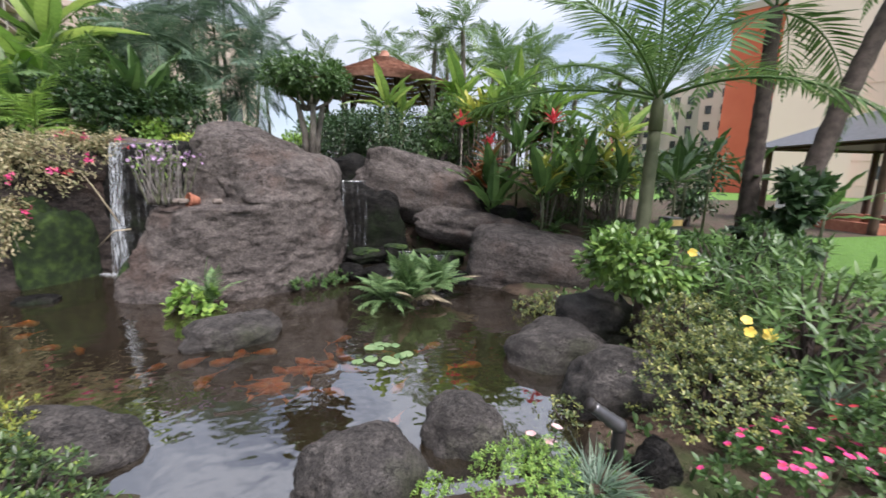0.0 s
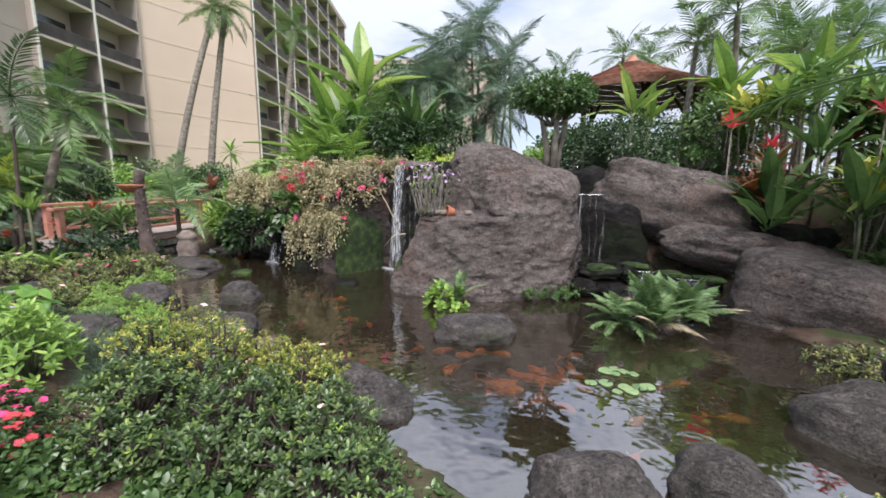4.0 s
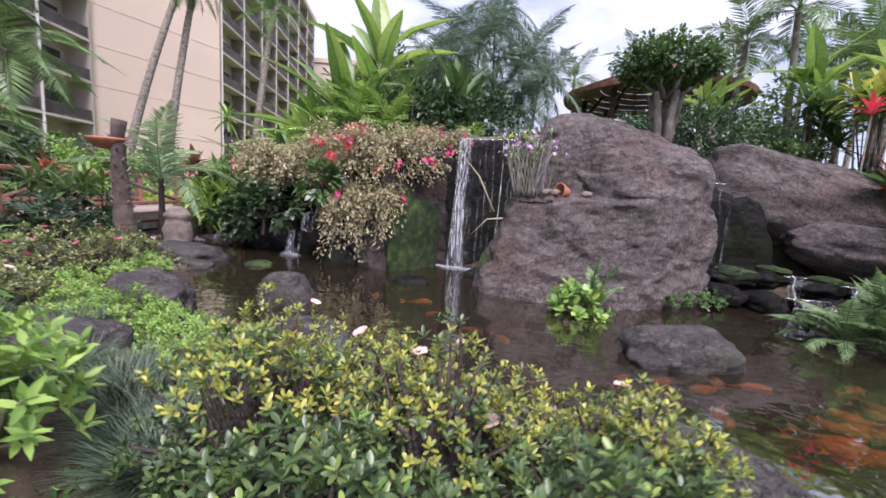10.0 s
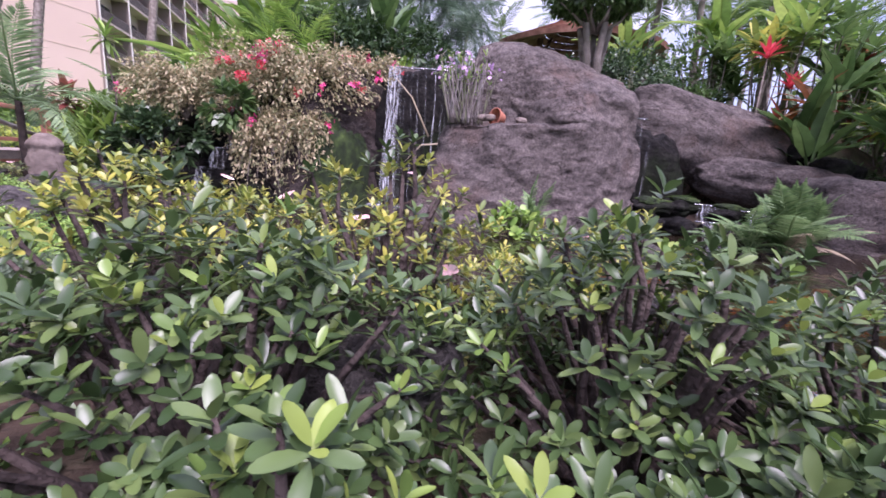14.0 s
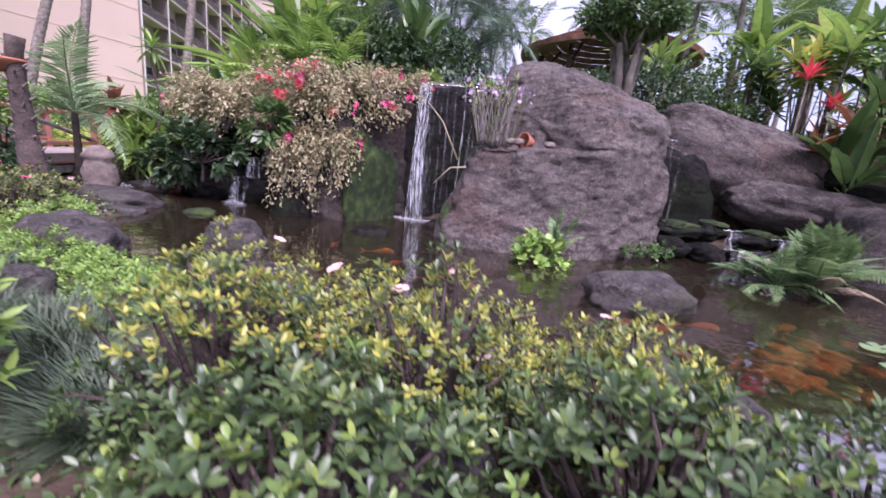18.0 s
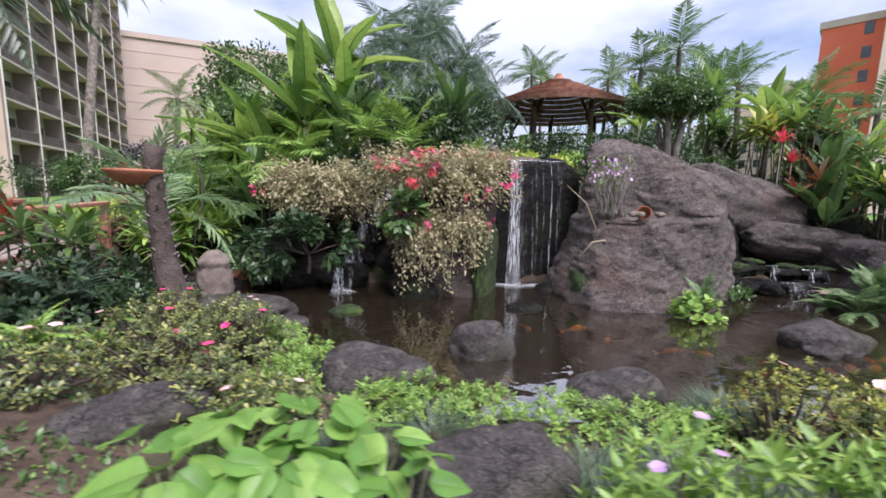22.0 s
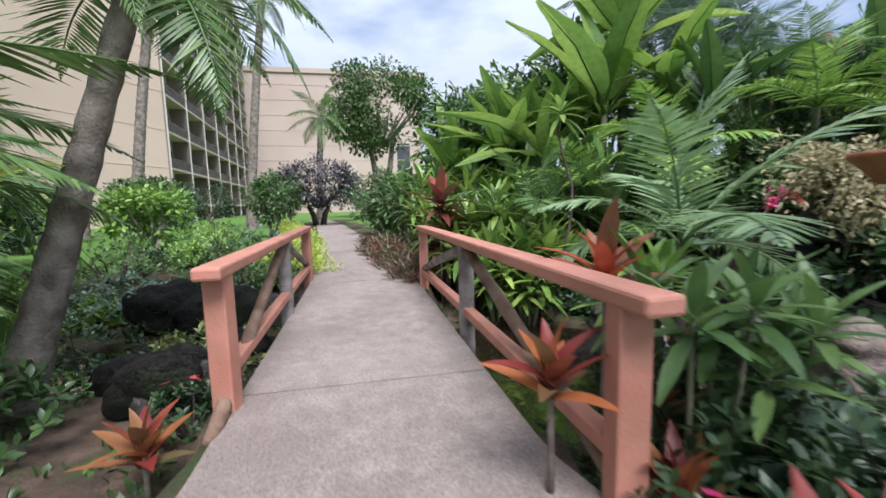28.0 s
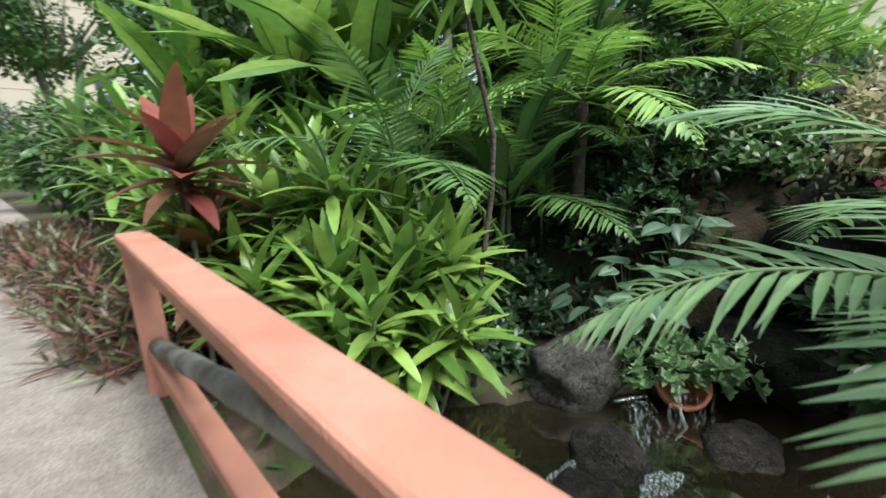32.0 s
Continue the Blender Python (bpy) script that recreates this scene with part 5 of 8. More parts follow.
def whorl_shrub(name, at, size, seed, material, label, clusters=160, per=8, leaf=(0.07, 0.03), shape="spoon", flowers=None, group="", category="shrub", branches=26, branch="darkbark", rz=0.0, skirt=0.1, flat=0.0, inner=0.35, tips=None, fine=False, dry=0, tip_p=0.75):
    """A woody shrub: forked branches, each ending in a whorl of leaves, with flowers on some."""
    r = np.random.default_rng(seed)
    ob = thing(name, at, label, category, group, rz=rz)
    d = unit(r.normal(size=(clusters, 3)))
    d[:, 2] = np.abs(d[:, 2]) * 1.1 + skirt - 0.1
    d = unit(d)
    lump = np.array([1 + 0.3 * noise.noise(Vector(v) * 2.4 + Vector((seed * 1.7, 0, 0))) for v in d])
    rad = np.where(r.uniform(size=clusters) < inner, r.uniform(0.45, 0.85, clusters), r.uniform(0.86, 1.05, clusters)) * lump
    if flat:
        d[:, 2] = np.sign(d[:, 2]) * np.abs(d[:, 2]) ** (1 - flat)
    pos = d * rad[:, None] * np.array(size)
    pos[:, 2] = np.maximum(pos[:, 2] + 0.12 * size[2], 0.05)
    b, tb = Bunch(fine), Bunch(fine)
    top_z = np.quantile(pos[:, 2], 0.45)
    ups = unit(d * 0.7 + np.array([0, 0, 0.9]) + r.normal(size=(clusters, 3)) * 0.25)
    k = np.arange(per)
    for c in range(clusters):
        z = ups[c]
        x = unit(np.cross(z, (0.3, 0.9, 0.1)))
        y = np.cross(z, x)
        a = k * 2.39996 + r.uniform(0, 6)
        t = np.radians(28 + 62 * (k / per)) + r.uniform(-0.15, 0.15, per)
        ways = np.outer(np.cos(a) * np.sin(t), x) + np.outer(np.sin(a) * np.sin(t), y) + np.outer(np.cos(t), z)
        nrm = -np.outer(np.cos(a) * np.cos(t), x) - np.outer(np.sin(a) * np.cos(t), y) + np.outer(np.sin(t), z)
        at_k, lk, wk = pos[c] - np.outer(k / per * leaf[0] * 0.5, z), leaf[0] * r.uniform(0.7, 1.15, per), leaf[1] * r.uniform(0.8, 1.1, per)
        cut = int(r.integers(*((4, per + 1) if tip_p > 0.8 else (2, 6)))) if tips and pos[c][2] > top_z and r.uniform() < tip_p else 0
        b.leaves(at_k[cut:], ways[cut:], nrm[cut:], lk[cut:], wk[cut:], 0.16, shape)
        tb.leaves(at_k[:cut], ways[:cut], nrm[:cut], lk[:cut] * 0.85, wk[:cut] * 0.9, 0.1, shape)
    b.part("foliage", M[material], ob)
    if tb.n:
        tb.part("young_leaves", M[tips], ob, "yellow-green young leaves")
    for c in range(dry):
        db = Bunch(fine)
        at_d = pos[-1 - c] + np.array([0, 0, 0.02])
        db.leaves(np.tile(at_d, (6, 1)), r.normal(size=(6, 3)) + np.array([0, 0, 0.3]), r.normal(size=(6, 3)), leaf[0] * 0.8, leaf[1] * 0.7, 0.4, shape)
        db.part("dry_leaves", M["dryleaf"], ob, "withered red-brown leaves")
    for c in range(min(branches, clusters)):
        p = pos[c]
        root = np.array([p[0] * 0.12, p[1] * 0.12, -0.04])
        knee = p * np.array([0.45, 0.45, 0.35]) + r.normal(size=3) * 0.04 * size[0]
        v, f = tube([root, knee, p * np.array([0.8, 0.8, 0.78]) + r.normal(size=3) * 0.02, p], np.array([0.02, 0.014, 0.008, 0.004]) * (0.5 + size[2]), 5)
        place_mesh("branch", mesh_from("branch", v, f, True), M[branch], ob)
    if flowers:
        mat, count, rad_f = flowers
        for c in np.argsort(-pos[:, 2] + r.normal(size=clusters) * 0.15)[:count]:
            bloom(ob, pos[c] + ups[c] * leaf[0] * 0.7, ups[c], rad_f, mat, r)
    return ob


def blade_clump(at, n, length, width, label, seed, material="bluegreen", name="grass_clump", category="grass", radius=0.12, group="", stuff=False, arch=0.6):
    r = np.random.default_rng(seed)
    b = Bunch(width > 0.02)
    a = r.uniform(0, PI2, n)
    rr = radius * np.sqrt(r.uniform(0, 1, n))
    base = np.stack([np.cos(a) * rr, np.sin(a) * rr, 0 * a - 0.02], 1)
    out = np.stack([np.cos(a), np.sin(a), 0 * a], 1) * r.uniform(0.12, 0.55 if width > 0.02 else 0.9, (n, 1)) + r.normal(size=(n, 3)) * 0.15
    ways = out + np.array([0, 0, 1.0])
    norms = np.array([0, 0, 1.0]) - out * 0.6
    b.leaves(base, ways, norms, length * r.uniform(0.55, 1.15, n), width, arch, "lance")
    ob = b.part(name, M[material])
    ob.matrix_basis = pose(*at, 0, 0, float(r.uniform(0, 360)))
    return tagged(ob, label, category, group)


def tree(name, at, trunk_h, crown, label, material, seed, n=2600, leaf=(0.12, 0.06), trunk_r=0.07, stems=1, trunk="bark", shape="oval", category="tree", crown_z=None, limbs=7, flat=0.0, bark_label="", clumps=0, puff=0.34):
    """Trunk or several stems, limbs, and a crown of leaves in uneven clumps with gaps."""
    r = np.random.default_rng(seed)
    ob = thing(name, at, label, category)
    cz = crown_z if crown_z is not None else trunk_h + crown[2] * 0.5
    heads = []
    for c in range(limbs):
        a = PI2 * c / limbs + r.uniform(-0.3, 0.3)
        k = r.uniform(0.35, 0.8)
        heads.append(np.array([math.cos(a) * crown[0] * k, math.sin(a) * crown[1] * k, cz + crown[2] * r.uniform(-0.25, 0.45)]))
    for c in range(stems):
        a = PI2 * c / stems
        base = np.array([math.cos(a), math.sin(a), 0]) * trunk_r * (1.3 if stems > 1 else 0)
        top = base * 3 + np.array([0, 0, trunk_h])
        tube_part("trunk", [base + np.array([0, 0, -0.1]), base * 1.6 + np.array([0.02, 0.01, trunk_h * 0.5]), top], [trunk_r * 1.2, trunk_r, trunk_r * 0.75], M[trunk], ob, sides=9)
    for h in heads:
        root = np.array([h[0] * 0.12, h[1] * 0.12, trunk_h * 0.92])
        tube_part("limb", [root, (root + h) / 2 + r.normal(size=3) * 0.05, h], [trunk_r * 0.6, trunk_r * 0.4, trunk_r * 0.12], M[trunk], ob, sides=6)
    cl = clumps or max(10, n // 60)
    cd = unit(r.normal(size=(cl, 3)))
    cen = cd * (r.uniform(0.45, 1.0, (cl, 1)) ** 0.5) * np.array(crown) * 0.85
    which = r.integers(0, cl, n)
    jit = unit(r.normal(size=(n, 3))) * (r.uniform(0, 1, (n, 1)) ** 0.4) * min(crown) * puff
    pos = cen[which] + jit
    pos[:, 2] = np.where(pos[:, 2] < 0, pos[:, 2] * (1 - flat), pos[:, 2])
    b = Bunch()
    out = unit(jit + cd[which] * 0.15)
    b.leaves(pos + np.array([0, 0, cz]), out + r.normal(size=(n, 3)) * 0.5 - np.array([0, 0, 0.15]), np.array([0, 0, 1.0]) + out * 0.7 + r.normal(size=(n, 3)) * 0.3, leaf[0] * r.uniform(0.6, 1.2, n), leaf[1] * r.uniform(0.7, 1.2, n), 0.18, shape)
    b.part("crown", M[material], ob)
    return ob


def P(x, y, dz=0.0):
    return (x, y, gz(x, y) + dz)

# ---- bridge ----


def beam(name, a, b, w, h, material, parent, label="", bevel=0.012):
    """A bevelled beam from a to b; h is its height, w its width."""
    a, b = Vector(a), Vector(b)
    d = b - a
    bm = soft_box((d.length, w, h), bevel)
    rot = d.to_track_quat("X", "Z").to_matrix().to_4x4()
    bmesh.ops.transform(bm, matrix=Matrix.Translation((a + b) / 2) @ rot, verts=bm.verts)
    return part(name, bm, material, parent, label)


def log(name, a, b, r0, r1, material, parent, label="", sides=12):
    pts = [Vector(a).lerp(Vector(b), k / 8) for k in range(9)]
    rad = [r0 + (r1 - r0) * k / 8 + 0.004 * math.sin(k * 2.7) for k in range(9)]
    return tube_part(name, pts, rad, M[material], parent, label, sides)


def bridge_railing(knots, label):
    """Knots: near, middle and far posts on plan."""
    ob = thing("bridge_railing", (0, 0, 0), label, "railing", "bridge railings")
    near, mid, far = (Vector((*k, 0)) for k in knots)
    z = Vector((0, 0, 1))
    d = (far - near).normalized()
    mid = near + d * (mid - near).dot(d)
    beam("top_rail", near - d * 0.22 + z * 1.535, far + d * 0.12 + z * 1.535, 0.18, 0.09, M["rail"], ob, bevel=0.02)
    beam("bottom_rail", near + z * 0.8, far + z * 0.8, 0.11, 0.09, M["rail"], ob)
    for k in (near, far):
        beam("post", k + z * 0.3, k + z * 1.54, 0.15, 0.15, M["rail"], ob)
    log("log_post", mid + z * 0.25, mid + z * 1.54, 0.085, 0.08, "log", ob, "weathered grey log post with slight rings")
    # thin tubes added for the slight rings in the smooth wood
    for j in range(22):
        t = 0.75 + j * 0.033
        ring = [mid + z * t + Vector((math.cos(a), math.sin(a), 0)) * 0.081 for a in np.linspace(0, PI2, 13)]
        if j % 2 == 0:
            tube_part("cord", ring, 0.0035, M["log"], ob, sides=4)
    log("log_brace", far + z * 0.84, mid + z * 1.5, 0.05, 0.055, "log", ob, "grey log brace")
    log("log_brace", near - d * 0.4 + z * 0.5, mid + z * 1.48, 0.05, 0.055, "brace", ob, "brown weathered log brace")
    return ob


bridge_railing([(-9.52, 7.72), (-9.97, 10.3), (-10.46, 12.95)], "salmon-painted timber bridge railing with grey log braces")
bridge_railing([(-11.83, 8.84), (-12.24, 11.4), (-12.68, 13.8)], "salmon-painted timber bridge railing with grey log braces")
girders = thing("bridge_girders", (0, 0, 0), "long painted side beams carrying the bridge deck", "bridge")
for (a, b) in (((-9.86, 8.0), (-10.76, 13.4)), ((-11.6, 8.4), (-12.5, 13.6))):
    beam("girder", (*a, 0.38), (*b, 0.38), 0.12, 0.22, M["rail"], girders)
    beam("girder", (*a, 0.14), (*b, 0.14), 0.1, 0.2, M["log"], girders)

# ---- flagstones ----
flags = tagged(new("flagstone_path"), "irregular tan and pinkish flagstones set in mortar", "path", kind="structure")
fp, fd = along(WALK, 0.52)
last = int(np.argmin(np.hypot(fp[:, 0] + 10.45, fp[:, 1] - 7.15))) + 1
rf = np.random.default_rng(5)
cols = 4
grid = {}
fn = np.stack([-fd[:, 1], fd[:, 0]], 1)
for i in range(last + 1):
    for c in range(cols + 1):
        off = (c / cols - 0.5) * 2.0
        j1, j2 = (rf.uniform(-0.17, 0.17), rf.uniform(-0.14, 0.14)) if 0 < c < cols and i < last else (0.0, 0.0)
        grid[i, c] = fp[i] + fn[i] * (off + j2) + fd[i] * (j1 + (0.18 if c % 2 and 0 < i < last else 0))
v, f = ribbon([tuple(p) for p in fp[: last + 1]], 2.02, PATH_Z - 0.2, PATH_Z - 0.02)
place_mesh("mortar_bed", mesh_from("mortar_bed", v, f), M["mortar"], flags)
for i in range(last):
    c = 0
    while c < cols:
        wide = 2 if c < cols - 1 and rf.uniform() < 0.3 else 1
        ring = [grid[i, c], grid[i, c + 1]] + ([grid[i, c + 2]] if wide == 2 else []) + ([grid[i + 1, c + 2]] if wide == 2 else []) + [grid[i + 1, c + 1], grid[i + 1, c]]
        slab("flagstone", ring, PATH_Z - 0.05, PATH_Z - rf.uniform(0, 0.008), M["flag"], flags, 0.02)
        c += wide

# ---- hotel and other buildings ----


def facing(p0, p1):
    """A frame with x from p0 to p1 along a wall and y into the building."""
    d = Vector((p1[0] - p0[0], p1[1] - p0[1], 0))
    return Matrix.Translation((p0[0], p0[1], 0)) @ Matrix.Rotation(math.atan2(d.y, d.x), 4, "Z"), d.length


def wall_box(name, frame_m, x0, x1, y0, y1, z0, z1, material, parent, label=""):
    bm = bmesh.new()
    box(bm, x0, x1, y0, y1, z0, z1, frame_m)
    return part(name, bm, material, parent, label)


FLOOR = 3.7
BASE = 2.5


def balcony_front(house, p0, p1, bays, floors, into=1, slab_out=0.0):
    """A front of recessed balconies: bays is a list of (start, end, kind). into: +1 if the building lies to the left of p0 to p1."""
    fm, length = facing(p0, p1)
    s = into
    depth = 1.7

    def bx(name, x0, x1, y0, y1, z0, z1, mat, label=""):
        ya, yb = sorted((s * y0, s * y1))
        return wall_box(name, fm, x0, x1, ya, yb, z0, z1, M[mat], house, label)

    top = BASE + floors * FLOOR
    for x0, x1, kind in bays:
        if kind == "wall":
            bx("wall", x0, x1, 0, 0.4, -0.5, top, "taupe")
            for k in range(floors):
                bx("joint", x0 + 0.01, x1 - 0.01, -0.02, 0.02, BASE + k * FLOOR - 0.05, BASE + k * FLOOR + 0.05, "taupe")
            continue
        bx("back_wall", x0, x1, depth, depth + 0.3, -0.5, top, "taupe")
        bx("pier", x0 - 0.1, x0 + 0.1, -slab_out, depth, -0.5, top, "taupe")
        bx("pier", x1 - 0.1, x1 + 0.1, -slab_out, depth, -0.5, top, "taupe")
        bx("pier_edge", x0 - 0.1, x0 + 0.1, -0.08 - slab_out, -slab_out - 0.004, -0.5, top, "white")
        for k in range(floors):
            z = BASE + k * FLOOR
            bx("floor_slab", x0 + 0.12, x1 - 0.12, -slab_out, depth, z - 0.12, z + 0.1, "cream")
            rb = bmesh.new()
            ry = sorted((s * (0.03 - slab_out), s * (0.08 - slab_out)))
            box(rb, x0 + 0.14, x1 - 0.14, *ry, z + 1.06, z + 1.13, fm)
            box(rb, x0 + 0.14, x1 - 0.14, *ry, z + 0.18, z + 0.23, fm)
            for q in np.arange(x0 + 0.16, x1 - 0.2, 0.115):
                box(rb, q, q + 0.06, *ry, z + 0.23, z + 1.06, fm)
            part("balcony_railing", rb, M["railing"], house)
            bx("glass_door", x0 + 0.5, x1 - 0.7, depth - 0.06, depth - 0.003, z + 0.14, z + 2.4, "glass")
            bx("curtain", x1 - 1.9, x1 - 0.9, depth - 0.12, depth - 0.07, z + 0.14, z + 2.35, "dark")
            if (k + int(x0)) % 3 == 0:
                bx("balcony_chair", x0 + 1.2, x0 + 1.7, 0.7, 1.2, z + 0.14, z + 0.55, "white")
                bx("balcony_table", x0 + 2.2, x0 + 2.8, 0.6, 1.2, z + 0.14, z + 0.85, "dark")


P0 = Vector((-36.2, 48.7, 0))
K = 1.15
D1, D2 = Vector((-0.242, 0.970, 0)), Vector((0.3, 0.954, 0))
A0 = P0 - D2 * 11.6 * K
hotel = thing("hotel", (0, 0, 0), "tall tan hotel with recessed balconies and dark railings", "building")
FL = 10
fm, ln = facing(A0, P0)
wall_box("end_wall", fm, 0, ln, 0, 6.0, -0.5, BASE + FL * FLOOR + 1, M["tan"], hotel)
for k in range(FL + 1):
    wall_box("wall_joint", fm, 0.02, ln - 0.02, -0.025, 0.02, BASE + k * FLOOR - 0.05, BASE + k * FLOOR + 0.05, M["tan"], hotel)
bays = [(0.6 + 7.0 * k, 0.6 + 7.0 * (k + 1), "bay") for k in range(7)]
balcony_front(hotel, P0, P0 + D1 * 50.5, bays, FL, into=1)
wall_box("roof_edge", facing(P0, P0 + D1 * 50.5)[0], 0, 50.5, -0.3, 12, BASE + FL * FLOOR, BASE + FL * FLOOR + 0.9, M["taupe"], hotel)
left_bays = [(0.2, 5.0, "bay"), (5.0, 10.0, "bay"), (10.0, 13.0, "wall"), (13.0, 18.4, "bay"), (18.4, 22.0, "wall"), (22.0, 27.8, "bay"), (27.8, 30.2, "wall"), (30.2, 36.0, "bay"), (36.0, 41.0, "bay")]
lo = A0 - D1 * 41.2 * K
balcony_front(hotel, lo, A0, [((41.2 - b) * K, (41.2 - a) * K, k) for a, b, k in left_bays], FL, into=1, slab_out=0.5)
far_hotel = thing("far_hotel", (0, 0, 0), "plain cream hotel wing with faint floor lines", "building")
Q0 = P0 + D1 * 50.5
fm, ln = facing(Q0 + Vector((-1, 0, 0)), (-11, 104))
wall_box("wall", fm, 0, ln, 0, 14, -0.5, 31.0, M["wing"], far_hotel)
wall_box("parapet", fm, -0.3, ln + 0.3, -0.3, 14.3, 31.0, 32.0, M["wing"], far_hotel)
for k in range(9):
    wall_box("floor_line", fm, 0.2, ln - 0.2, -0.05, 0.02, 2.4 + 3.25 * k, 2.55 + 3.25 * k, M["wing"], far_hotel)
wall_box("window_band", fm, ln - 6, ln - 3, -0.04, 0.05, 3, 16, M["glass"], far_hotel)

tower = thing("hotel_tower", (0, 0, 0), "cream hotel tower with a recessed column of windows", "building")
R0 = Vector((63, 44.5, 0))
RR, RV = Vector((0.54, -0.84, 0)), Vector((0.84, 0.54, 0))
fm, _ = facing(R0, R0 + RR)
wall_box("wall", fm, 0, 9, 0, 14, -0.5, 46, M["pinkwall"], tower)
wall_box("recess_wall", fm, 9, 14, 2.2, 14, -0.5, 46, M["pinkwall"], tower)
wall_box("wall", fm, 14, 44, 0.4, 14, -0.5, 46, M["pinkwall"], tower)
for k in range(13):
    z = 3.0 + 3.25 * k
    w = wall_box("window", fm, 11.6, 12.9, 2.12, 2.25, z, z + 1.7, M["glass"], tower)
    wall_box("window_sill", fm, 11.4, 13.1, 2.0, 2.2, z - 0.15, z, M["white"], tower)
    wall_box("floor_line", fm, 9.02, 13.98, 2.12, 2.22, z - 0.9, z - 0.75, M["pinkwall"], tower)
    for j in (19.0, 26.0, 33.0):
        wall_box("window", fm, j, j + 1.4, 0.33, 0.5, z, z + 1.7, M["glass"], tower)
orange = thing("orange_tower", (0, 0, 0), "orange-red painted wall of a hotel tower", "building")
wall_box("wall", fm, -6.5, -0.02, 5.0, 14, -0.5, 27.5, M["orange"], orange)
wall_box("parapet", fm, -6.8, -0.02, 4.8, 14.2, 27.5, 28.5, M["cream"], orange)
for k in range(8):
    wall_box("window", fm, -2.0, -1.0, 4.93, 5.05, 3 + 3.25 * k, 4.6 + 3.25 * k, M["glass"], orange)
stepped = thing("stepped_hotel", (0, 0, 0), "distant cream hotel with stepped roofline and small windows", "building")
for j, (x0, x1, h) in enumerate([(-13, -6.6, 24.5), (-20, -13, 22), (-30, -20, 20)]):
    wall_box("wall", fm, x0, x1 - 0.02, 24 + 6 * j, 40, -0.5, h, M["cream"], stepped)
    for k in range(6):
        for q in np.arange(x0 + 1, x1 - 1.5, 2.6):
            wall_box("window", fm, q, q + 1.1, 23.93 + 6 * j, 24.05 + 6 * j, 3 + 3.1 * k, 4.6 + 3.1 * k, M["glass"], stepped)

# ---- gazebo ----
GX0, GY0 = 6.0, 22.8
gazebo = thing("gazebo", (GX0, GY0, 0), "round gazebo with a conical stepped brown shingle roof", "gazebo")
ROWS = 9
for k in range(ROWS):
    s0, s1 = k / ROWS, (k + 1) / ROWS
    r0, r1 = 0.25 + 3.75 * s0, 0.25 + 3.75 * s1
    z0, z1 = 8.1 - 1.7 * s0**0.9, 8.1 - 1.7 * s1**0.9
    v, f = [], []
    nseg = 40
    for i in range(nseg):
        a = PI2 * i / nseg
        w = 0.012 * math.sin(i * 7.3 + k * 3)
        c, s = math.cos(a), math.sin(a)
        v += [(r0 * c, r0 * s, z0 - 0.06), ((r1 + 0.05 + w) * c, (r1 + 0.05 + w) * s, z1 + 0.15), ((r1 + 0.0 + w) * c, (r1 + 0.0 + w) * s, z1 - 0.05), (r0 * c, r0 * s, z0 - 0.12)]
    for i in range(nseg):
        a, b = 4 * i, 4 * ((i + 1) % nseg)
        f += [(a, a + 1, b + 1, b), (a + 1, a + 2, b + 2, b + 1), (a + 2, a + 3, b + 3, b + 2)]
    place_mesh("roof_course", mesh_from("roof_course", v, f), M["shingle"], gazebo)
bm = bmesh.new()
bmesh.ops.create_cone(bm, segments=24, radius1=0.35, radius2=0.16, depth=0.35, cap_ends=True, matrix=Matrix.Translation((0, 0, 8.25)))
part("roof_cap", bm, M["shingle"], gazebo)
for i in range(7):
    a = PI2 * i / 7 + 0.3
    x, y = 3.0 * math.cos(a), 3.0 * math.sin(a)
    log("post", (x, y, 2.0), (x, y, 6.5), 0.13, 0.12, "timber", gazebo)
    log("bracket", (x, y, 5.6), (x * 0.72, y * 0.72, 6.7), 0.07, 0.07, "timber", gazebo)
    b = PI2 * (i + 1) / 7 + 0.3
    beam("handrail", (x, y, 4.9), (3.0 * math.cos(b), 3.0 * math.sin(b), 4.9), 0.1, 0.08, M["timber"], gazebo)
rock("stone_mound", (GX0, GY0, 2.2), (4.2, 4.2, 1.75), 77, "mound of dark stone under the gazebo", "lava", sub=4, power=4, rough=0.08, category="rock")

pav = thing("garden_pavilion", (24.5, 11.5, 0.5), "open pavilion with a grey-blue shingle roof on timber posts", "pavilion")
bm = bmesh.new()
bmesh.ops.create_cone(bm, segments=4, radius1=4.6, radius2=0.6, depth=1.4, cap_ends=True, matrix=Matrix.Translation((0, 0, 4.0)) @ Matrix.Rotation(radians(30), 4, "Z"))
part("roof", bm, M["metal"], pav, "grey-blue shingle roof")
for i in range(4):
    a = radians(30 + 90 * i)
    log("post", (3.6 * math.cos(a), 3.6 * math.sin(a), -0.2), (3.6 * math.cos(a), 3.6 * math.sin(a), 3.5), 0.14, 0.13, "timber", pav)
    b = radians(120 + 90 * i)
    beam("eave_beam", (3.6 * math.cos(a), 3.6 * math.sin(a), 3.3), (3.6 * math.cos(b), 3.6 * math.sin(b), 3.3), 0.16, 0.2, M["timber"], pav)
    beam("low_wall", (3.4 * math.cos(a), 3.4 * math.sin(a), 0.1), (3.4 * math.cos(b), 3.4 * math.sin(b), 0.1), 0.3, 0.6, M["clay"], pav)
notice = thing("notice_board", (22.5, 13.6, 0.5), "white notice board on a post", "sign")
beam("board", (-0.35, 0, 1.1), (0.35, 0, 1.1), 0.04, 0.9, M["white"], notice)
log("post", (0, 0.05, -0.05), (0, 0.05, 0.8), 0.03, 0.03, "metal", notice)

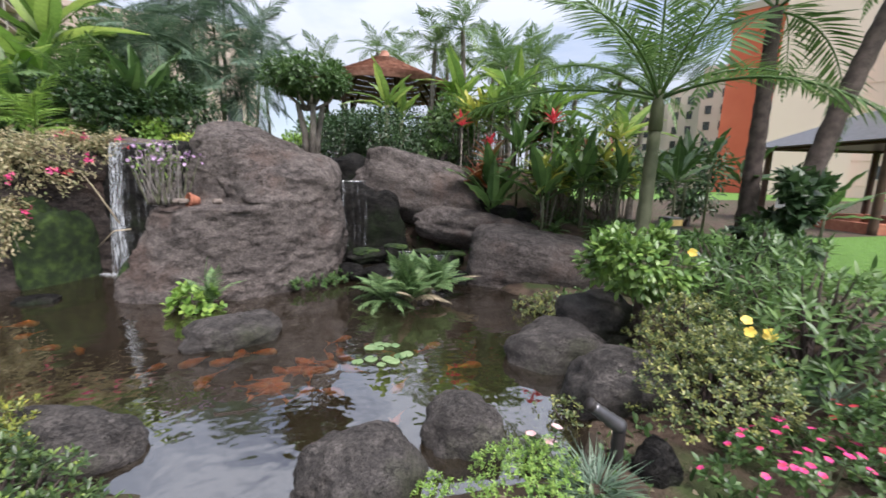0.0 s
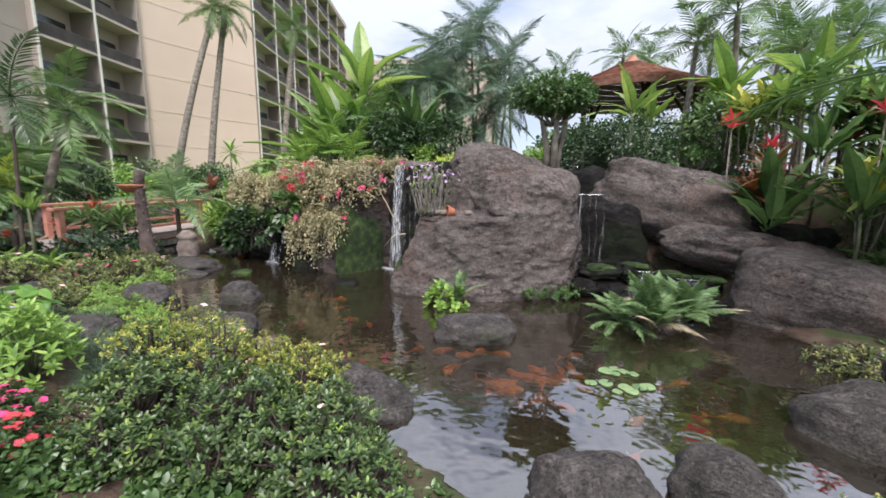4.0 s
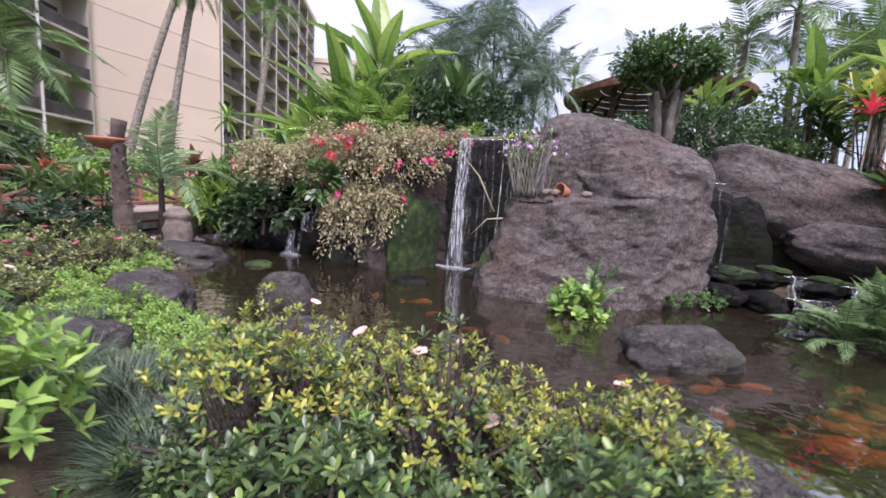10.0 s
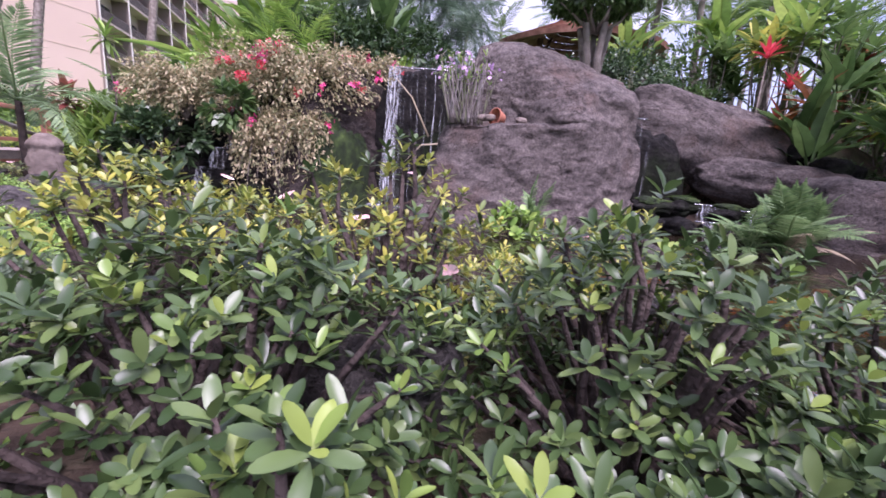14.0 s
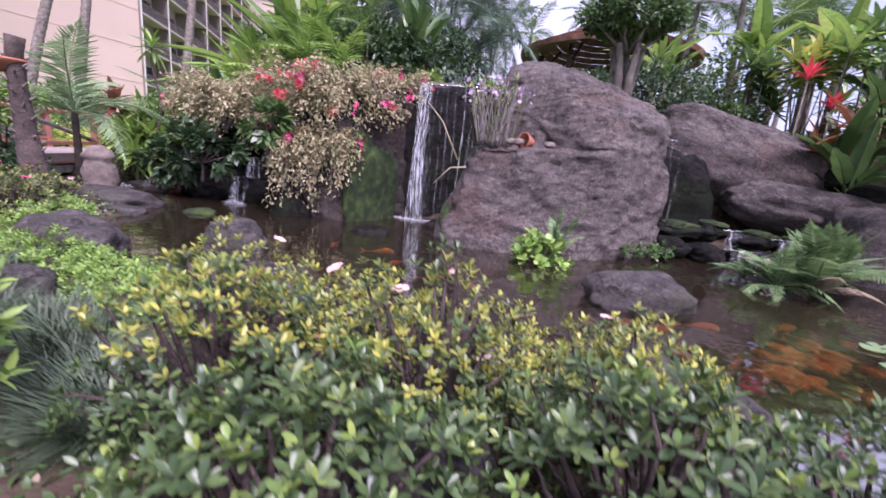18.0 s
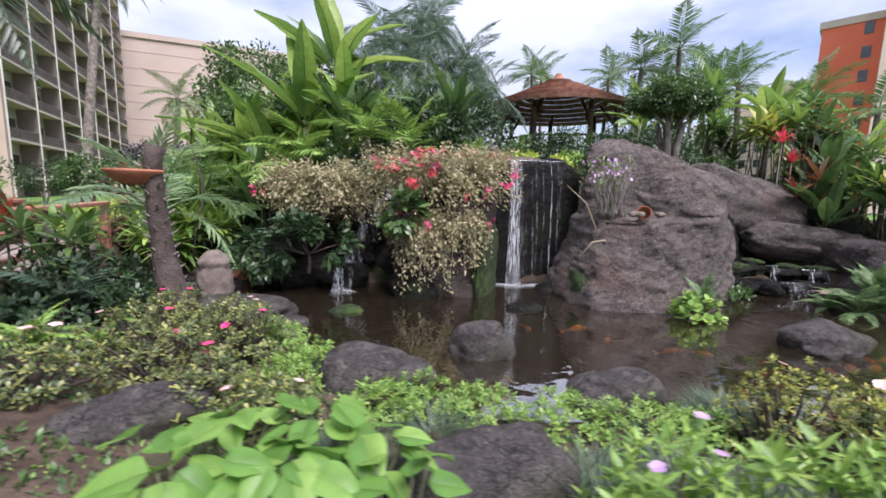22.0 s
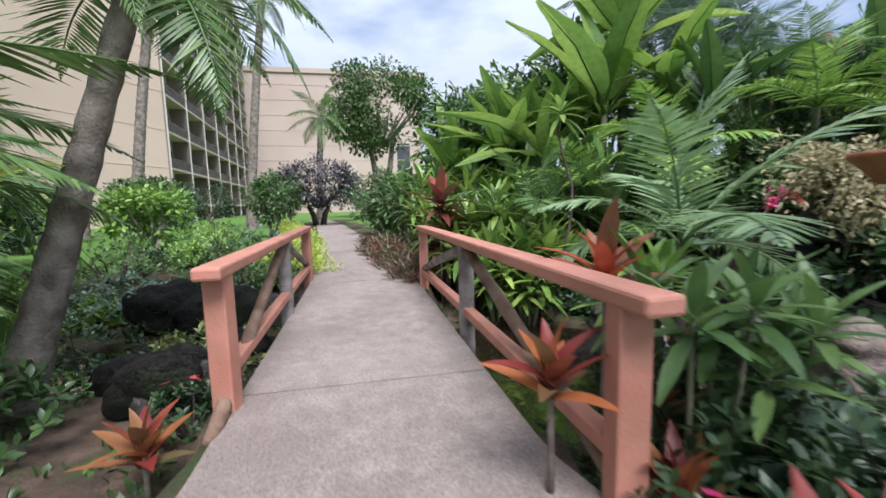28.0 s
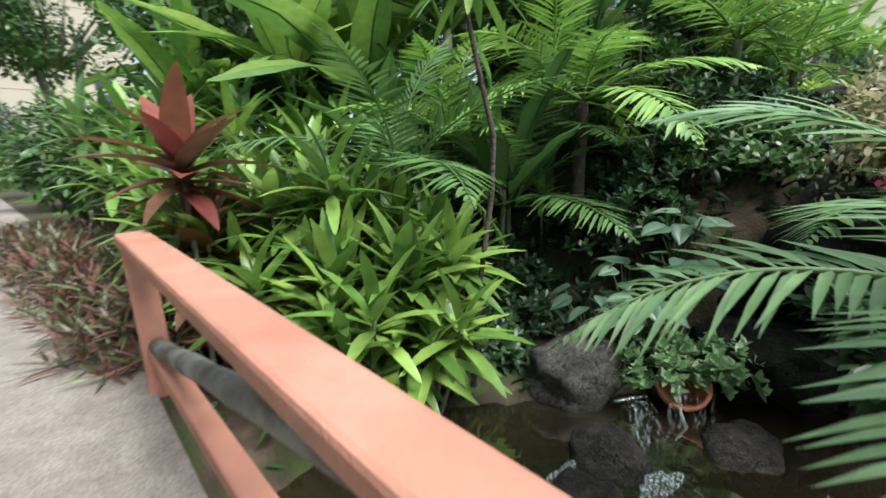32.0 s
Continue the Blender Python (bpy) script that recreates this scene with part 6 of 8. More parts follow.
# ---- painted sign on the lawn ----
sign = thing("garden_sign", (-11.9, 5.9, gz(-11.9, 5.9)), "blue and violet painted sign board on two posts", "sign", rz=62)
beam("board", (-0.42, 0, 0.72), (0.42, 0, 0.72), 0.03, 0.42, M["signblue"], sign)
for s in (-0.3, 0.3):
    log("post", (s, 0.04, -0.05), (s, 0.04, 0.85), 0.02, 0.02, "timber", sign)
for k, (x0, x1, z, h) in enumerate([(-0.36, -0.05, 0.83, 0.07), (0.02, 0.34, 0.83, 0.07), (-0.2, 0.2, 0.72, 0.035), (-0.26, 0.26, 0.65, 0.03), (-0.2, 0.18, 0.57, 0.015)]):
    beam("lettering", (x0, -0.018, z), (x1, -0.018, z), 0.01, h, M["ink"], sign, bevel=0.003)

# ---- stone figure, planter post, lamp, plaque, pots ----
figure_me = bpy.data.meshes.new("stone_figure")
bm = bmesh.new()
bmesh.ops.create_icosphere(bm, subdivisions=4, radius=1.0)
for vtx in bm.verts:
    c = vtx.co.copy()
    h = c.z
    w = 0.25 - 0.07 * h + 0.05 * math.exp(-((h - 0.55) ** 2) / 0.03) - 0.03 * math.exp(-((h - 0.3) ** 2) / 0.01) + 0.07 * math.exp(-((h + 0.95) ** 2) / 0.02)
    k = math.sqrt(max(0.02, 1 - h * h)) ** 0.45
    q = Vector((c.x, c.y, 0)).normalized() if abs(c.x) + abs(c.y) > 1e-6 else Vector((0, 0, 0))
    n3 = noise.noise(c * 3.2) * 0.03 + noise.noise(c * 9) * 0.012
    vtx.co = Vector((q.x * (w * k + n3), q.y * (w * 0.85 * k + n3), 0.39 * (h + 1) - 0.02))
bm.to_mesh(figure_me)
bm.free()
figure_me.shade_smooth()
fig = place_mesh("stone_figure", figure_me, M["stone"])
fig.matrix_basis = pose(-6.98, 9.05, 0.2, 0, 0, 20)
tagged(fig, "weathered carved stone figure standing on a flat rock", "statue")

seat_me = bpy.data.meshes.new("seated_figure")
bm = bmesh.new()
for c, s in (((0, 0, 0.1), (0.26, 0.2, 0.11)), ((0, 0.02, 0.28), (0.17, 0.13, 0.2)), ((0, 0, 0.52), (0.1, 0.1, 0.12)), ((-0.17, -0.02, 0.22), (0.07, 0.1, 0.16)), ((0.17, -0.02, 0.22), (0.07, 0.1, 0.16))):
    bmesh.ops.create_icosphere(bm, subdivisions=3, radius=1.0, matrix=Matrix.Translation(c) @ Matrix.Diagonal((*s, 1)))
bm.to_mesh(seat_me)
bm.free()
seat_me.shade_smooth()
seat = place_mesh("seated_figure", seat_me, M["lava"])
seat.matrix_basis = pose(-5.6, 10.8, 1.36, 0, 0, -70)
tagged(seat, "dark seated stone figure beside the cascade", "statue")

fern_post = thing("fern_trunk_planter", P(-7.4, 8.2, -0.15), "dead tree-fern trunk carrying a clay bowl planter", "planter")
pts = [(0.25, -0.1, -0.05), (0.16, -0.06, 0.5), (0.06, -0.02, 1.1), (0.0, 0, 1.8), (-0.02, 0.02, 2.3), (0.03, 0.02, 2.55)]
tube_part("trunk", pts, [0.34, 0.2, 0.14, 0.12, 0.11, 0.125], M["darkbark"], fern_post, sides=12)
for j in range(60):
    t = j / 60
    z = 0.1 + 2.2 * t
    a = j * 2.4
    x = np.interp(z, [p[2] for p in pts], [p[0] for p in pts])
    log("leaf_scar", (x + 0.13 * math.cos(a), 0.13 * math.sin(a), z), (x + 0.21 * math.cos(a), 0.19 * math.sin(a), z + 0.06), 0.022, 0.008, "bark", fern_post, sides=5)
bm = bmesh.new()
prof = [(0.05, 0.0), (0.16, 0.03), (0.22, 0.12), (0.27, 0.17), (0.27, 0.2), (0.23, 0.19), (0.17, 0.11), (0.02, 0.08)]
rings = [[bm.verts.new((-0.24 + r_ * 1.3 * math.cos(PI2 * i / 20), r_ * 1.05 * math.sin(PI2 * i / 20), 2.02 + z_)) for i in range(20)] for r_, z_ in prof]
for ra, rb in zip(rings, rings[1:]):
    for i in range(20):
        bm.faces.new((ra[i], ra[(i + 1) % 20], rb[(i + 1) % 20], rb[i]))
part("bowl", bm, M["clay"], fern_post, "reddish clay bowl", True)


def clay_pot(at, tilt, label, size=0.16, rz=0):
    ob = thing("clay_pot", at, label, "pot", rz=rz)
    bm = bmesh.new()
    prof = [(0.02, 0), (0.6, 0.0), (0.85, 0.5), (0.98, 0.9), (1.08, 0.95), (1.08, 1.12), (0.95, 1.12), (0.9, 0.9), (0.55, 0.15), (0.02, 0.12)]
    m = Matrix.Rotation(radians(tilt), 4, "Y")
    rings = [[bm.verts.new(m @ Vector((r_ * size * math.cos(PI2 * i / 20), r_ * size * math.sin(PI2 * i / 20), z_ * size * 1.3))) for i in range(20)] for r_, z_ in prof]
    for ra, rb in zip(rings, rings[1:]):
        for i in range(20):
            bm.faces.new((ra[i], ra[(i + 1) % 20], rb[(i + 1) % 20], rb[i]))
    part("body", bm, M["clay"], ob, smooth=True)
    return ob


clay_pot((0.6, 8.55, 1.66), 82, "terracotta pot lying on its side on the boulder ledge", 0.125, 215)
clay_pot((-6.98, 11.22, 0.08), 50, "half-buried terracotta pot tilted open among the cascade stones", 0.18, 203)
for k, (x, y) in enumerate([(0.38, 8.45), (0.28, 8.52), (0.9, 8.55)]):
    rock("pebble", (x, y, 1.66), (0.09, 0.07, 0.05), 400 + k, "small grey pebble on the boulder ledge", "stone", group="ledge pebbles", sub=3)

lamp = thing("garden_spotlight", (4.85, 2.55, gz(4.85, 2.55)), "grey metal garden spotlight on a dark stake", "lamp")
log("head", (-0.2, 0.05, 0.52), (0.04, 0.0, 0.34), 0.045, 0.06, "metal", lamp)
log("stake", (0.03, 0, -0.05), (0.03, 0, 0.36), 0.05, 0.05, "dark", lamp)
log("bezel", (-0.23, 0.055, 0.545), (-0.2, 0.05, 0.52), 0.05, 0.05, "dark", lamp)
rock("rock", (5.1, 2.4, 0.02), (0.16, 0.16, 0.3), 410, "dark upright stone behind the spotlight", "wet", group="pond rocks")

plaque = thing("plaque_post", P(9.4, 6.75), "dark post with a small brass plaque", "sign")
beam("post", (0, 0, -0.05), (0, 0, 1.0), 0.3, 0.3, M["metal"], plaque)
beam("plaque", (-0.13, -0.17, 0.9), (0.13, -0.17, 0.9), 0.02, 0.12, M["plaque"], plaque, "brass plaque", 0.004)

# ---- orchids on the ledge ----
orch = thing("orchid_clump", (0.05, 8.8, 1.58), "clump of dry orchid canes with mauve flowers", "orchid")
ro = np.random.default_rng(8)
ob_b = Bunch()
for j in range(64):
    a, k = ro.uniform(0, PI2), ro.uniform(0.1, 0.55)
    base = np.array([ro.uniform(-0.32, 0.25), ro.uniform(-0.12, 0.15), 0])
    top = base + np.array([math.cos(a) * k * 0.7, math.sin(a) * k * 0.4, ro.uniform(0.65, 1.1)])
    log("cane", base, top, 0.012, 0.006, "log" if j % 3 else "cane", orch, sides=5)
    if j % 2 == 0:
        nl = 5
        ob_b.leaves(np.tile(top, (nl, 1)) - np.array([0, 0, 1]) * ro.uniform(0, 0.35, (nl, 1)), ro.normal(size=(nl, 3)) + np.array([0, 0, 0.6]), np.tile((0, 0, 1.0), (nl, 1)), 0.14, 0.035, 0.2, "lance")
    if j % 3 == 0:
        for _ in range(4):
            bloom(orch, top + ro.normal(size=3) * 0.06, ro.normal(size=3) + np.array([0, -0.5, 0.6]), 0.032, "mauve", ro)
ob_b.part("leaves", M["ltgreen"], orch)
for j, (a, b) in enumerate([((-0.55, 8.3, 1.3), (-1.1, 8.5, 2.15)), ((-0.4, 8.3, 1.2), (-0.9, 8.3, 0.9))]):
    ob = tube_part("bare_twig", [a, ((a[0] + b[0]) / 2, a[1], (a[2] + b[2]) / 2 + 0.12), b], [0.014, 0.01, 0.004], M["straw"])
    tagged(ob, "bare pale twig hanging before the falls", "twig", "bare twigs")

# ---- bougainvillea over the rocks ----


def bougainvillea(at, size, seed, n_arm, label, reds, hang=0.5, mat="boug"):
    r = np.random.default_rng(seed)
    ob = thing("bougainvillea", at, label, "bougainvillea", "bougainvilleas")
    lv, fl = Bunch(), Bunch()
    for j in range(n_arm):
        a = r.uniform(0, PI2)
        out = np.array([math.cos(a) * size[0], math.sin(a) * size[1], 0]) * r.uniform(0.35, 1.05)
        p1 = out * 0.45 + np.array([0, 0, size[2] * r.uniform(0.5, 1.0)])
        p2 = out * 1.0 + np.array([0, 0, size[2] * r.uniform(0.15, 0.95) - hang * r.uniform(0, 1) * (out[1] < 0.1)])
        ts = np.linspace(0, 1, 9)[:, None]
        arc = (1 - ts) ** 2 * np.array([0, 0, 0.0]) + 2 * ts * (1 - ts) * p1 * 1.15 + ts**2 * p2
        if j < 34:
            tube_part("branch", arc, np.linspace(0.016, 0.004, 9), M["bark"], ob, sides=5)
        u = r.uniform(0.3, 1.0, 84)
        pos = np.stack([np.interp(u, ts[:, 0], arc[:, k]) for k in range(3)], 1) + r.normal(size=(84, 3)) * 0.06
        way = unit(arc[-1] - arc[-3])
        lv.leaves(pos, r.normal(size=(84, 3)) * 0.7 + way + np.array([0, -0.2, 0.1]), r.normal(size=(84, 3)) * 0.6 + np.array([0, 0, 1.0]), r.uniform(0.05, 0.1, 84), r.uniform(0.022, 0.04, 84), 0.15)
    lv.part("leaves", M[mat], ob)
    for j in range(reds):
        a, e = r.uniform(math.pi * 0.95, PI2 * 1.025), r.uniform(-0.15, 1.25)
        c = np.array([math.cos(a) * math.cos(e) * size[0], math.sin(a) * math.cos(e) * size[1], size[2] * (0.35 + 0.6 * math.sin(e))]) * r.uniform(0.8, 1.0)
        k = int(r.integers(5, 12))
        fl = Bunch()
        petals(fl, c + r.normal(size=(k, 3)) * 0.045, r.normal(size=(k, 3)) + np.array([0, -0.7, 0.5]), r.uniform(0.038, 0.055), 3)
        fl.part("bract_cluster", M["red" if j % 3 else "pink"], ob, "bright red bracts")
    return ob


bougainvillea((-3.05, 9.85, 1.55), (1.65, 0.95, 1.45), 61, 170, "sprawling bougainvillea with yellowish leaves and red bracts over the rock", 22, 0.6)
bougainvillea((-3.5, 9.35, 1.2), (0.75, 0.45, 0.5), 63, 60, "trailing pale branches hanging in front of the rock", 2, 1.3)
bougainvillea((-2.75, 9.2, 1.3), (0.5, 0.3, 0.3), 68, 34, "trailing pale branches hanging in front of the rock", 1, 1.0)
bougainvillea((-5.35, 10.3, 1.4), (1.35, 0.65, 1.25), 62, 170, "pale yellow-leaved bougainvillea above the cascade", 2, 0.4)
bougainvillea((-1.9, 10.7, 2.45), (0.75, 0.5, 0.5), 64, 45, "red-flowering bougainvillea on top of the falls", 7, 0.2)
tree("gloss_leaved_shrub", (-3.95, 9.15, 1.15), 0.3, (0.4, 0.3, 0.35), "glossy broad-leaved shrub under the bougainvillea", "green", 65, 420, (0.22, 0.1), 0.03, 1, "darkbark", category="shrub")
tree("gloss_leaved_shrub", (-5.6, 9.85, 0.5), 0.3, (0.95, 0.45, 0.5), "dark glossy broad-leaved shrub beside the cascade", "dkgreen", 66, 700, (0.2, 0.08), 0.03, 1, "darkbark", category="shrub")
tree("gloss_leaved_shrub", (-6.4, 10.3, 0.2), 0.3, (0.7, 0.5, 0.45), "dark glossy broad-leaved shrub at the stream", "dkgreen", 67, 700, (0.2, 0.08), 0.03, 1, "darkbark", category="shrub")

# ---- trees and shrubs above the falls ----
tree("clipped_ficus", (2.5, 10.35, 2.45), 1.25, (1.05, 0.95, 0.5), "small clipped tree with bare stems and flat dense crown", "green", 70, 7600, (0.1, 0.055), 0.075, 5, "bark", crown_z=1.72, limbs=10, flat=0.5, clumps=60, puff=0.5)
tree("round_shrub", (4.6, 13.0, 2.3), 0.2, (1.35, 0.95, 0.95), "dense dark green flowering shrub above the boulders", "dkgreen", 71, 4200, (0.1, 0.055), 0.04, 2, category="shrub", crown_z=1.0)
tree("round_shrub", (3.2, 13.8, 2.3), 0.2, (0.9, 0.8, 0.9), "dense dark green flowering shrub above the boulders", "dkgreen", 72, 2800, (0.1, 0.055), 0.04, 2, category="shrub", crown_z=0.9)
for k, (x, y, s, mat) in enumerate([(-0.3, 12.6, 0.8, "lime"), (0.9, 12.8, 0.6, "lime"), (-1.6, 13.2, 1.0, "ltgreen"), (-2.8, 13.0, 1.0, "green"), (-3.9, 12.6, 0.9, "dkgreen"), (-2.2, 14.2, 1.2, "ltgreen"), (-5.0, 13.0, 1.0, "green"), (-0.6, 11.9, 0.45, "ltgreen"), (1.4, 12.0, 0.5, "green"), (6.2, 12.6, 0.7, "green"), (5.6, 14.2, 1.0, "dkgreen"), (0.4, 14.5, 1.0, "green"), (2.0, 14.0, 0.8, "ltgreen")]):
    tree("garden_shrub", (x, y, gz(x, y) - 0.05), 0.25 * s, (0.95 * s, 0.8 * s, 0.6 * s), {"lime": "bright yellow-green leafy shrub", "ltgreen": "light green leafy shrub on the bank", "green": "green leafy shrub on the bank", "dkgreen": "dark green leafy shrub on the bank"}[mat], mat, 80 + k, int(1500 * s), (0.12, 0.055), 0.03, 2, category="shrub", crown_z=0.55 * s)

# big banana-like plants
for k, (x, y, h, L, nl, mat) in enumerate([(-6.2, 15.6, 2.4, 3.5, 9, "banana"), (-5.3, 16.6, 3.4, 3.4, 9, "banana"), (-7.3, 16.4, 2.0, 3.2, 9, "banana"), (-4.9, 15.2, 1.6, 2.4, 8, "ltgreen"), (-8.0, 18.0, 2.4, 3.0, 8, "banana"), (4.9, 14.6, 1.7, 1.9, 9, "banana"), (5.5, 15.2, 1.4, 1.6, 8, "banana"), (9.2, 13.6, 2.4, 2.2, 9, "banana"), (11.2, 14.6, 3.0, 2.4, 9, "banana"), (7.4, 14.2, 2.2, 2.0, 9, "banana"), (13.2, 13.0, 2.6, 2.2, 9, "banana")]):
    paddle_plant("traveller_plant", P(x, y), nl, (L * 0.72, L * 0.21), "tall banana-like plant with long paddle leaves", mat, h * 1.15, 90 + k, (5, 62), "banana plant", "banana-like plants", key="banana", stem_r=0.09, droop=0.75, scale=(0.75, 1.1))

# dark feathery palms behind
FEATHER = ("feather", 2.4, 40, 0.68, 0.046)
for k, (x, y, h) in enumerate([(-2.3, 19.6, 5.4), (-1.2, 20.4, 6.6), (-0.3, 19.4, 4.6), (-3.1, 20.6, 6.2), (-1.8, 18.9, 3.6), (0.6, 20.6, 5.6), (-0.7, 18.6, 2.6), (-2.6, 18.2, 4.2), (0.2, 18.2, 3.4), (-3.8, 19.2, 4.6), (-1.5, 21.5, 7.6)]):
    palm("clump_palm", P(x, y), h, 0.055, "slender clumping palm with drooping feathery fronds", 15, FEATHER, ((-1) ** k * 0.3, 0.2), "frondgreen" if k % 2 else "bluegreen", "cane", 100 + k, (15, 120), group="clumping palms", droop=0.7, rise=0.3, scale=(0.75, 1.05))
for k, (x, y, h, s) in enumerate([(9.5, 24, 7.0, 1), (3.2, 27, 7.5, 1.0), (11.5, 22, 7.4, 1), (13, 19, 6.8, 1), (14.5, 23, 8.4, 1), (8.2, 29, 8.8, 1.1), (16.5, 18, 6.6, 1.0), (10.5, 17.5, 5.0, 0.9), (12.5, 15.6, 4.6, 0.9), (8.6, 17.0, 5.6, 0.9), (7.2, 18.2, 5.0, 0.8), (9.8, 15.2, 4.4, 0.8), (14.8, 14.2, 5.0, 0.9), (6.4, 26.5, 8.0, 0.9)]):
    palm("garden_palm", P(x, y), h, 0.11, "tall garden palm with arching feathery fronds", 12, ("garden", 2.4, 30, 0.6, 0.06), (0.3 * (-1) ** k, 0), "bluegreen" if k % 2 else "frondgreen", "bark", 120 + k, (10, 105), group="garden palms", scale=(0.8, 1.1 * s))
# coconut palms in front of the hotel
for k, (b, t, h) in enumerate([((-29.2, 28.8), (-26.4, 31.8), 16.4), ((-27.8, 31.2), (-26.2, 33.0), 17.2), ((-22.2, 34.0), (-21.0, 35.4), 15.5), ((-19.4, 41.0), (-19.2, 42.0), 9.0)]):
    palm("coconut_palm", (b[0], b[1], 0.45), h, 0.28, "tall coconut palm with a grey leaning trunk", 14, ("coco", 3.4, 34, 0.8, 0.07), (t[0] - b[0], t[1] - b[1]), "frondgreen", "bark", 140 + k, (15, 125), group="coconut palms", curve=0.3, droop=0.6)
palm("thin_palm", (-15.6, 8.2, 0.5), 6.2, 0.09, "slim palm on the lawn with a grey trunk", 10, ("areca", 2.3, 30, 0.55, 0.045), (0.1, 0.1), "frondgreen", "bark", 150, (10, 110))

# arecas on the lawn side of the bridge
for k, (x, y, h) in enumerate([(-15.6, 8.4, 2.8), (-17.4, 10.4, 3.4), (-18.4, 11.2, 2.6), (-19.4, 13.6, 3.6), (-19.5, 9.4, 3.2)]):
    palm("areca_palm", P(x, y), h * 0.72, 0.075, "bushy areca palm with long arching fronds", 26, ("arecabig", 2.3, 44, 0.6, 0.042), (0.5 * (-1) ** k, 0.3), "green" if k % 2 else "frondgreen", "bark", 160 + k, (4, 108), group="areca palms", droop=0.65, rise=0.45, scale=(0.9, 1.35))
palm("leaning_palm", P(-14.35, 9.85), 4.5, 0.15, "leaning palm with a thick grey trunk and dark hanging fronds", 17, ("arecabig", 2.3, 44, 0.6, 0.042), (1.0, 0.9), "dkgreen", "bark", 171, (15, 115), droop=0.65, rise=0.45, scale=(0.85, 1.15))
palm("areca_palm", P(-14.0, 9.3), 1.9, 0.05, "young areca palm with bright yellow-green fronds", 4, ("arecasm", 1.3, 22, 0.4, 0.05), (0, 0), "lime", "bark", 170, (5, 40), group="areca palms")
stream_palm = palm("stream_palm", (-8.0, 9.75, 0.2), 1.35, 0.065, "palm with long pale arching fronds beside the bridge", 9, ("streamB", 1.9, 30, 0.5, 0.055), (0, 0), "paleleaf", "darkbark", 173, (5, 92), droop=0.6, rise=0.5, scale=(0.8, 1.15))
place_mesh("frond", CACHE["streamB1"], M["paleleaf"], stream_palm).matrix_basis = pose(0, 0, 1.3, 8, 4, 176) @ Matrix.Scale(0.8, 4)
# tall thin-stemmed palm with stiff pale fronds by the path
palm("fishtail_palm", P(-8.49, 6.3), 3.5, 0.036, "slim palm with a dark stem and high feathery fronds", 9, ("fish", 1.7, 28, 0.42, 0.045), (0.1, 0.15), "dkgreen", "darkbark", 174, (20, 100), droop=0.6)
palm("path_palm", P(-8.75, 6.35), 0.75, 0.06, "low palm with stiff silvery pleated fronds", 8, ("stiff", 0.95, 13, 0.34, 0.07), (0, 0), "bluegreen", "darkbark", 175, (25, 95), droop=0.45, rise=0.35, scale=(0.5, 0.8))
paddle_plant("bird_of_paradise", P(-8.2, 6.35), 10, (0.38, 0.13), "leafy plant with upright bright green paddle leaves", "banana", 1.15, 176, (4, 55), "plant", key="strel", stem_r=0.03, scale=(0.8, 1.2), spread=0.15)
palm("path_palm", P(-8.2, 7.7), 0.45, 0.06, "low palm with stiff silvery pleated fronds", 8, ("stiff", 0.95, 13, 0.34, 0.07), (0, 0), "bluegreen", "darkbark", 177, (20, 90), droop=0.45, rise=0.4, scale=(0.7, 1.0))
palm("hanging_palm", (-6.3, 12.9, 1.0), 1.6, 0.08, "palm with bright hanging fronds above the stream bank", 9, ("stream", 1.75, 26, 0.5, 0.06), (0, 0), "ltgreen", "darkbark", 178, (30, 100), droop=0.7)
for k, (x, y, h) in enumerate([(-4.4, 12.2, 1.2), (-3.4, 11.9, 1.0), (-6.0, 13.6, 1.6), (-7.2, 14.2, 1.8)]):
    palm("bank_palm", P(x, y), h, 0.06, "young palm with bright arching fronds on the bank", 9, ("smallp", 1.15, 26, 0.34, 0.035), (0, 0), "ltgreen" if k % 2 == 0 else "frondgreen", "cane", 180 + k, (10, 90), group="bank palms", scale=(1.0, 1.5))

# pond-side palm with long arching fronds, and two old date palms
palm("pond_palm", P(8.3, 6.3), 3.0, 0.13, "palm with a smooth grey-green trunk and long arching fronds", 13, ("pond", 3.9, 60, 0.75, 0.05), (0.15, 0.1), "frondgreen", "cane", 190, (12, 88), droop=0.5, rise=0.45, shaft=0.7)
palm("date_palm", P(11.75, 6.15), 7.5, 0.18, "old leaning date palm with a rough dark trunk", 12, ("coco", 3.4, 34, 0.8, 0.07), (2.6, -0.3), "frondgreen", "darkbark", 191, (15, 115), curve=0.5)
palm("date_palm", P(11.4, 6.75), 5.4, 0.17, "old date palm with a rough dark trunk", 10, ("coco", 3.4, 34, 0.8, 0.07), (0.7, 0.6), "frondgreen", "darkbark", 192, (15, 115), curve=0.8)
tree("climbing_vine", P(11.5, 6.0), 0.3, (1.0, 0.8, 1.1), "broad-leaved vine climbing the palm base", "dkgreen", 193, 900, (0.26, 0.17), 0.03, 2, shape="heart", category="vine", crown_z=1.1)
for k, (x, y, h) in enumerate([(10.4, 7.7, 2.2), (12.0, 7.4, 2.4), (12.9, 6.2, 1.6), (11.6, 8.6, 2.6), (9.3, 8.2, 1.9), (12.6, 8.8, 2.8)]):
    paddle_plant("shell_ginger", P(x, y), 11, (0.85, 0.2), "shell ginger with long light green leaves", "ltgreen" if k % 2 else "green", h * 0.7, 200 + k, (10, 85), "ginger", "shell gingers", key="ginger", stem_r=0.03, scale=(0.8, 1.2))

